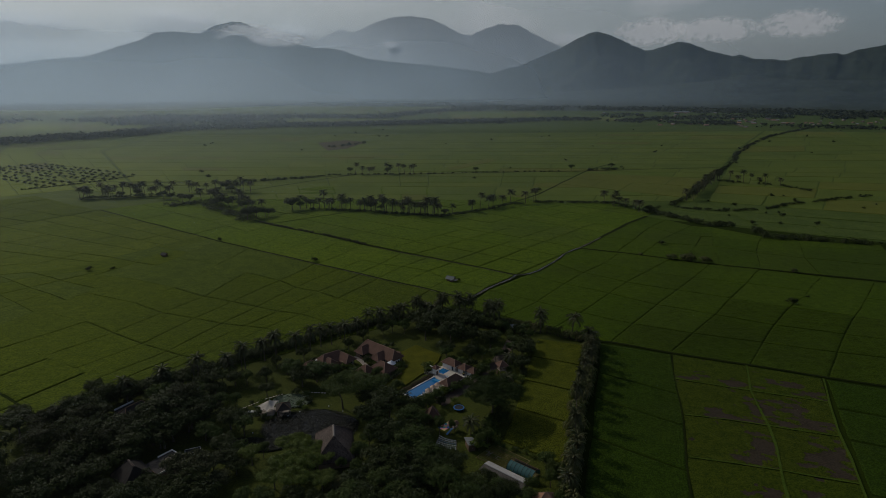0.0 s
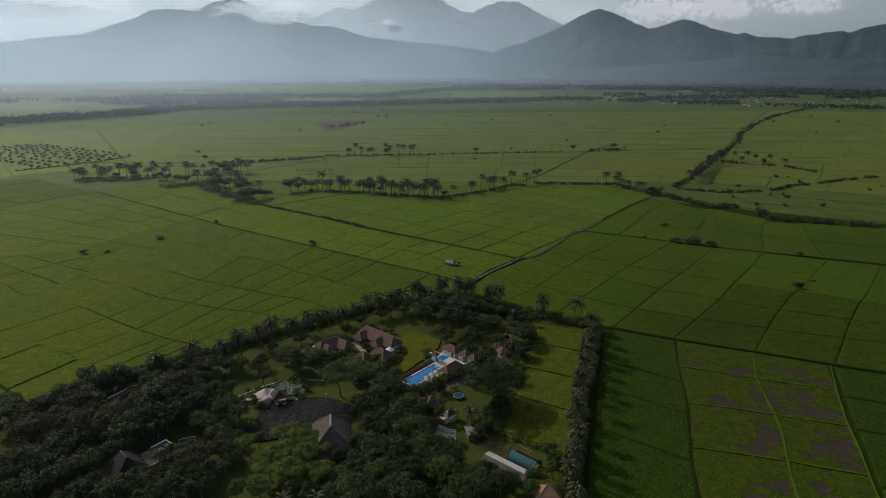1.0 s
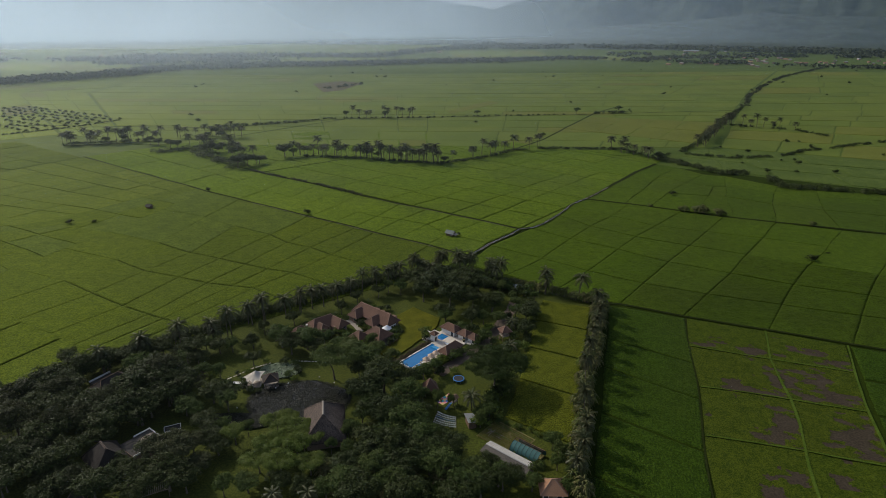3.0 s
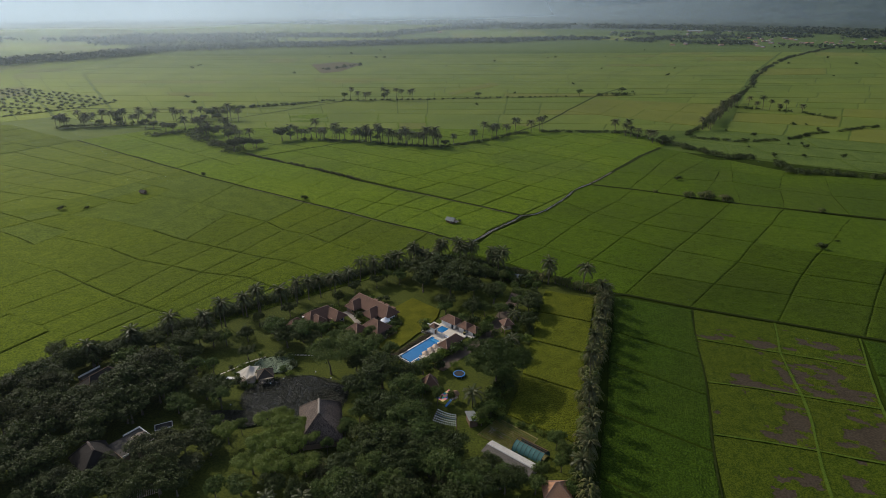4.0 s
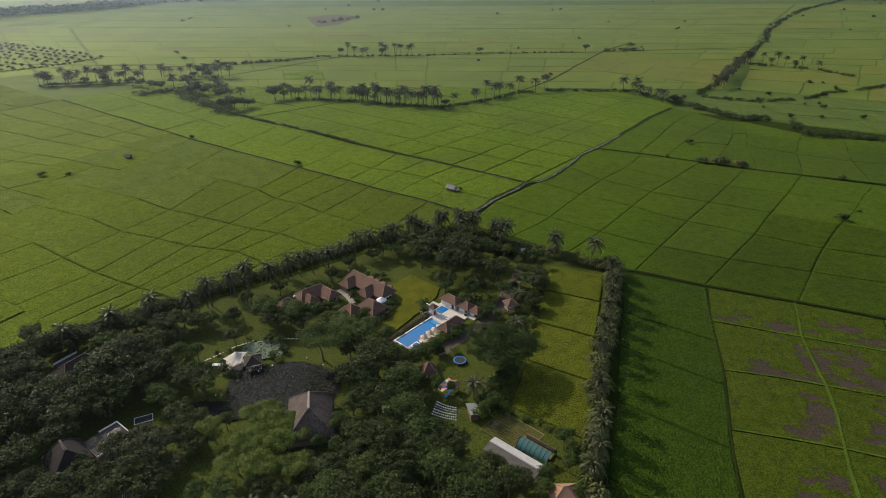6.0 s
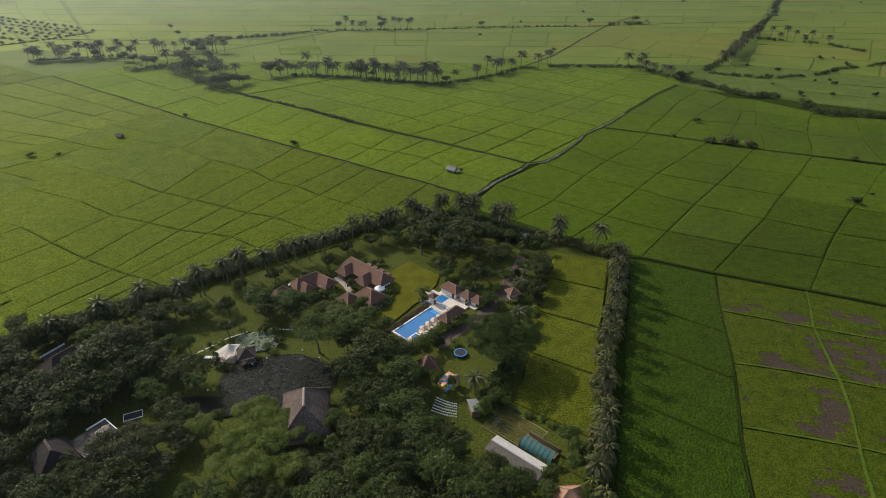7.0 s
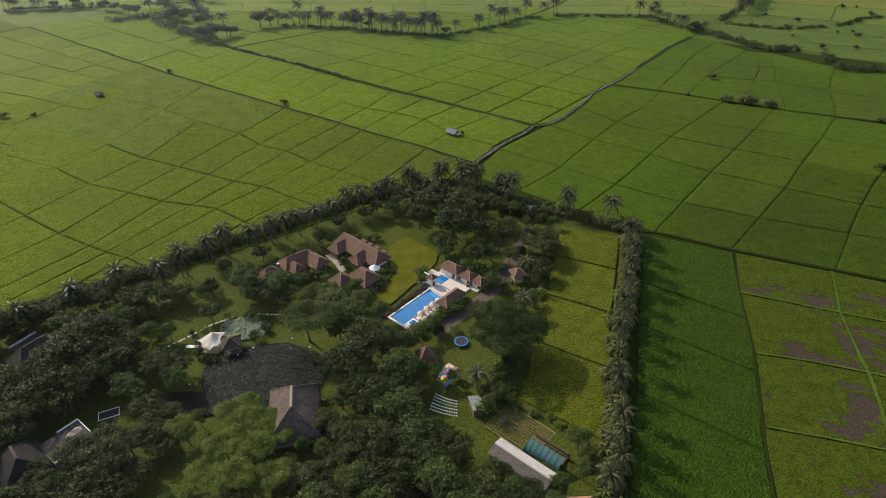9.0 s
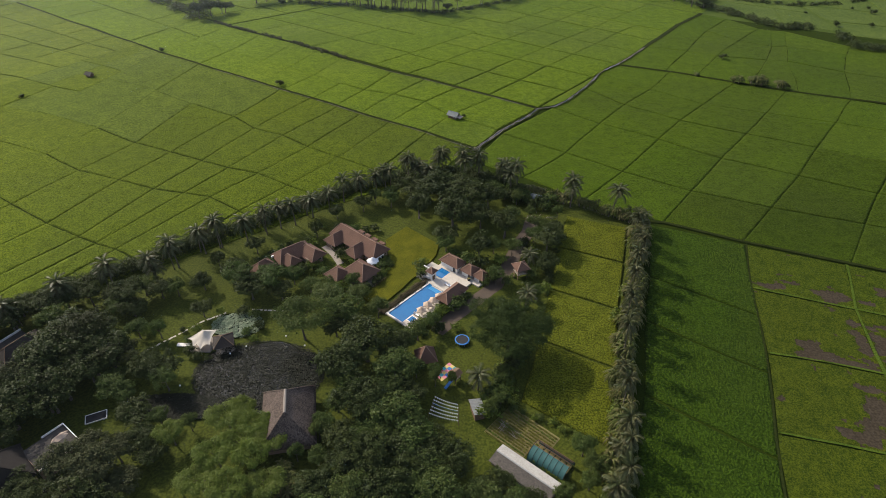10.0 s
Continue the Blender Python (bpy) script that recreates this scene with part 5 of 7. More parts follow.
scatter(MID, [(-54.5, 132.5, 3.8), (-60.5, 131, 3.4), (-33, 130.5, 3.2)], 5.0)
scatter(BROAD, [(-101, 131.5, 6.5), (-110, 134, 6.5)], 8.2)
scatter(DARK, [(-126, 193.8, 3.6), (-141, 194, 4.2), (-132, 190, 3.8), (-121, 162, 6)], 5.3)
scatter(GREY, [(-76.7, 141, 6.2), (-78.8, 136.5, 5), (-75, 146.7, 5), (-70.5, 139.5, 4.2), (-80.5, 147.5, 4.6), (-84, 142.5, 5.6)], 5.0)
# the western corner
scatter(DARK, [(-102, 178, 8.5), (-92, 178, 7.2), (-106, 172, 7.2), (-126, 190, 4.5), (-119, 194, 4.8), (-115, 198, 4.6), (-108, 199, 5),
               (-74, 171, 5.6), (-79, 172, 5), (-92, 138, 3.6), (-112, 163, 7), (-127, 172, 6), (-130, 182, 5), (-135, 172, 7), (-110, 155, 6), (-118, 148, 7), (-128, 160, 7)], 5.3)
scatter(DARK, [(-102, 162, 7.2), (-105, 156, 6), (-96, 164, 6), (-93, 170, 5.6), (-101, 170, 5.6), (-100, 132, 5), (-82, 134, 4.5), (-108, 140, 6)], 5.3)
scatter(BROAD, [(-117, 152, 9.5), (-107, 164, 8.5), (-127, 168, 8.5), (-99, 180, 9), (-90, 175, 7.5), (-118, 141, 8), (-132, 154, 9), (-140, 168, 8), (-128, 138, 8)], 8.2)
filled = 0
while filled < 26:
    x, y = random.uniform(-142, -72), random.uniform(126, 204)
    free = all(math.hypot(x - u, y - v) > k for u, v, k in ((-117, 178.5, 11), (-97.5, 141.5, 9.5), (-87, 158.8, 6), (-80, 168, 6.5), (-72, 187, 11), (-63, 183, 7), (-66, 163, 14), (-84, 190, 9), (-64, 143, 11), (-91, 148, 9)))
    if free and y < 288 + 0.755 * x and y > 126:
        scatter(DARK, [(x, y, random.uniform(3.6, 6.6))], 5.2)
        filled += 1
for x, y, s in ((-46, 127, 0.8), (-37, 127, 0.8)):
    random.choice(PALM).put(at(x, y, s))
along([(-40, 131), (-29, 134), (-22, 136)], 1.6, lambda x, y: random.choice(BANANA).put(at(x, y, random.uniform(0.9, 1.3))), 2.2)
# round the villas and the lawns
TALL.put(at(-41.5, 186.5, 1.05, 200))
scatter(MID, [(-66, 208, 6), (-56, 207, 5.5), (-31, 193, 6.4), (-37, 199, 5), (-39, 205, 4), (-88, 186, 4), (-29, 202, 4), (-3, 229, 3.8), (-22, 196, 4)], 5.0)
scatter(DARK, [(-61, 203, 5.4), (-33, 188, 5), (-73, 195, 3.4), (-52, 203, 4.4), (-70, 213, 4), (-77, 207, 3.6)], 5.3)
scatter(DARK + MID, [(-66, 226, 3.4), (-43, 248, 3.4), (-34, 253, 3.8), (-76, 218, 3.2), (-94, 204, 4.2), (-48, 236, 2.8), (-24, 261, 4.2), (-101, 199, 4.4)], 5.2)
# the north corner
scatter(DARK, [(-5.7, 261, 8), (4.9, 252, 8.4), (-13.2, 249, 6.4), (12, 256, 6.4), (17, 237, 6.2), (-1, 244, 7.4), (30.8, 229.7, 5.6), (33.5, 238, 4.2), (8, 227, 5.2), (-17, 262, 6.4), (9, 243, 6.4), (30, 219, 4.4), (-8, 270, 5), (3, 266, 5.5), (-3, 233, 4.6)], 5.3)
scatter(MID, [(19, 227, 4), (-24, 256, 4), (13, 212, 3.4), (-1, 267, 4.4), (20, 248, 3.4)], 5.0)
RAIN.put(at(15.0, 183.8, 1.2, 40, 1.1))

# palms along the western hedge, the north corner and over the lawns
for x, y in ((-124, 189), (-104.6, 207), (-94, 210.6), (-89.2, 217.5), (-83.5, 225.4), (-79, 228.8), (-71, 232), (-65.3, 237.7), (-61.4, 241.3), (-56.7, 243.5), (-51.6, 249.1), (-47, 253.5),
             (-42.5, 259.3), (-35.4, 261.6), (-31, 265.5), (-25.4, 268.3), (-19.4, 275.2), (-14, 276), (-6.3, 282), (4, 278), (19, 272), (21, 267), (-115, 198), (9, 278)):
    random.choice(PALM).put(at(x + random.uniform(-.6, .6), y + random.uniform(-.6, .6), random.uniform(0.95, 1.2), None, random.uniform(1.2, 1.55)))
    if random.random() < 0.7:
        random.choice(PALM).put(at(x + random.uniform(-3, 1), y + random.uniform(-1, 3), random.uniform(0.8, 1.0), None, random.uniform(0.9, 1.3)))
for x, y in ((-5.7, 282.6), (3.2, 276), (19.5, 274.2), (24, 270), (43.4, 260.7), (57.2, 252.3), (-10.5, 271.4)):
    random.choice(PALM).put(at(x, y, random.uniform(1.1, 1.3), None, random.uniform(1.3, 1.5)))
for x, y, s in ((43, 258, 1.0), (6.5, 169.5, 1.0), (21, 200, 0.95), (24, 221, 0.9), (60, 226, 0.75), (65, 243, 0.9), (50, 197, 0.7), (38, 150, 0.9), (35, 139, 1.0), (42, 168, 0.7)):
    random.choice(PALM).put(at(x, y, s))


# a few more palms and shrubs by the drive and the kiosk
for x, y, s in ((17, 212, 0.9), (25, 216, 1.0), (23, 209, 0.9), (14.5, 223, 1.0), (26, 226, 1.1), (24, 233, 0.9)):
    random.choice(SHRUB).put(at(x, y, s * 1.6))
scatter(MID, [(27, 235, 3.4), (31, 240, 3.0), (17.5, 238, 3.6), (13, 228, 3.2), (24.5, 205, 2.8)], 5.0)
# banana hedge down the eastern side, and shrubs under the palms
along([(24, 268), (44, 260), (66, 246)], 1.7, lambda x, y: random.choice(BANANA).put(at(x, y, random.uniform(0.8, 1.2), None, random.uniform(1.2, 1.8))), 0.9)
along([(66, 246), (56, 211), (45, 180), (40, 157), (33, 128)], 1.15, lambda x, y: random.choice(BANANA).put(at(x, y, random.uniform(0.8, 1.4), None, random.uniform(1.3, 2.1))), 1.7)
along([(-38, 144), (-33, 139), (-27, 141), (-20, 134), (-14, 128)], 0.9, lambda x, y: random.choice(BANANA).put(at(x, y, random.uniform(0.8, 1.1))), 1.5)
along([(-17, 271), (-2, 276), (8, 272), (24, 260), (36, 255)], 1.5, lambda x, y: random.choice(SHRUB[:2]).put(at(x, y, random.uniform(1.3, 2.3))), 2.6)
scatter(MID, [(15, 264, 3.8), (23, 259, 3.2), (-10, 276, 3.6), (-30, 258, 3.4), (27, 249, 2.6)], 5.0)
along([(66, 247), (45, 181), (34, 130)], 3.2, lambda x, y: random.choice(SHRUB).put(at(x, y, random.uniform(0.9, 1.7))), 1.9)
along([(65, 244), (45, 181), (35, 134)], 7, lambda x, y: random.choice(PALM).put(at(x, y, random.uniform(0.65, 0.85), None, random.uniform(1.2, 1.8))), 1.3)
along([(14, 166), (20, 184), (27, 206), (33, 228), (37, 246)], 3.0, lambda x, y: random.choice(SHRUB).put(at(x, y, random.uniform(0.7, 1.4))), 1.2)
along([(12, 164), (24, 160), (33, 153)], 2.2, lambda x, y: random.choice(SHRUB[1:]).put(at(x, y, random.uniform(0.5, 0.9))), 0.8)


along([(-140, 186), (-108, 206)], 6, lambda x, y: random.choice(DARK + MID).put(at(x, y, random.uniform(0.4, 0.62))), 1.2)


scatter(MID, [(13, 172, 2.8), (17, 179, 3), (12, 165, 2.6), (9, 161, 2.4), (30, 151, 3.2), (31, 147, 2.6), (28, 242, 3), (33, 236, 2.6), (37, 250, 2.4)], 5.0)
scatter(DARK, [(-104, 155, 7), (-97, 160, 6.5), (-103, 148, 5.5), (-72, 151, 4.6), (-76, 158, 4.2)], 5.3)
scatter(MID, [(24, 139.5, 2.6), (30, 142.5, 3.0), (33, 138, 2.4), (22, 134.5, 3.2), (31.5, 133, 2.6), (-4.6, 172.6, 2.3), (-0.2, 170.4, 1.7), (33.5, 146, 2.4)], 5.0)
scatter(MID, [(-77, 157.5, 3.4), (-70, 157, 2.8), (-81, 163.5, 3.2), (-72.5, 167.5, 4.6), (-62, 155.5, 2.6), (-86, 168, 3.6)], 5.0)
scatter(DARK, [(11, 141.5, 3.8), (17, 137.2, 3.8), (8, 140.5, 4.2), (14, 134.5, 4.5), (-148, 150, 7), (-142, 140, 7), (-150, 165, 6.5), (-136, 132, 6.5), (-124, 136, 7), (-156, 172, 5.5), (-118, 128, 6)], 5.3)
scatter(MID, [(-9.5, 173.5, 3.2), (-13, 183, 4), (-4.5, 170.5, 2.2), (-10, 187, 3.6), (-6, 191, 3)], 5.0)
along([(8.5, 162), (13, 171), (17, 181)], 1.6, lambda x, y: random.choice(SHRUB).put(at(x, y, random.uniform(1.2, 2.1))), 1.0)
along([(-12, 189), (-4, 190), (2, 193)], 2.4, lambda x, y: random.choice(SHRUB).put(at(x, y, random.uniform(0.8, 1.4))), 1.0)
scatter(DARK, [(-360, 612, 5), (-345, 618, 4.5), (-310, 603, 6), (-272, 582, 6), (-235, 570, 6), (-225, 562, 5), (-205, 545, 6), (-265, 640, 5)], 5.3)
# crowns before the villas, and the thick planting at the garden's southern end
scatter(MID, [(-37, 202.5, 4.2), (-31, 208, 3.0), (-50, 210.5, 3.6), (-44, 206.5, 3.2)], 5.0)
scatter(DARK, [(-94, 129, 6), (-82, 128, 5.5), (-71, 132, 4.6), (-88, 134, 4.4)], 5.2)
along([(-22, 139), (-12, 136), (-2, 136), (6, 137)], 1.3, lambda x, y: random.choice(BANANA).put(at(x, y, random.uniform(0.9, 1.4))), 2.6)
along([(-20, 133), (-8, 131), (4, 132)], 1.5, lambda x, y: random.choice(SHRUB).put(at(x, y, random.uniform(1.2, 2.2))), 2.6)
# trees in the fields
FIELD[0].put(at(-96, 377, 1.0)); FIELD[1].put(at(3.5, 339, 0.45)); FIELD[1].put(at(-183, 432, 0.8)); FIELD[0].put(at(-240, 354, 0.9)); FIELD[1].put(at(-226, 357, 0.6))
FIELD[1].put(at(190, 302, 1.1)); FIELD[0].put(at(159, 427, 1.0)); FIELD[1].put(at(204, 312, 0.4))
for x, y, s in ((151, 388.6, 1.0), (153.6, 388, 1.2), (160.4, 386, 1.3), (163, 385, 1.5), (165.6, 384, 1.2), (172.4, 380.6, 1.3), (175, 379.6, 1.1), (134, 397.6, 0.6), (222, 359.6, 0.9)):
    random.choice(BANANA).put(at(x, y, s * 1.2))
    random.choice(SHRUB[:2]).put(at(x + 0.6, y - 0.5, s * 1.35))

# palm row across the plain
along([(-85, 545), (-45, 534), (-12, 525)], 4.0, lambda x, y: random.choice(FPALM).put(at(x, y, random.uniform(1.1, 1.55))), 4.0)
along([(-146, 560), (-100, 552), (-85, 545)], 6.0, lambda x, y: random.choice(FPALM).put(at(x, y, random.uniform(1.1, 1.55))), 5.0)
along([(10, 545), (57, 584), (95, 594)], 9.0, lambda x, y: random.choice(FPALM).put(at(x, y, random.uniform(1.1, 1.55))), 4.0)
along([(150, 588), (185, 545)], 7.0, lambda x, y: random.choice(FPALM).put(at(x, y, random.uniform(1.1, 1.5))), 4.0)
along([(-395, 600), (-321, 626)], 5.0, lambda x, y: random.choice(FPALM).put(at(x, y, random.uniform(1.1, 1.55))), 6.0)
along([(-260, 590), (-190, 540)], 5.5, lambda x, y: random.choice(FPALM).put(at(x, y, random.uniform(1.1, 1.55))), 8.0)
along([(-136, 782), (-44, 784)], 9, lambda x, y: random.choice(FPALM).put(at(x, y, random.uniform(1.1, 1.55))), 4.0)
along([(245, 600), (311, 712), (355, 775)], 7, lambda x, y: random.choice(FPALM).put(at(x, y, random.uniform(1.0, 1.4))), 4.0)
along([(333, 735), (400, 705)], 9, lambda x, y: random.choice(FPALM).put(at(x, y, random.uniform(1.0, 1.4))), 4.0)
scatter(DARK, [(-157, 548, 9), (-180, 512, 7.5), (-186, 505, 7), (-172, 520, 6), (-283, 590, 6), (-300, 600, 5), (-262, 655, 6), (-8, 527, 4.5), (185, 542, 5), (-240, 575, 5), (-250, 640, 6)], 5.3)
scatter(MID, [(-174, 518, 5), (-150, 552, 5), (-80, 548, 5), (-70, 545, 4.5), (-142, 790, 6), (-90, 786, 6), (30, 806, 5), (165, 822, 6), (225, 838, 6)], 5.0)

# thicket lines as joined undergrowth
def thicket(name, pts, width, height, leaf, step, label, material, kind="stuff", gaps=-1.0, leaves=95):
    lobes = []
    along(pts, step, lambda x, y: noise.noise(Vector((x / 17, y / 17, 9.0))) > gaps and lobes.append((x, y, random.uniform(0.2, 0.55) * height, random.uniform(.6, 1.1) * height * 0.7, random.uniform(.6, 1.1) * height * 0.7, random.uniform(.35, .6) * height)), width / 2)
    me = leaf_mesh(name, lobes, len(lobes) * leaves, leaf, material, per=6, spread=leaf * 1.2, seed=len(lobes))
    return tagged(new(name, me), label, "undergrowth", "", kind)


thicket("hedge", [(-145, 184), (-76, 240), (-41, 268), (-15, 281), (6, 281), (24, 268)], 2.4, 4.4, 0.27, 0.9, "long dark clipped hedge under the row of palms", M["leaf"], leaves=330)
thicket("undergrowth", [(-250, 571), (-215, 535), (-182, 502)], 14, 5.0, 0.45, 1.2, "dark thicket under the field palms", M["leaf"])
thicket("undergrowth", [(-287, 562), (-250, 590), (-225, 600)], 14, 4.5, 0.45, 1.4, "dark thicket under the field palms", M["leaf"])
thicket("undergrowth", [(-140, 552), (-85, 543), (-12, 523), (30, 552), (57, 582), (95, 592), (167, 588), (187, 541)], 5, 2.8, 0.4, 1.8, "low scrub along the palm row", M["leaf"], gaps=-0.5)
thicket("undergrowth", [(189, 548), (200, 529), (210, 508), (220, 493), (240, 492), (254, 479), (248, 452), (258, 444), (275, 447), (302, 434), (360, 426), (430, 420)], 8, 4.2, 0.45, 1.15, "dark banana thicket along the stream", M["leaf"], gaps=-0.3)
thicket("undergrowth", [(-172, 495), (-115, 458), (-66, 421)], 2.4, 1.9, 0.32, 1.3, "low shrubs along the ditch", M["leafgrey"], gaps=-0.25)
thicket("undergrowth", [(190, 553), (221, 581), (251.6, 620.4), (276.5, 665), (333.5, 755), (388, 845), (420, 896)], 4, 3.4, 0.5, 2.6, "tree-lined stream across the plain", M["leaf"], gaps=-0.1)
thicket("undergrowth", [(420, 896), (449.5, 946), (489, 1027), (585, 1179), (712, 1367), (836, 1509), (977, 1664)], 7, 4.6, 0.8, 5.0, "woods along the stream across the plain", M["farleaf"], gaps=-0.1)
thicket("undergrowth", [(-395, 598), (-321, 624)], 9, 4.0, 0.5, 2.6, "dark thicket under the field palms", M["leaf"])
thicket("undergrowth", [(-280, 708), (-194, 747)], 8, 4.5, 0.6, 5, "scattered bushes along the field ditch", M["leaf"])
thicket("undergrowth", [(190, 826), (240, 838)], 8, 5, 0.6, 3.5, "bushes along the field ditch", M["leaf"])
thicket("undergrowth", [(216, 569), (257, 552), (301, 559), (339, 583), (427, 624), (520, 655)], 4, 2.8, 0.45, 2.6, "scrub along a side creek on the pasture", M["leaf"], gaps=-0.05)
thicket("undergrowth", [(332, 735), (392, 707), (403, 677), (410, 650)], 4, 3.2, 0.5, 3.0, "scrub along a field edge", M["leaf"], gaps=-0.1)
thicket("undergrowth", [(-262, 721), (-205, 745), (-161, 780)], 5, 3.0, 0.5, 4.0, "bushes along the field ditch", M["leaf"])
thicket("undergrowth", [(-161, 780), (-48, 787), (36, 804), (153, 817)], 4, 2.4, 0.5, 7.0, "bushes along the field ditch", M["leaf"])
thicket("undergrowth", [(-237, 1120), (-176, 1225)], 10, 6, 0.8, 9, "distant line of palms", M["farleaf"])

# orchard of round trees
for i in range(16):
    for j in range(9):
        x, y = -488 - 13.5 * i + 7.6 * j + random.uniform(-1.6, 1.6), 676 + 7.4 * i + 11.2 * j + random.uniform(-1.6, 1.6)
        if random.random() < 0.94:
            tagged(FIELD[(i + j) % 2].put(at(x, y, random.uniform(0.85, 1.1))), "round orchard tree in a planted grid", "tree", "orchard trees")
thicket("undergrowth", [(-500, 655), (-462, 694), (-424, 758)], 3, 2.2, 0.45, 3.0, "low hedge along the orchard's edge", M["leaf"])

along([(-300, 640), (-262, 660), (-225, 640)], 6.0, lambda x, y: random.choice(FPALM).put(at(x, y, random.uniform(1.1, 1.5))), 8.0)
along([(-400, 604), (-330, 626), (-300, 630)], 7.0, lambda x, y: random.choice(FPALM).put(at(x, y, random.uniform(0.9, 1.4))), 6.0)
along([(-150, 556), (-60, 540), (0, 530)], 6.0, lambda x, y: random.choice(FPALM).put(at(x, y, random.uniform(0.9, 1.4))), 5.0)
# bushes on the rough pasture
for _ in range(34):
    x, y = random.uniform(225, 520), random.uniform(440, 640)
    if y > 560 - 0.32 * x:
        tagged(FIELD[random.randrange(2)].put(at(x, y, random.uniform(0.5, 1.1))), "low dark bush on the rough pasture")
# single trees and bushes far out on the plain
for _ in range(46):
    x, y = random.uniform(-520, 1000), random.uniform(610, 1600)
    if x < 0.75 * y:
        tagged(FIELD[random.randrange(2)].put(at(x, y, random.uniform(0.7, 1.5))), "small dark tree far out among rice fields")

# woods across the plain
def woods(pts, width, height, leaf, step, label, gaps=-0.22):
    """Joined tree crowns over a belt; step sets how densely they stand."""
    lobes = []
    keep = lambda x, y: noise.noise(Vector((x / 120, y / 120, 4.0))) > gaps
    along(pts, step * step / width, lambda x, y: keep(x, y) and lobes.append((x, y, random.uniform(0.3, 0.62) * height, random.uniform(.45, .8) * height * 0.7, random.uniform(.45, .8) * height * 0.7, random.uniform(.35, .6) * height)), width / 2)
    me = leaf_mesh("far_woods", lobes, len(lobes) * 9, leaf * 2.0, M["farleaf"], per=6, spread=leaf * 0.8, seed=len(lobes))
    return tagged(new("far_woods", me), label, "woods", "", "stuff")


WOODS = "belt of dark trees across the hazy plain"
woods([(-1500, 1020), (-899, 1195), (-848, 1290), (-773, 1375), (-736, 1570), (-604, 1615), (-509, 1700), (-384, 1705), (-265, 1750), (-173, 1800), (-42, 1850), (100, 1890), (165, 1920)], 80, 14, 1.5, 5.5, WOODS, -0.6)
woods([(-1000, 1760), (-760, 1850), (-520, 1900)], 90, 15, 1.9, 7.5, WOODS, -0.3)
woods([(-1100, 2060), (-977, 2080), (-569, 2150), (-245, 2130), (-148, 2480), (-12, 2740), (148, 2920), (467, 3280)], 70, 15, 2.2, 8, WOODS, -0.3)
woods([(165, 1905), (359, 2025), (480, 2000)], 50, 13, 1.8, 7, WOODS)
woods([(560, 1940), (784, 1760), (961, 1660), (1200, 1640), (1600, 1500)], 90, 10, 1.4, 8, WOODS, -0.02)
woods([(-2100, 1700), (-1373, 1850), (-1181, 1930), (-962, 1900), (-689, 1900)], 70, 14, 2.2, 9, WOODS)
woods([(530, 1955), (715, 2080), (823, 2020), (846, 1760)], 90, 10, 1.6, 9, WOODS, 0.0)
woods([(300, 3300), (934, 3250), (1250, 2720), (1750, 2450), (2300, 2100)], 520, 16, 3.2, 13, WOODS, -0.6)
woods([(600, 2250), (1000, 2150), (1500, 2200), (2100, 1800)], 170, 12, 2.4, 12, WOODS, 0.0)
woods([(107, 2800), (551, 2900), (1096, 2800), (1800, 2700)], 220, 15, 3.4, 13, WOODS, -0.1)
woods([(-2600, 2700), (-1854, 3150), (-1000, 3350), (0, 3250), (900, 3300), (1700, 3000), (2500, 2600)], 150, 15, 4.0, 13, WOODS)
woods([(-2800, 3050), (-1900, 3450), (-900, 3650), (0, 3600), (900, 3450), (1800, 3200), (2700, 2800)], 300, 16, 4.4, 13, WOODS)


# ---- buildings ----
def hip_roof(t, cx, cy, z, w, d, rh, ridge, material, courses=12, over=0.6, cap="ridge", thick=0.10, name="roof", rz=0.0, label=""):
    """A hipped roof over w by d, ridge along its x side, with capped ridge and hips."""
    W, D, r = w / 2 + over, d / 2 + over, ridge / 2
    c, s = math.cos(radians(rz)), math.sin(radians(rz))
    P = lambda x, y, h: (cx + x * c - y * s, cy + x * s + y * c, z + h)
    drop = -over * rh / (d / 2 + over)
    A, B, C, E = P(-W, -D, drop), P(W, -D, drop), P(W, D, drop), P(-W, D, drop)
    r0, r1 = P(-r, 0, rh), P(r, 0, rh)
    g = Geo()
    g.slope(A, B, r1, r0, courses, thick)
    g.slope(C, E, r0, r1, courses, thick)
    g.slope(B, C, r1, r1, courses, thick)
    g.slope(E, A, r0, r0, courses, thick)
    roof = part(name, g, material, t, label)
    caps = Geo()
    up = Vector((0, 0, thick * 0.9))
    for p, q in ((r0, r1), (A, r0), (E, r0), (B, r1), (C, r1)):
        if p != q:
            caps.tube(Vector(p) + up, Vector(q) + up, 0.13, 0.13, 6)
    part("ridge_cap", caps, M[cap], roof)
    under = Geo()
    under.add([A, B, C, E, r0, r1], [(3, 2, 1, 0)])
    part("soffit", under, M["wood"], roof)
    return roof


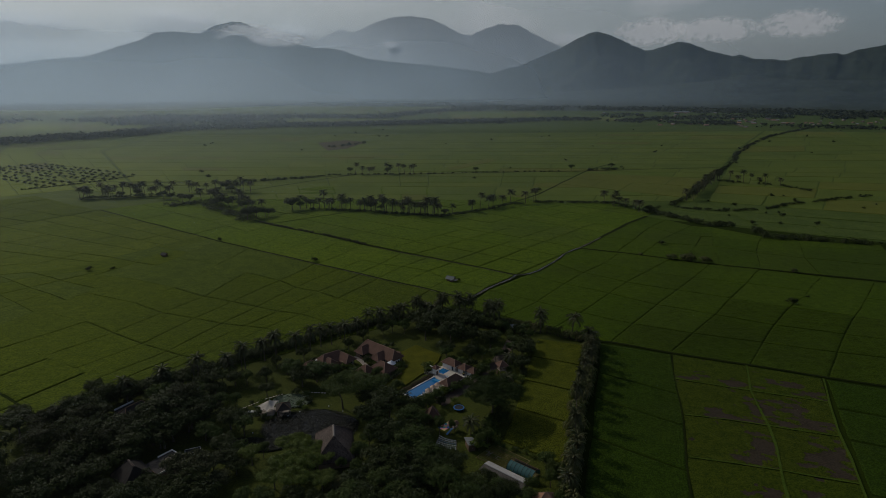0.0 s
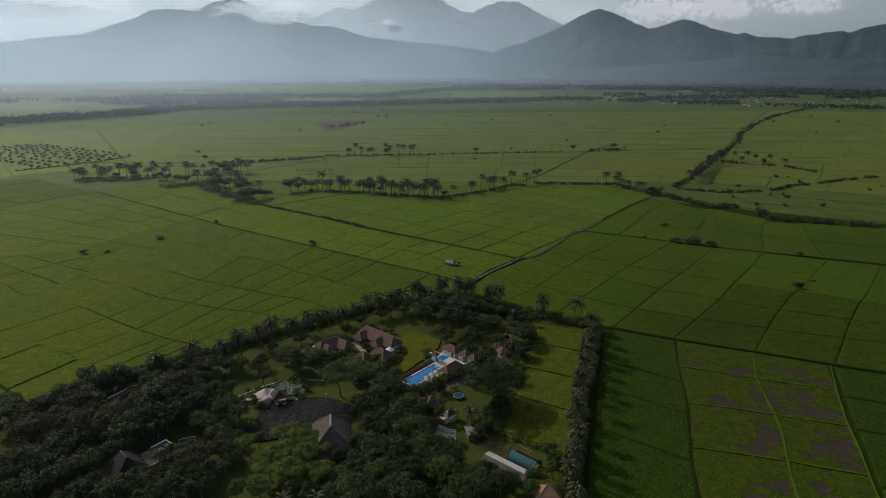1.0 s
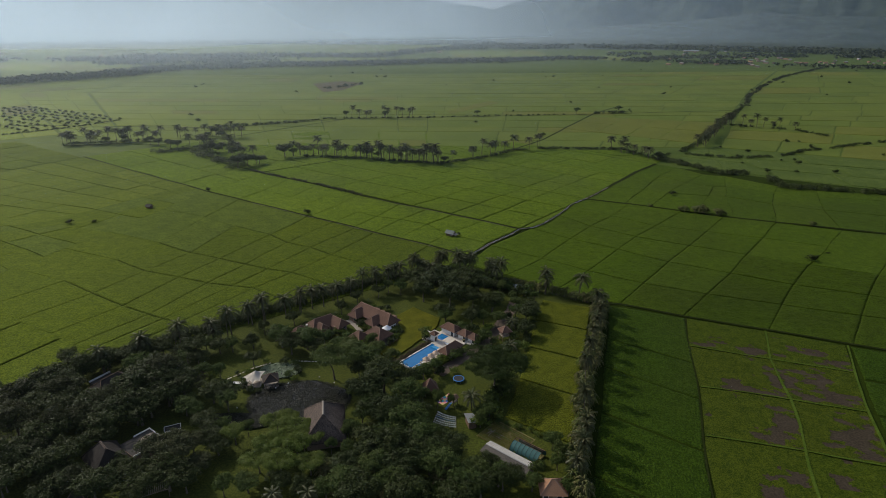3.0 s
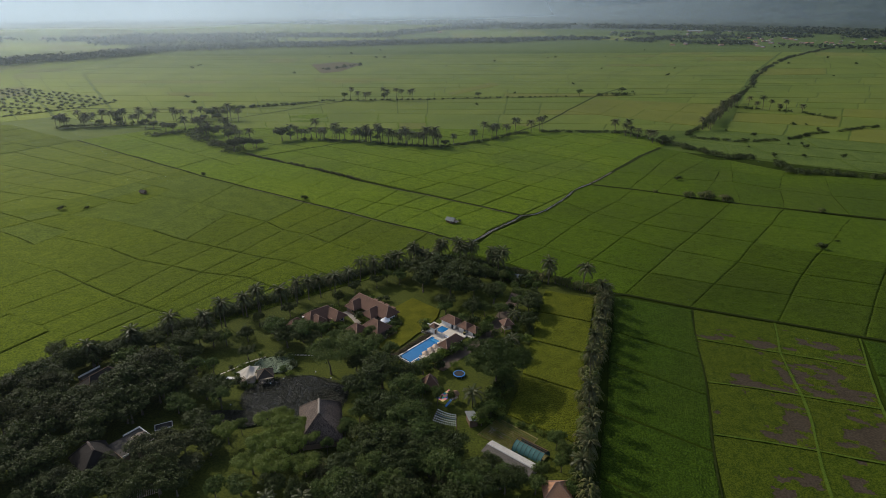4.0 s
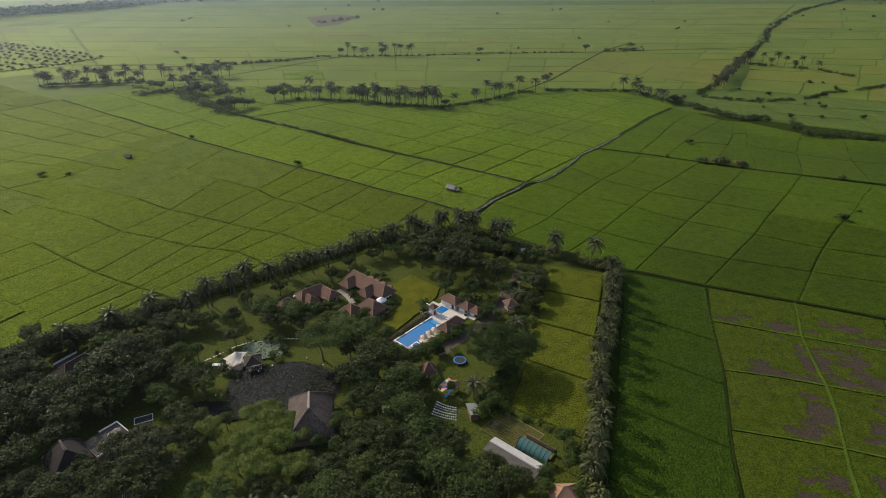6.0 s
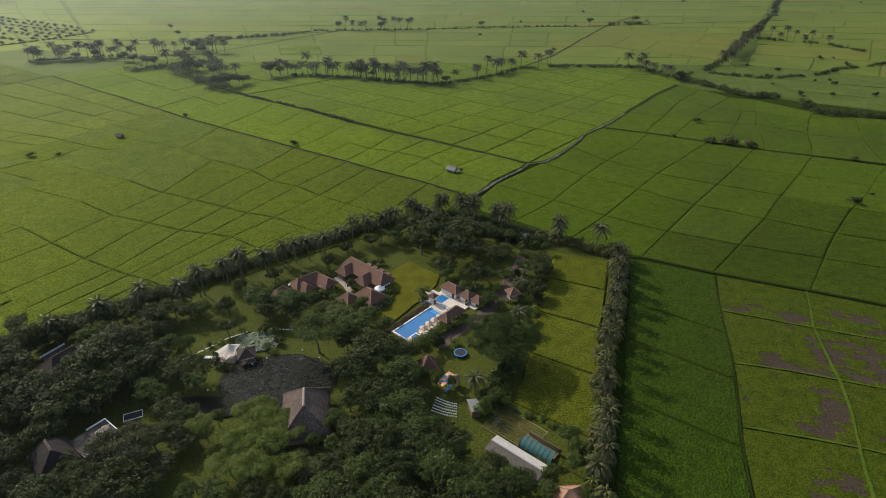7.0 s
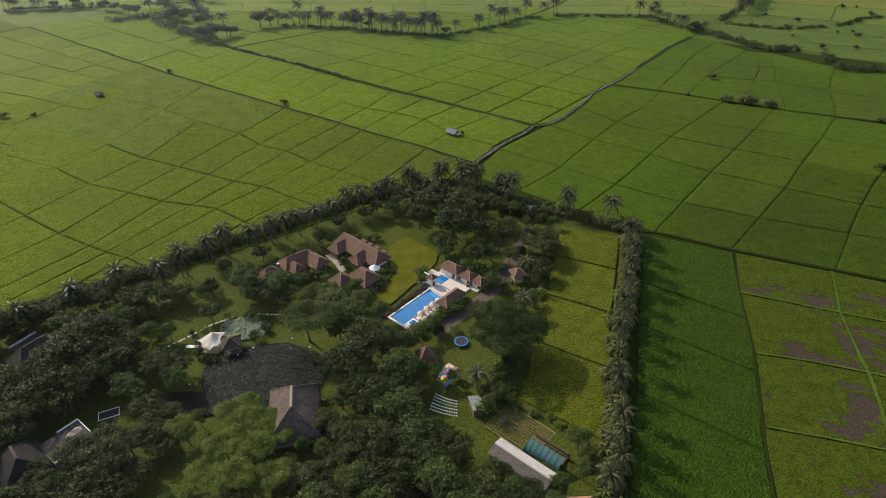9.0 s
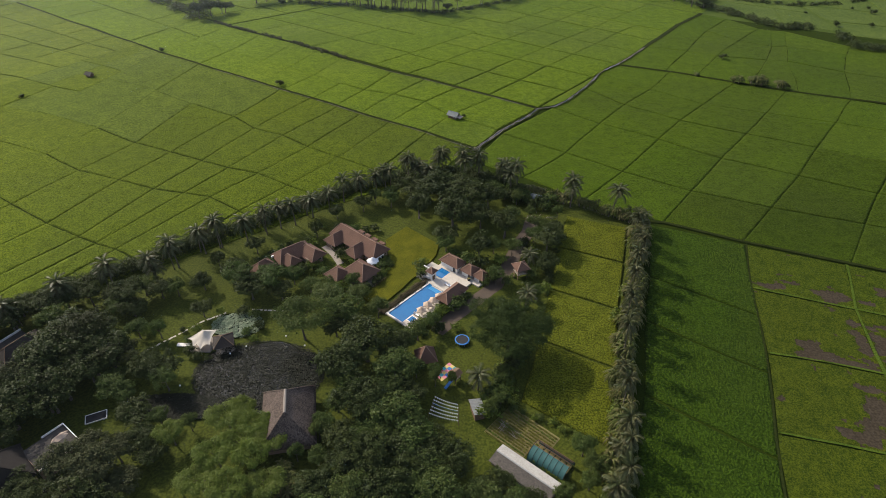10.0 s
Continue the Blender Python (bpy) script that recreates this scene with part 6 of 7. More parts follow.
def gable_roof(t, cx, cy, z, w, d, rh, material, courses=9, over=0.5, cap="ridge", rz=0.0):
    """A gabled roof with its ridge along x, and filled gable ends."""
    W, D = w / 2 + over, d / 2 + over
    c, s = math.cos(radians(rz)), math.sin(radians(rz))
    P = lambda x, y, h: (cx + x * c - y * s, cy + x * s + y * c, z + h)
    drop = -over * rh / (d / 2)
    g = Geo()
    g.slope(P(-W, -D, drop), P(W, -D, drop), P(W, 0, rh), P(-W, 0, rh), courses)
    g.slope(P(W, D, drop), P(-W, D, drop), P(-W, 0, rh), P(W, 0, rh), courses)
    roof = part("roof", g, material, t)
    part("ridge_cap", Geo().tube(P(-W, 0, rh + 0.1), P(W, 0, rh + 0.1), 0.13, 0.13, 6), M[cap], roof)
    e = Geo()
    for x in (-w / 2, w / 2):
        e.add([P(x, -d / 2, 0), P(x, d / 2, 0), P(x, 0, rh - 0.05), P(x + 0.1, -d / 2, 0), P(x + 0.1, d / 2, 0), P(x + 0.1, 0, rh - 0.05)], [(0, 1, 2), (5, 4, 3)])
    part("gable", e, M["earthwall"], roof)
    return roof


def walls(t, cx, cy, w, d, h, material, rz=0.0, z=0.0, th=0.25, door=True, windows=2):
    """Four walls with thickness, a door and windows set into the long front."""
    c, s = math.cos(radians(rz)), math.sin(radians(rz))
    P = lambda x, y: (cx + x * c - y * s, cy + x * s + y * c)
    g = Geo()
    for x, y, sx, sy in ((0, -d / 2 + th / 2, w, th), (0, d / 2 - th / 2, w, th), (-w / 2 + th / 2, 0, th, d - 2 * th), (w / 2 - th / 2, 0, th, d - 2 * th)):
        px, py = P(x, y)
        g.box(px, py, z, sx, sy, h, rz)
    part("wall", g, material, t)
    if door:
        px, py = P(-w * 0.12, -d / 2 - 0.03)
        dd = part("door", Geo().box(px, py, z + 0.05, 1.1, 0.07, min(2.1, h - 0.3), rz), M["wood"], t, "brown timber door")
        px, py = P(-w * 0.12 + 0.4, -d / 2 - 0.09)
        part("door_handle", Geo().box(px, py, z + 1.0, 0.05, 0.06, 0.2, rz), M["steel"], dd)
    for i in range(windows):
        x = w * (0.28 if i == 0 else -0.36)
        px, py = P(x, -d / 2 - 0.03)
        win = part("window", Geo().box(px, py, z + 0.9, 1.4, 0.07, 1.2, rz), M["white"], t, "white window frame with dark glass")
        px, py = P(x, -d / 2 - 0.075)
        part("pane", Geo().box(px, py, z + 1.0, 1.2, 0.03, 1.0, rz), M["glass"], win)


VILLAS = "garden villas"
A1 = -37.7
vla = thing("villa", -32.4, 230.4, -40, "long villa with brown clay tile roof and projecting wings", "house", VILLAS)
walls(vla, 0, 0, 20.5, 6.4, 3.0, M["earthwall"], windows=2)
hip_roof(vla, 0, 0, 3.0, 21, 6.8, 3.1, 17.5, M["tile"])
for x in (-6.8, 3.4):
    walls(vla, x, -4.6, 4.6, 4.4, 2.9, M["earthwall"], door=False, windows=1)
    hip_roof(vla, x, -3.6, 2.9, 6.4, 4.8, 2.2, 3.4, M["tile"], courses=9, rz=90)
porch = part("porch_wall", Geo().box(10.3, -1.2, 0, 1.6, 4.4, 2.4), M["white"], vla, "white rendered end wall")
for y in (-2.6, -1.2, 0.2):
    part("window_opening", Geo().box(11.12, y, 0.5, 0.06, 0.9, 1.6), M["glass"], vla)
for i in range(4):
    part("skylight_box", Geo().box(-3.0 + 3.4 * i, 3.9, 3.0, 2.4, 1.2, 0.5, 0, 0.06), M["tile"], vla, "low tiled hood along the back eave")

vlb = thing("villa", -53.2, 223.6, 40, "villa with stepped brown clay tile roofs among trees", "house", VILLAS)
walls(vlb, 0, 0, 11, 5.6, 2.9, M["earthwall"])
hip_roof(vlb, 0, 0, 2.9, 11.4, 6.0, 2.6, 7.4, M["tile"])
walls(vlb, 4.4, -4.2, 5.2, 5.4, 2.8, M["earthwall"], door=False, windows=1)
hip_roof(vlb, 4.6, -3.8, 2.8, 7.2, 5.4, 2.3, 4.6, M["tile"], courses=9, rz=-78)
hip_roof(vlb, -2.6, -3.2, 2.8, 4.6, 4.0, 1.9, 2.2, M["tile"], courses=8, rz=-78)
part("roof_vent", Geo().box(-6.3, 2.0, 2.6, 0.9, 0.6, 0.5, 0, 0.05), M["white"], vlb, "small white roof outlet")
vlb2 = thing("villa", -61.0, 215.6, 52, "small villa with hipped brown tile roof half hidden by trees", "house", VILLAS)
walls(vlb2, 0, 0, 6.4, 4.4, 2.9, M["earthwall"], windows=1)
hip_roof(vlb2, 0, 0, 2.9, 6.8, 4.8, 2.3, 2.4, M["tile"], courses=9)

vlc = thing("villa", -29.6, 214.8, A1, "villa with hipped brown tile roof and a terrace", "house", VILLAS)
walls(vlc, 0, 0, 7.6, 6.4, 2.9, M["earthwall"], windows=2)
hip_roof(vlc, 0, 0, 2.9, 8.2, 7.0, 2.8, 2.6, M["tile"])
ter = part("terrace", Geo().box(5.6, 1.2, 0, 4.0, 5.2, 0.5, 0, 0.05), M["palewood"], vlc, "weathered timber terrace")
for i in range(7):
    part("railing_post", Geo().box(7.4, -1.2 + 0.8 * i, 0.5, 0.09, 0.09, 0.9), M["wood"], ter)
part("railing", Geo().box(7.4, 1.2, 1.38, 0.1, 5.0, 0.09), M["wood"], ter)
vlc2 = thing("villa", -36.8, 213.4, A1, "small brown tiled pavilion beside the villa", "house", VILLAS)
walls(vlc2, 0, 0, 4.6, 4.6, 2.7, M["earthwall"], windows=1)
hip_roof(vlc2, 0, 0, 2.7, 5.0, 5.0, 2.1, 0.6, M["tile"], courses=8)


def parasol(x, y, r, h, material, label, group, ribs=8, z=0.0):
    t = thing("parasol", x, y, random.uniform(0, 90), label, "parasol", group, z=z)
    part("pole", Geo().tube((0, 0, 0), (0, 0, h + 0.1), 0.035, 0.03, 6), M["wood"], t)
    part("base", Geo().tube((0, 0, 0), (0, 0, 0.12), 0.3, 0.26, 10), M["stone"], t)
    g = Geo()
    for i in range(ribs):
        a, b = 2 * math.pi * i / ribs, 2 * math.pi * (i + 1) / ribs
        m = (a + b) / 2
        rm = r * (0.84 if ribs > 6 else 0.74)
        g.add([(0, 0, h), (r * 0.5 * math.cos(a), r * 0.5 * math.sin(a), h - 0.38 * r), (r * math.cos(a), r * math.sin(a), h - 0.72 * r),
               (rm * math.cos(m), rm * math.sin(m), h - 0.60 * r), (r * math.cos(b), r * math.sin(b), h - 0.72 * r), (r * 0.5 * math.cos(b), r * 0.5 * math.sin(b), h - 0.38 * r)],
              [(0, 1, 5), (1, 2, 3), (1, 3, 5), (5, 3, 4)])
        g.add([(r * math.cos(a), r * math.sin(a), h - 0.72 * r), (rm * math.cos(m), rm * math.sin(m), h - 0.60 * r), (r * math.cos(b), r * math.sin(b), h - 0.72 * r),
               (r * math.cos(b), r * math.sin(b), h - 0.72 * r - 0.18), (rm * math.cos(m), rm * math.sin(m), h - 0.60 * r - 0.18), (r * math.cos(a), r * math.sin(a), h - 0.72 * r - 0.18)], [(0, 1, 4, 5), (1, 2, 3, 4)])
    part("canopy", g, material, t)
    part("finial", Geo().tube((0, 0, h), (0, 0, h + 0.18), 0.06, 0.02, 6), M["wood"], t)
    return t


parasol(-26.6, 220.6, 2.1, 3.5, M["brolly"], "open white parasol beside the villa terrace", "parasols")

# ---- swimming pool and its pavilions; x runs along the pool ----
PA = 50.4
PX, PY = -19.4, 197.5


def local(a, b):
    """A place in the pool's own directions: along its length, and across it to the east."""
    c, s = math.cos(radians(PA)), math.sin(radians(PA))
    return PX + a * c + b * s, PY + a * s - b * c


deck = thing("pool_terrace", PX, PY, PA, "pale stone terrace round the swimming pool", "terrace", kind="structure")
g = Geo()
for x0, x1, y0, y1 in ((-0.6, 18.2, 0.0, 0.6), (-0.6, 0.0, -5.8, 0.0), (-0.6, 18.2, -10.2, -5.8), (18.2, 22.2, -9.8, 3.0), (27.0, 32.2, -12.6, 4.0), (22.2, 27.0, -9.8, -1.3), (22.2, 27.0, 2.3, 6.8), (22.2, 22.5, -1.3, 2.3), (26.7, 27.0, -1.3, 2.3), (18.2, 22.2, 3.0, 6.6)):
    n, k = max(1, int((x1 - x0) / 1.2)), max(1, int((y1 - y0) / 1.2))
    for i in range(n):
        for j in range(k):
            sx, sy = (x1 - x0) / n, (y1 - y0) / k
            g.box(x0 + sx * (i + .5), y0 + sy * (j + .5), 0.0, sx - 0.015, sy - 0.015, 0.5, 0, 0.01)
tagged(part("paving", g, M["stone"], deck), kind="stuff")
pool = thing("swimming_pool", PX, PY, PA, "long rectangular blue swimming pool with steps", "swimming pool")
part("basin", Geo().box(9.1, -2.9, -0.02, 18.1, 5.7, 0.24), M["pooltile"], pool, "blue tiled basin")
part("water", Geo().box(9.1, -2.9, 0.26, 18.1, 5.7, 0.12), M["pool"], pool, "clear blue water")
for i in range(4):
    part("step", Geo().box(17.9 - 0.5 * i, -3.4, 0.385, 0.42, 4.2, 0.05 - 0.008 * i), M["pooltile"] if i else M["stone"], pool, "pale pool step")
part("coping", Geo().box(9.1, 0.12, 0.5, 18.6, 0.36, 0.06).box(-0.12, -2.9, 0.5, 0.36, 5.8, 0.06), M["white"], pool, "white coping")
kid = thing("paddling_pool", *local(24.6, -0.5), PA, "small square blue paddling pool", "swimming pool")
part("basin", Geo().box(0, 0, 0, 4.2, 3.6, 0.3), M["pooltile"], kid)
part("water", Geo().box(0, 0, 0.31, 4.2, 3.6, 0.1), M["pool"], kid, "clear blue water")
jac = thing("plunge_pool", *local(2.6, 7.2), PA, "small plunge pool with a white rim", "swimming pool")
part("rim", Geo().box(0, 0, 0.5, 2.6, 2.2, 0.18, 0, 0.03), M["white"], jac)
part("water", Geo().box(0, 0, 0.69, 2.1, 1.7, 0.02), M["pool"], jac)

PAV = "pool pavilions"
for a, b, w, d, h, rh, rdg in ((29.6, 0.0, 6.6, 4.0, 3.0, 1.6, 3.2), (30.2, 6.6, 3.6, 3.8, 2.6, 1.4, 0.8), (30.6, 10.9, 3.2, 3.6, 2.3, 1.3, 0.6)):
    p = thing("pool_pavilion", *local(a, b), PA - 90, "white-walled pavilion with hipped brown tile roof beside the pool", "pavilion", PAV)
    walls(p, 0, 0, w, d, h, M["white"], windows=0, door=False)
    part("glass_door", Geo().box(w * 0.34, -d / 2 - 0.03, 0.5, 1.0, 0.06, 2.0), M["glass"], p, "dark glass door")
    hip_roof(p, 0, 0, h, w + 0.2, d + 0.2, rh, rdg, M["tile"], courses=9, over=0.5)
tw = thing("gate_tower", *local(20.7, -1.2), PA, "white plastered tower with a small tiled roof", "tower")
walls(tw, 0, 0, 1.9, 1.9, 3.6, M["white"], windows=0, th=0.2)
hip_roof(tw, 0, 0, 3.6, 1.9, 1.9, 0.9, 0.1, M["tile"], courses=5, over=0.5)
wing = part("screen_wall", Geo().box(1.6, 2.6, 0, 0.3, 4.6, 2.2).box(-1.0, 2.6, 0, 0.3, 4.6, 1.4), M["white"], tw, "low white screen walls")
cab = thing("pool_cabana", *local(17.4, 10.0), PA, "open cabana with hipped brown tile roof on posts", "cabana")
hip_roof(cab, 0, 0, 2.9, 9.0, 3.8, 1.7, 5.6, M["tile"], courses=9, over=0.5)
for x in (-4.2, -1.4, 1.4, 4.2):
    for y in (-1.6, 1.6):
        part("post", Geo().box(x, y, 0, 0.22, 0.22, 2.9), M["white"], cab)
part("bar_counter", Geo().box(1.5, 0.6, 0.5, 4.0, 0.7, 1.05, 0, 0.03), M["palewood"], cab)
part("plinth", Geo().box(0, 0, 0, 9.0, 3.8, 0.5), M["stone"], cab)
for a, b in ((14.4, 7.6), (11.8, 7.5), (9.2, 7.5), (6.2, 7.7)):
    parasol(*local(a, b), 1.65, 2.75, M["canvas"], "open cream parasol beside the swimming pool", "pool parasols", ribs=6, z=0.5)


def lounger(x, y, rz):
    t = thing("sun_lounger", x, y, rz, "pale cushioned sun lounger on the pool terrace", "sun lounger", "pool loungers", z=0.5)
    part("frame", Geo().box(0, 0, 0.22, 1.9, 0.65, 0.08), M["wood"], t)
    part("mattress", Geo().box(0.3, 0, 0.30, 1.3, 0.6, 0.1, 0, 0.03), M["brolly"], t)
    bk = Geo()
    bk.add([(-0.35, -0.3, 0.3), (-0.35, 0.3, 0.3), (-0.95, 0.3, 0.75), (-0.95, -0.3, 0.75), (-0.35, -0.3, 0.4), (-0.35, 0.3, 0.4), (-0.95, 0.3, 0.85), (-0.95, -0.3, 0.85)],
           [(0, 1, 2, 3), (7, 6, 5, 4), (0, 3, 7, 4), (1, 5, 6, 2), (2, 6, 7, 3)])
    part("backrest", bk, M["brolly"], t)
    for ax in (-0.85, 0.85):
        for ay in (-0.28, 0.28):
            part("leg", Geo().box(ax, ay, 0, 0.06, 0.06, 0.22), M["wood"], t)


for a, b in ((10.7, 6.9), (7.8, 6.9), (4.8, 7.0), (13.4, 7.0), (21.0, 5.0), (21.2, 6.2)):
    lounger(*local(a, b), PA - 90)
urn = thing("planter", *local(27.4, 8.4), 0, "dark round planter by the pavilion", "planter", z=0.5)
part("pot", Geo().tube((0, 0, 0), (0, 0, 0.8), 0.4, 0.55, 10), M["dark"], urn)
part("soil", Geo().tube((0, 0, 0.8), (0, 0, 0.84), 0.5, 0.5, 10), M["soil"], urn)
for i in range(5):
    step = part("entrance_step", Geo().box(33.0 + 0.4 * i, -11.4, 0.4 - 0.09 * i, 0.42, 2.0, 0.09), M["stone"], deck)

# planting at the pool
for i in range(20):
    a = -1 + i * 1.05
    for b in (-1.3, -2.1):
        RUSSET.put(at(*local(a + random.uniform(-.4, .4), b + random.uniform(-.3, .3)), random.uniform(0.5, 0.85)))
for a, b, s in ((6, 11.5, 1.4), (8, 11.2, 1.1), (3.5, 10.5, 1.3), (10, 11.6, 1.5), (12, 12.0, 1.2), (14, 13, 1.5), (16.5, 13.4, 1.6), (19, 13.2, 1.3), (1.5, 10, 1.2), (21, 13.2, 1.0), (22, -7.5, 1.4), (20.5, -5.5, 1.3), (19.2, -4.2, 1.2), (24, -8, 1.2), (32, 14, 1.8), (29.8, 13.6, 1.3), (34.5, 12, 1.5), (34, 2, 2.0), (35, 7, 2.2), (33.6, -2.4, 1.6)):
    random.choice(SHRUB).put(at(*local(a, b), s))
# shrubs among the villas
for x, y, s in ((-40, 229, 1.2), (-37, 224.5, 1.6), (-35, 223, 1.4), (-33.5, 221.5, 1.2), (-38.5, 230.5, 1), (-24, 219, 1.2), (-22.5, 216, 1.1), (-24, 211.5, 1.2), (-27, 208.4, 1.3), (-31, 208, 1.4),
                (-23.5, 222, 1.1), (-24, 226, 1.0), (-46, 218, 1.5), (-48.5, 216, 1.6), (-53, 215, 1.4), (-42, 215, 1.4), (-43.5, 219, 1.1), (-55, 226, 1.2), (-59, 221, 1.3), (-63, 216, 1.2), (-35, 207.6, 1.6)):
    random.choice(SHRUB).put(at(x, y, s))

# ---- lookout kiosk, thatched houses, garden pavilions ----
k = thing("lookout_kiosk", 20.9, 216.3, 20, "raised timber kiosk with a pyramid tile roof", "kiosk")
for x in (-1.5, 1.5):
    for y in (-1.5, 1.5):
        part("post", Geo().box(x, y, 0, 0.2, 0.2, 4.3), M["wood"], k)
part("floor", Geo().box(0, 0, 1.9, 3.4, 3.4, 0.16), M["palewood"], k)
for rz in (0, 90, 180, 270):
    c, s = math.cos(radians(rz)), math.sin(radians(rz))
    part("railing", Geo().box(-1.55 * s, 1.55 * c, 2.85, 3.1, 0.08, 0.1, rz).box(-1.55 * s, 1.55 * c, 2.4, 3.1, 0.05, 0.06, rz), M["wood"], k)
part("bench", Geo().box(0, 0.9, 2.06, 2.6, 0.5, 0.42, 0, 0.03), M["sail"], k, "pale cushioned bench")
part("ladder", Geo().box(-1.9, 0.3, 0, 0.1, 0.9, 2.0).box(-2.3, 0.3, 0, 0.1, 0.9, 1.0), M["wood"], k)
hip_roof(k, 0, 0, 4.3, 3.6, 3.6, 1.5, 0.1, M["tile"], courses=7, over=0.5)


def thatched(x, y, rz, w, d, h, rh, rdg, label, straw="thatch", capping="thatchcap"):
    t = thing("thatched_house", x, y, rz, label, "house", "thatched houses")
    walls(t, 0, 0, w - 2.4, d - 2.4, h + 0.6, M["earthwall"], windows=2)
    W, D, r = w / 2, d / 2, rdg / 2
    g = Geo()
    nx, ny = 44, 16
    # a soft hipped shell: height grows with the distance from the eaves
    rows = []
    for layer in (0.0, 0.45):
        for j in range(ny * 2 + 1):
            for i in range(nx + 1):
                px, py = -W + 2 * W * i / nx, -D + D * j / ny
                e = min((W - abs(px)) / (W - r), (D - abs(py)) / D)
                e = max(0.0, e)
                z = h + rh * (e ** 0.92) + layer * (0.55 if e <= 0 else 1) + 0.07 * noise.noise(Vector((px * 0.9, py * 0.9, x)))
                g.v.append((px, py, z))
    n1 = (nx + 1) * (ny * 2 + 1)
    for j in range(ny * 2):
        for i in range(nx):
            a = n1 + j * (nx + 1) + i
            g.f.append((a, a + 1, a + nx + 2, a + nx + 1))
            g.f.append((a - n1 + nx + 1, a - n1 + nx + 2, a - n1 + 1, a - n1))
    for i in range(nx):
        g.f.append((i, i + 1, n1 + i + 1, n1 + i))
        b = ny * 2 * (nx + 1) + i
        g.f.append((n1 + b, n1 + b + 1, b + 1, b))
    for j in range(ny * 2):
        a = j * (nx + 1)
        g.f.append((n1 + a, n1 + a + nx + 1, a + nx + 1, a))
        g.f.append((a + nx, a + 2 * nx + 1, n1 + a + 2 * nx + 1, n1 + a + nx))
    roof = part("thatch_roof", g, M[straw], t, "grey-brown thatch with a thick soft eave")
    top = h + rh + 0.5
    cap = Geo().path([(-r - 0.2 + (2 * r + 0.4) * i / 10, 0, top - 0.12 + 0.03 * (i % 2)) for i in range(11)], 0.34, 8)
    part("ridge_cap", cap, M[capping], roof, "pale woven ridge")
    for sx in (-1, 1):
        for sy in (-1, 1):
            pts = [(sx * (r + (W - r) * u), sy * D * u, h + rh * (1 - u) ** 0.92 + 0.42) for u in (0, .15, .3, .45, .6, .75, .9, 1.0)]
            part("hip_ridge", Geo().path(pts, 0.2), M[straw], roof)
    for sx in (-1, 1):
        for sy in (-1, 1):
            part("post", Geo().tube((sx * (W - 0.5), sy * (D - 0.5), 0), (sx * (W - 0.5), sy * (D - 0.5), h + 0.4), 0.13, 0.12, 7), M["wood"], t)
    return t


thatched(-38.9, 157.6, 102, 17.2, 12.8, 2.8, 6.0, 6.4, "large house with a steep grey-brown thatched roof by the lotus pond")
# part of the tree shade on this roof is in its thatch colour
thatched(-97.5, 141.4, -42, 11.0, 9.6, 2.8, 4.4, 4.4, "dark old thatched house in deep shade under trees", "shadedthatch", "thatch")
rt = thing("roof_terrace", -90.6, 147.9, -35, "flat roof terrace with white parapet and weathered floor", "terrace")
part("wall", Geo().box(0, 0, 0, 8.4, 9.4, 3.3), M["earthwall"], rt)
for i in range(14):
    part("floor_board", Geo().box(-3.9 + 0.6 * i, 0, 3.3, 0.57, 9.2, 0.08 + 0.01 * (i % 3)), M["oldboards"], rt)
for x, y, sx, sy in ((0, 4.7, 8.6, 0.16), (4.25, 0, 0.16, 9.4), (-4.25, 2.2, 0.16, 4.8)):
    part("parapet", Geo().box(x, y, 3.3, sx, sy, 0.55, 0, 0.02), M["white"], rt, "white parapet")
cov = Geo()
for i in range(14):
    a = 2 * math.pi * i / 14
    cov.v.append((1.1 * math.cos(a) * random.uniform(.7, 1.2), 2.0 * math.sin(a) * random.uniform(.7, 1.2), 3.4))
cov.v += [(0.2, 0.5, 4.1), (-0.2, -0.6, 3.9)]
cov.f += [(i, (i + 1) % 14, 14 if i < 7 else 15) for i in range(14)] + [(0, 14, 15), (7, 15, 14)]
ct = solo("tarpaulin", cov, M["canvas"], "crumpled pale cover heaped on the roof terrace", "cover")
ct.matrix_basis = pose(-90.4, 150.6, 0, 0, 0, -35)
for x, y, rz in ((-105.3, 135.2, 20), (-108.2, 128.6, 50), (-98.4, 129.2, 10)):
    hut = thing("garden_hut", x, y, rz, "small round-cornered hut with a dark thatched roof", "hut", "garden huts")
    walls(hut, 0, 0, 3.2, 3.2, 2.3, M["earthwall"], windows=0)
    hip_roof(hut, 0, 0, 2.3, 3.6, 3.6, 2.2, 0.2, M["shadedthatch"], courses=7, over=0.7, cap="wood")
pg = thing("pergola", -78.6, 130.6, 28, "pale slatted timber pergola beside the old house", "pergola")
for x in (-3.2, 3.2):
    for y in (-1.6, 1.6):
        part("post", Geo().box(x, y, 0, 0.16, 0.16, 2.6), M["wood"], pg)
for y in (-1.6, 1.6):
    part("beam", Geo().box(0, y, 2.6, 7.2, 0.14, 0.18), M["wood"], pg)
for i in range(15):
    part("slat", Geo().box(-3.4 + 0.485 * i, 0, 2.78, 0.2, 3.9, 0.07), M["palewood"], pg)
ps = thing("patio", -86.8, 137.0, -35, "small grey patio with white steps beside the old house", "patio")
part("paving", Geo().box(0, 0, 0, 4.2, 3.2, 0.3, 0, 0.02), M["oldboards"], ps)
for i in range(4):
    part("step", Geo().box(-2.6 - 0.4 * i, 0.4, 0, 0.38, 2.0, 0.3 - 0.07 * i, 0, 0.01), M["stone"], ps)
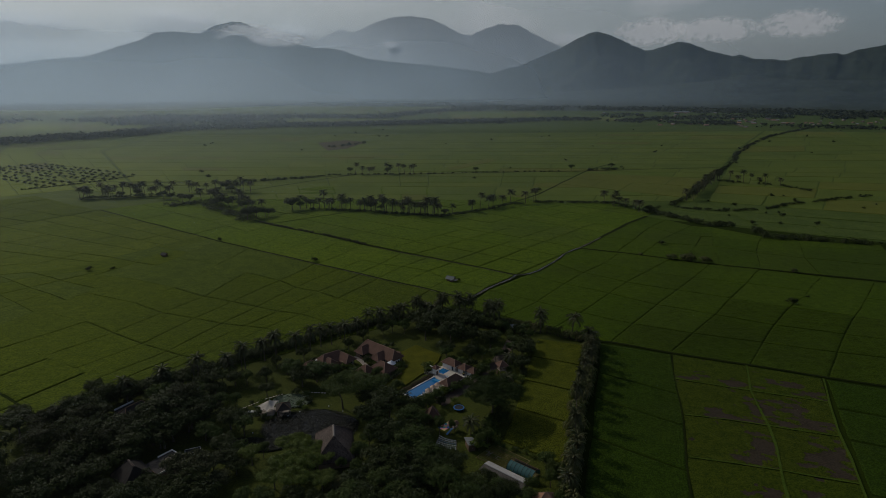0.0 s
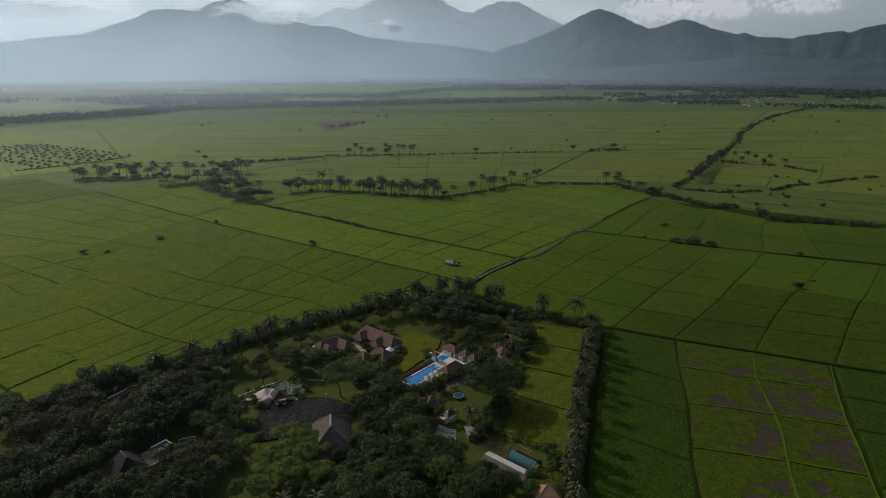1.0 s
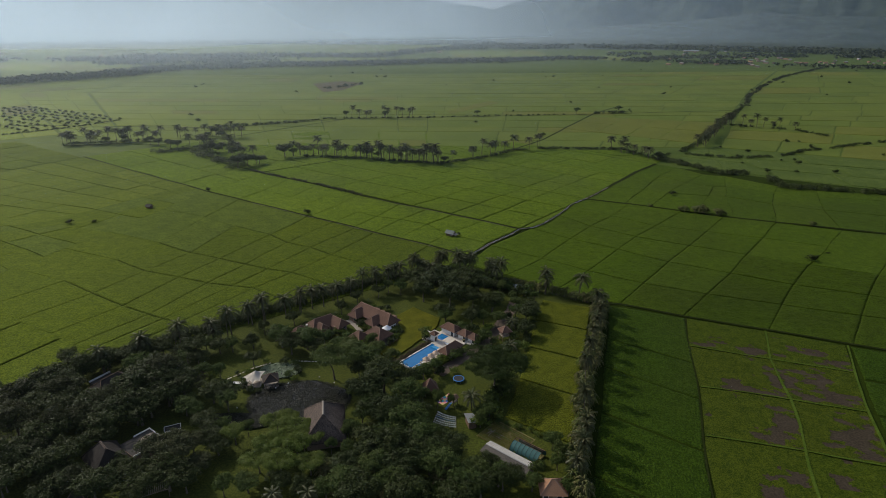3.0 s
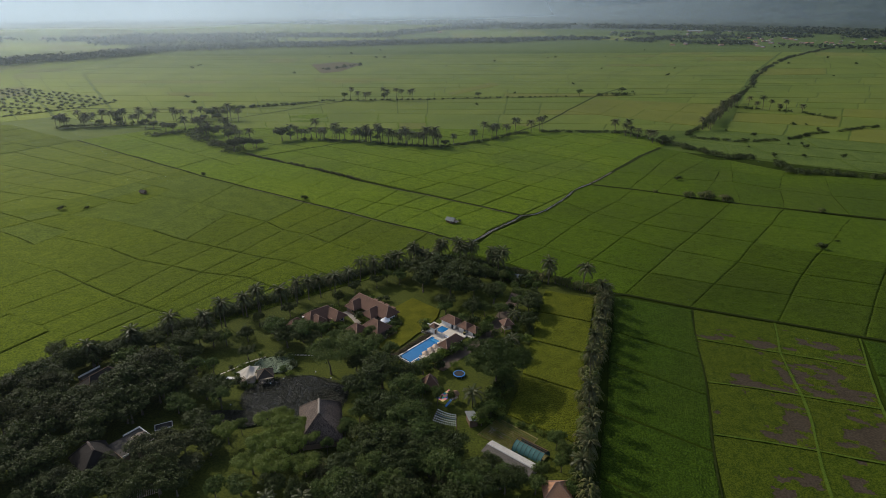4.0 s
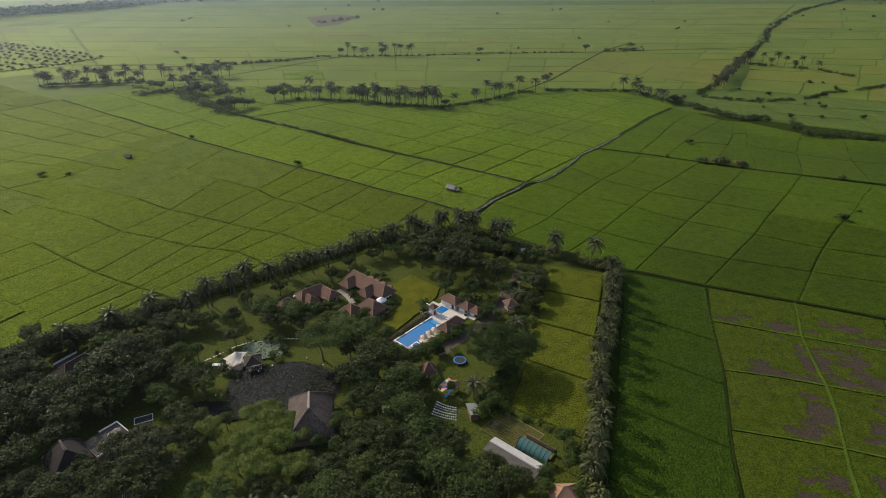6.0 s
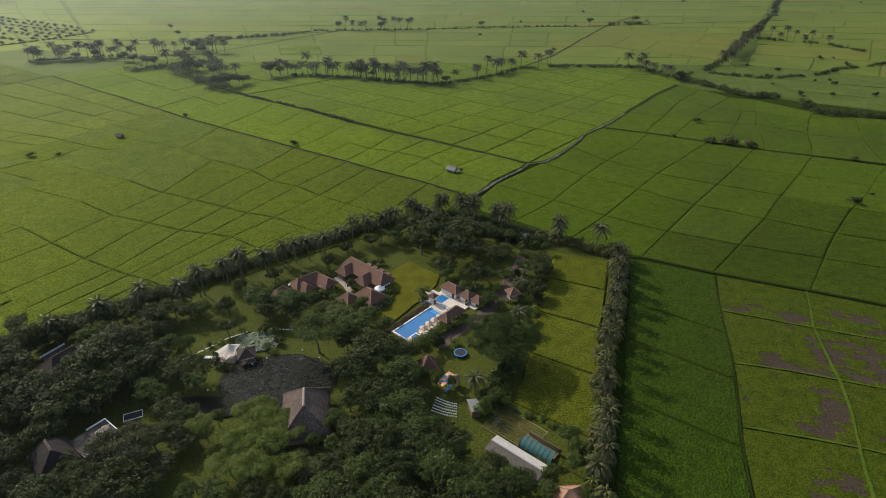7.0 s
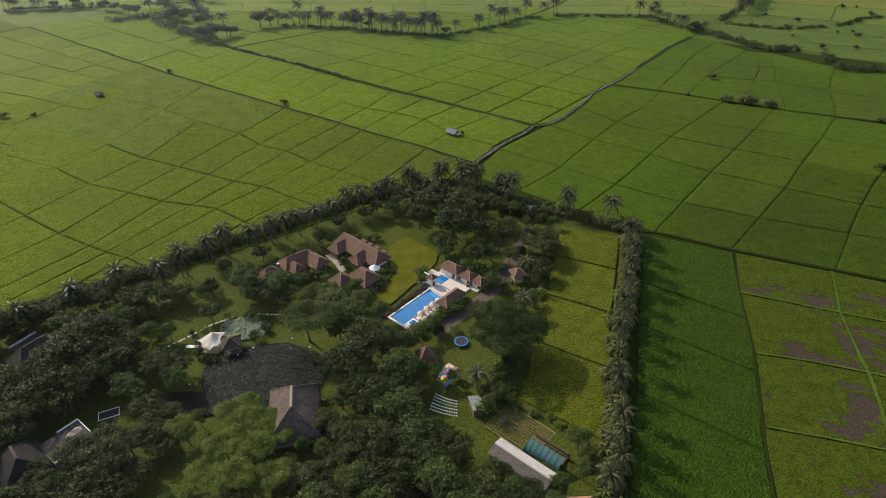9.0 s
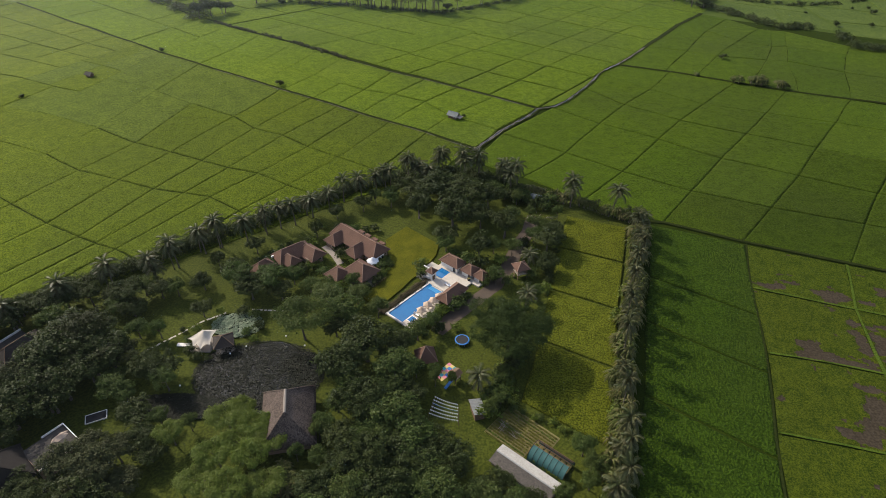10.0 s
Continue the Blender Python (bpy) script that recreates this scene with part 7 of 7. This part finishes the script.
fr = thing("ground_frame", -87, 158.8, 26, "dark rectangular bed with a white frame on the lawn", "garden bed")
part("surface", Geo().box(0, 0, 0, 4.6, 2.6, 0.2), M["black"], fr)
for x, y, sx, sy in ((0, 1.35, 4.9, 0.14), (0, -1.35, 4.9, 0.14), (2.38, 0, 0.14, 2.6), (-2.38, 0, 0.14, 2.6)):
    part("edge", Geo().box(x, y, 0, sx, sy, 0.35), M["white"], fr)

wh = thing("villa", -116.6, 178.4, 62, "dark brown hip-roofed house half hidden by trees", "house", VILLAS)
walls(wh, 0, 0, 11.5, 6.4, 2.9, M["earthwall"])
hip_roof(wh, 0, 0, 2.9, 12.0, 7.0, 2.9, 6.0, M["darkroof"], cap="wood")
part("side_terrace", Geo().box(0.6, 5.6, 0, 7.4, 3.6, 2.6), M["oldboards"], wh)
for x, y, sx, sy in ((0.6, 7.3, 7.6, 0.2),):
    part("parapet", Geo().box(x, y, 2.6, sx, sy, 0.6, 0, 0.02), M["white"], wh, "white parapet")
gz = thing("pond_gazebo", -63.0, 182.8, 20, "small gazebo with a dark pyramid roof over the pond", "gazebo")
hip_roof(gz, 0, 0, 2.9, 4.6, 4.6, 1.7, 0.1, M["darkroof"], courses=8, over=0.4, cap="wood")
for x in (-2, 2):
    for y in (-2, 2):
        part("post", Geo().box(x, y, 0, 0.18, 0.18, 2.9), M["wood"], gz)
part("floor", Geo().box(0, 0, 0, 4.8, 4.8, 0.4), M["palewood"], gz)
sl = thing("shade_sail", -69.0, 183.2, 0, "cream tensile shade sail drawn up to one peak beside the pond", "shade sail")
pk = Vector((0.3, 1.6, 4.5))
crn = [Vector((-4.2, 0.6, 2.3)), (-1.2) * Vector((1.6, 1.8, -1.9)), Vector((0.6, -3.2, 2.2)), Vector((2.6, -1.6, 2.4)), Vector((3.0, 3.6, 3.0)), Vector((-1.2, 3.6, 2.8))]
g = Geo()
for a, b in zip(crn, crn[1:] + crn[:1]):
    steps = 6
    for u in range(steps):
        for v in range(4):
            def pt(i, j):
                base = a.lerp(b, j / 4) * 1.0
                base = base.lerp(pk, 0.14 * math.sin(math.pi * j / 4))
                f = i / steps
                q = base.lerp(pk, f)
                q.z = base.z + (pk.z - base.z) * f ** 2.1
                return tuple(q)
            g.add([pt(u, v), pt(u, v + 1), pt(u + 1, v + 1), pt(u + 1, v)], [(0, 1, 2, 3)])
part("fabric", g, M["sail"], sl, smooth=True)
part("mast", Geo().tube((0.3, 1.6, 0), (0.3, 1.6, 4.6), 0.09, 0.06, 7), M["steel"], sl)
for c in crn[:1] + crn[2:]:
    part("corner_post", Geo().tube((c.x * 1.04, c.y * 1.04, 0), (c.x * 1.02, c.y * 1.02, c.z + 0.1), 0.06, 0.05, 6), M["steel"], sl)
part("deck", Geo().box(-0.6, 0.4, 0, 6.4, 5.6, 0.4), M["palewood"], sl, "pale timber deck")
part("gangway", Geo().box(-5.6, 0.2, 0.2, 4.0, 1.2, 0.2), M["white"], sl, "pale gangway")


# ---- ponds ----
def pond(x, y, rx, ry, leaf_mat, n, leaf, label, leaf_label, seed, second=None):
    r = random.Random(seed)
    out = []
    blobs = [(x, y, rx, ry)] + ([second] if second else [])
    for k, (cx, cy, ax, ay) in enumerate(blobs):
        pts = []
        for i in range(40):
            a = 2 * math.pi * i / 40
            w = 1 + 0.24 * noise.noise(Vector((math.cos(a) * 1.7, math.sin(a) * 1.7, seed + k)))
            pts.append((cx + ax * w * math.cos(a), cy + ay * w * math.sin(a)))
        out.append(pts)
        solo("pond_water", Geo().prism(pts, 0.0, 0.10 + 0.006 * k), M["pond"], label, kind="structure")
        rim = Geo()
        for i in range(40):
            p, q = pts[i], pts[(i + 1) % 40]
            if any(((p[0] - u) / (s * 1.08)) ** 2 + ((p[1] - v) / (t * 1.08)) ** 2 < 1 for m, (u, v, s, t) in enumerate(blobs) if m != k):
                continue
            rim.tube((*p, 0.12), (*q, 0.12), 0.22, 0.22, 5)
        solo("pond_edge", rim, M["ditch"], "dark grassy edge of the pond", kind="structure")
    verts, faces = [], []
    for _ in range(n):
        cx, cy, ax, ay = r.choice(blobs)
        a, d = r.uniform(0, 6.283), math.sqrt(r.random()) * 1.03
        px, py, s = cx + ax * d * math.cos(a), cy + ay * d * math.sin(a), leaf * r.uniform(0.6, 1.3)
        z, tx, ty, a0 = r.uniform(0.18, 0.7), r.uniform(-.45, .45), r.uniform(-.45, .45), r.uniform(0, 6)
        k = len(verts)
        for i in range(6):
            b = a0 + i * math.pi / 3
            dx, dy = s * math.cos(b), s * math.sin(b)
            verts.append((px + dx, py + dy, z + dx * tx + dy * ty))
        faces.append(tuple(range(k, k + 6)))
    g = Geo()
    g.v, g.f = verts, faces
    solo("lotus_leaves", g, leaf_mat, leaf_label, "water plants", kind="stuff")


pond(-51, 173.5, 17, 11.5, M["lily"], 26000, 0.15, "dark still pond water", "dense dark lotus leaves covering the pond", 3, second=(-69, 162.2, 12.5, 4.0))
pond(-62.2, 191.6, 7.2, 5.0, M["lily2"], 2000, 0.22, "still pond water", "pale floating leaves on the small pond", 5)
for x, y, s in ((-58, 188, 1.1), (-55.5, 190.5, 1.2), (-56, 185.6, 0.9), (-69, 178.5, 1.1), (-71.5, 180.5, 1.3), (-66, 178, 0.8), (-74, 184.5, 1.0), (-73, 189.5, 1.2), (-62, 196.5, 1.3), (-58, 195.4, 1.2), (-77, 189, 0.7), (-79, 182, 1.0), (-84, 177.6, 0.8), (-87, 187, 1.1), (-69, 196.6, 1.0)):
    random.choice(SHRUB).put(at(x, y, s))
stone = Kind(lambda: tagged(new("stepping_stone", Geo().box(0, 0, 0.04, 0.75, 0.55, 0.09, 0, 0.02).mesh("stepping_stone", M["stone"])), "pale flat stepping stone set in the lawn", "stepping stone", "stepping stones"))
along([(-84, 181.5), (-78, 187.5), (-73, 193), (-67, 197)], 1.0, lambda x, y: stone.put(at(x, y, 1.0, 40)), 0.05)
along([(-60, 198.5), (-50, 198)], 1.1, lambda x, y: stone.put(at(x, y, 1.0, 5)), 0.05)


def globe():
    t = thing("garden_lamp", 0, 0, 0, "white globe garden lamp on a short post", "lamp", "garden lamps")
    part("post", Geo().tube((0, 0, 0), (0, 0, 0.6), 0.05, 0.05, 6), M["dark"], t)
    bm = bmesh.new()
    bmesh.ops.create_uvsphere(bm, u_segments=10, v_segments=8, radius=0.24)
    me = bpy.data.meshes.new("globe")
    bm.to_mesh(me)
    bm.free()
    me.materials.append(M["brolly"])
    o = part("globe", me, None, t)
    o.location = (0, 0, 0.8)
    return t


GLOBE = Kind(globe)
for x, y in ((-47, 187), (-41, 183.5), (-60.6, 180), (-57, 182.8), (-70, 168.6), (-83, 177)):
    GLOBE.put(at(x, y, 1.0))

along([(18.6, 149.6), (22.5, 146.6), (26.5, 142.8)], 0.9, lambda x, y: random.choice(SHRUB).put(at(x, y, random.uniform(0.6, 1.0))), 0.5)
along([(-22, 224), (-21, 218), (-25, 210)], 1.6, lambda x, y: random.choice(SHRUB).put(at(x, y, random.uniform(0.6, 1.1))), 0.8)
along([(-64, 220), (-56, 229), (-47, 233)], 1.8, lambda x, y: random.choice(SHRUB).put(at(x, y, random.uniform(0.8, 1.4))), 1.0)
along([(-46, 240), (-38, 241), (-27, 240)], 2.0, lambda x, y: random.choice(SHRUB).put(at(x, y, random.uniform(0.8, 1.3))), 1.2)

# ---- playground, sheds, kitchen garden ----
tp = thing("trampoline", 2.4, 186.7, 0, "round trampoline with blue edge padding on the lawn", "trampoline")
g, pad = Geo(), Geo()
for i in range(32):
    a, b = 2 * math.pi * i / 32, 2 * math.pi * (i + 1) / 32
    for r0, r1, z0, z1 in ((1.70, 2.05, 1.02, 0.98),):
        pad.add([(r0 * math.cos(a), r0 * math.sin(a), z0), (r1 * math.cos(a), r1 * math.sin(a), z1), (r1 * math.cos(b), r1 * math.sin(b), z1), (r0 * math.cos(b), r0 * math.sin(b), z0),
                 (r1 * math.cos(a), r1 * math.sin(a), z1 - 0.16), (r1 * math.cos(b), r1 * math.sin(b), z1 - 0.16)], [(0, 1, 2, 3), (1, 4, 5, 2)])
part("edge_pad", pad, M["blue"], tp, "blue padded rim")
part("jumping_mat", Geo().tube((0, 0, 0.93), (0, 0, 0.95), 1.72, 1.72, 32), M["black"], tp, "black woven mat")
for i in range(8):
    a = 2 * math.pi * (i + .5) / 8
    part("leg", Geo().tube((1.95 * math.cos(a), 1.95 * math.sin(a), 0), (1.95 * math.cos(a), 1.95 * math.sin(a), 0.85), 0.04, 0.04, 6), M["steel"], tp)
tn = thing("play_pavilion", -7.3, 179.2, 15, "dark brown pyramid-roofed play pavilion under trees", "pavilion")
hip_roof(tn, 0, 0, 2.5, 4.6, 4.6, 3.3, 0.1, M["tile"], courses=8, over=0.4)
for x in (-2, 2):
    for y in (-2, 2):
        part("post", Geo().box(x, y, 0, 0.16, 0.16, 2.5), M["wood"], tn)
mats = thing("play_mat", -1.9, 175.6, 48, "patchwork of coloured foam play mats", "play mat")
cols = [M["yellow"], M["teal"], M["pink"], M["yellow"], M["blue"], M["pink"]]
for i in range(6):
    for j in range(3):
        part("mat_tile", Geo().box(-2.6 + 1.02 * i, -1.0 + 1.02 * j, 0.06, 1.0, 1.0, 0.06), cols[(i * 5 + j * 2) % 6], mats)
pf = thing("play_tower", 0.7, 172.8, 48, "weathered timber play tower with a blue slide", "play tower")
for x in (-1, 1):
    for y in (-0.9, 0.9):
        part("post", Geo().box(x, y, 0, 0.14, 0.14, 2.8), M["wood"], pf)
part("platform", Geo().box(0, 0, 1.4, 2.2, 2.0, 0.14), M["palewood"], pf)
part("roof", Geo().slope((-1.4, -1.3, 2.7), (1.4, -1.3, 2.7), (1.4, 0, 3.5), (-1.4, 0, 3.5), 5).slope((1.4, 1.3, 2.7), (-1.4, 1.3, 2.7), (-1.4, 0, 3.5), (1.4, 0, 3.5), 5), M["wood"], pf, "brown board roof")
sd = Geo()
sd.add([(-1.1, -0.4, 1.5), (-1.1, 0.4, 1.5), (-4.0, 0.4, 0.25), (-4.0, -0.4, 0.25), (-1.1, -0.4, 1.4), (-1.1, 0.4, 1.4), (-4.0, 0.4, 0.15), (-4.0, -0.4, 0.15)], [(0, 1, 2, 3), (7, 6, 5, 4), (0, 3, 7, 4), (1, 5, 6, 2)])
part("slide", sd, M["blue"], pf, "blue slide")

bn = thing("bunting", -2.2, 160.6, 0, "lines of white and blue bunting strung over the lawn", "bunting")
for k in range(6):
    p, q = Vector((-2.2 - 0.25 * k, 4.4 - 1.0 * k, 3.0)), Vector((3.6 + 0.1 * (k % 2), 2.6 - 0.95 * k, 2.3))
    ln, flags = Geo(), []
    for i in range(12):
        a, b = p.lerp(q, i / 12), p.lerp(q, (i + 1) / 12)
        a.z -= 0.4 * math.sin(math.pi * i / 12)
        b.z -= 0.4 * math.sin(math.pi * (i + 1) / 12)
        ln.tube(a, b, 0.03, 0.03, 3, cap=False)
        flags.append([tuple(a), tuple(a.lerp(b, 0.75)), tuple(a.lerp(b, 0.37) + Vector((0.1, -0.25, -0.3)))])
    cord = part("cord", ln, M["brolly"], bn)
    for f in flags:
        tri = Geo()
        tri.add(f, [(0, 1, 2)])
        part("pennant", tri, M["blue"] if k == 2 else M["brolly"], cord)
    part("anchor_post", Geo().tube((p.x, p.y, 0), tuple(p), 0.06, 0.05, 5), M["wood"], bn)
    part("anchor_post", Geo().tube((q.x, q.y, 0), tuple(q), 0.06, 0.05, 5), M["wood"], bn)

sh = thing("garden_shed", 6.1, 162.4, 16, "small shed with a grey corrugated roof", "shed")
walls(sh, 0, 0, 2.4, 4.0, 2.3, M["wood"], windows=0)
for i in range(11):
    rf = Geo().slope((1.6, -2.5 + 0.45 * i, 2.35), (1.6, -2.5 + 0.45 * i + 0.4, 2.35), (-1.6, -2.5 + 0.45 * i + 0.4, 2.9), (-1.6, -2.5 + 0.45 * i, 2.9), 1, 0.06)
    part("roof_sheet", rf, M["metalroof"], sh)

gh = thing("shade_house", 22.4, 148.8, -38, "shade house of green netting over a curved dark frame", "greenhouse")
L, Wd, Hh = 9.2, 5.6, 3.0


def arch(u):
    """Across the arch: u from 0 to 1."""
    a = math.pi * u
    return -Wd / 2 * math.cos(a), 0.4 + Hh * math.sin(a) ** 0.75


for lo, hi, nm in ((0.0, 0.48, "net_front"), (0.78, 1.0, "net_back")):
    g = Geo()
    n = 10
    for i in range(n):
        u, v = lo + (hi - lo) * i / n, lo + (hi - lo) * (i + 1) / n
        (y0, z0), (y1, z1) = arch(u), arch(v)
        for s in range(7):
            x0, x1 = -L / 2 + L * s / 7, -L / 2 + L * (s + 1) / 7
            g.add([(x0, y0, z0), ((x0 + x1) / 2, y0, z0 - 0.07), (x1, y0, z0), (x1, y1, z1), ((x0 + x1) / 2, y1, z1 - 0.07), (x0, y1, z1)], [(0, 1, 4, 5), (1, 2, 3, 4)])
    part(nm, g, M["net"], gh, "dark green shade netting", smooth=True)
for s in range(8):
    x = -L / 2 + L * s / 7
    part("hoop", Geo().path([(x, arch(i / 14)[0], arch(i / 14)[1] - (0.4 if i in (0, 14) else 0)) for i in range(15)], 0.06, 5), M["dark"], gh)
for u in (0.48, 0.58, 0.68, 0.78):
    y, z = arch(u)
    part("purlin", Geo().box(0, y, z - 0.05, L, 0.1, 0.1), M["wood"], gh)
for i in range(6):
    part("bench", Geo().box(-3.8 + 1.5 * i, 0.3, 0, 1.1, 4.2, 0.6), M["soil"], gh)

lr = thing("long_shed", 16.2, 145.2, -38.7, "long low shed with a pale cream sheet roof", "shed")
walls(lr, 0, 0, 15, 4.2, 2.2, M["palewood"], windows=2)
for i in range(15):
    x0, x1 = -7.8 + 1.04 * i, -7.8 + 1.04 * i + 1.02
    part("roof_sheet", Geo().slope((x1, 2.6, 2.3), (x0, 2.6, 2.3), (x0, 0.1, 2.8), (x1, 0.1, 2.8), 1, 0.05 + 0.012 * (i % 2)), M["creamroof"], lr)
for i in range(15):
    x0, x1 = -7.8 + 1.04 * i, -7.8 + 1.04 * i + 1.02
    part("lower_roof_sheet", Geo().slope((x0, -2.9, 2.1), (x1, -2.9, 2.1), (x1, 0.0, 2.75), (x0, 0.0, 2.75), 1, 0.05 + 0.012 * (i % 2)), M["leanroof"], lr)
part("ridge_cap", Geo().box(0, 0.05, 2.78, 15.4, 0.3, 0.08), M["metalroof"], lr)

br = thing("garden_house", 27.2, 133.6, 0, "small house with an orange-brown pyramid tile roof", "house")
walls(br, 0, 0, 5.6, 5.0, 2.8, M["earthwall"], windows=2)
hip_roof(br, 0, 0, 2.8, 6.0, 5.4, 2.3, 0.6, M["tile2"], courses=9)

bed = thing("kitchen_garden", 16.6, 156.2, -40, "kitchen garden with straight yellow-green crop rows", "garden bed")
part("soil", Geo().box(0.0, 2.9, 0, 14.6, 4.8, 0.09).box(-1.8, -2.3, 0, 11.2, 5.6, 0.085), M["soil"], bed)
for j in range(13):
    y = -4.9 + 0.79 * j
    ends = np.arange(-7.0, 7.0 if y > 1.1 else 3.4, 0.3)
    lob = [(x, y + random.uniform(-.03, .03), 0.16, 0.22, 0.16, 0.18 + 0.1 * (j % 3)) for x in ends if random.random() < 0.93]
    part("vegetable_bed", leaf_mesh("vegetable_bed", lob, 1300, 0.15, M["leaflight"] if j % 5 == 1 else M["crop"], per=4, spread=0.06, seed=40 + j), None, bed)
trl = thing("bamboo_trellis", 13.4, 157.4, -36, "loose heap of pale bamboo poles over the beds", "trellis")
for i in range(11):
    x, y, a, ln = random.uniform(-2.4, 2.4), random.uniform(-1.3, 1.3), random.gauss(0, 0.35) + (1.2 if i % 4 == 0 else 0), random.uniform(1.6, 3.0)
    dx, dy = ln * math.cos(a), ln * math.sin(a)
    part("pole", Geo().tube((x - dx / 2, y - dy / 2, 0.15 + 0.06 * i), (x + dx / 2, y + dy / 2, 0.4 + 0.07 * i), 0.05, 0.035, 5), M["palewood"], trl)

og = thing("open_shelter", 30.4, 260.6, -22, "low open shelter with a grey sheet roof in the hedge", "shelter")
for x in (-4.8, 0, 4.8):
    for y in (-1.1, 1.1):
        part("post", Geo().tube((x, y, 0), (x, y, 2.6 + 0.2 * y), 0.07, 0.07, 6), M["wood"], og)
for i in range(18):
    g = Geo().slope((-5.4 + 0.6 * i, -1.3, 2.4), (-4.84 + 0.6 * i, -1.3, 2.4), (-4.84 + 0.6 * i, 1.3, 3.1), (-5.4 + 0.6 * i, 1.3, 3.1), 1, 0.05)
    part("roof_sheet", g, M["hutroof"], og)
part("back_wall", Geo().box(0, 1.2, 0, 9.6, 0.12, 1.6), M["wood"], og)
solo("concrete_pad", Geo().box(20.2, 254.6, 0, 3.0, 2.4, 0.2, 20, 0.03), M["metalroof"], "bare grey concrete pad on the lawn", "slab")
for k in range(26):
    x, y = 29.5 + random.gauss(0, 2.0), 248.6 + random.gauss(0, 1.8)
    a, ln = random.uniform(0, 6.28), random.uniform(0.8, 2.4)
    solo("cut_branch", Geo().tube((x, y, 0.12), (x + ln * math.cos(a), y + ln * math.sin(a), 0.15 + random.uniform(0, .5)), 0.09, 0.05, 5), M["palewood"] if k % 2 else M["redleaf"], "cut branch on the garden waste heap", "branch", "waste heap")

# ---- field hut on its own plot ----
ht = thing("field_hut", -1.6, 337.6, -32, "small farm hut with a pale sheet roof among rice fields", "hut")
walls(ht, 0, 0, 4.4, 3.0, 2.0, M["wood"], windows=1)
gable_roof(ht, 0, 0, 2.0, 4.8, 3.4, 1.1, M["hutroof"], courses=5, cap="hutroof")
lean = Geo().slope((2.4, -1.6, 1.5), (2.4, 1.6, 1.5), (4.6, 1.6, 1.3), (4.6, -1.6, 1.3), 1, 0.06)
part("lean_to", lean, M["palewood"], ht)
for y in (-1.4, 1.4):
    part("post", Geo().box(4.4, y, 0, 0.12, 0.12, 1.35), M["wood"], ht)


h2 = thing("field_hut", -206, 388, -20, "tiny farm shelter with a dark board roof among weedy fields", "hut")
walls(h2, 0, 0, 3.4, 2.4, 1.8, M["wood"], windows=0)
gable_roof(h2, 0, 0, 1.8, 3.8, 2.8, 0.9, M["oldboards"], courses=4, cap="oldboards")


# ---- villages on the far plain ----
def far_house(x, y, w, d, h, m, rz):
    t = thing("far_house", x, y, rz, "distant low building with a pale roof", "house", "far buildings")
    part("wall", Geo().box(0, 0, 0, w, d, h), M["earthwall"], t)
    g = Geo()
    g.slope((-w / 2 - .4, -d / 2 - .4, h), (w / 2 + .4, -d / 2 - .4, h), (w / 2 + .4, 0, h + d * .2), (-w / 2 - .4, 0, h + d * .2), 1, 0.3)
    g.slope((w / 2 + .4, d / 2 + .4, h), (-w / 2 - .4, d / 2 + .4, h), (-w / 2 - .4, 0, h + d * .2), (w / 2 + .4, 0, h + d * .2), 1, 0.3)
    part("roof", g, m, t)


rr = random.Random(5)
for cx, cy, sx, sy, n in ((1150, 1950, 260, 130, 46), (900, 1820, 200, 60, 16), (-1300, 2150, 300, 120, 10), (900, 2500, 260, 100, 8), (-300, 2600, 400, 120, 8), (1750, 2200, 220, 100, 9)):
    for _ in range(n):
        far_house(cx + rr.gauss(0, sx), cy + rr.gauss(0, sy), rr.uniform(6, 14), rr.uniform(5, 8), rr.uniform(2.5, 4), rr.choice([M["metalroof"], M["metalroof"], M["tile2"], M["palewood"], M["oldboards"]]), rr.uniform(0, 180))
far_house(1900, 2650, 70, 22, 5, M["white"], 5)
far_house(1990, 2600, 40, 16, 5, M["white"], -8)
far_house(960, 2560, 60, 14, 3, M["metalroof"], 3)
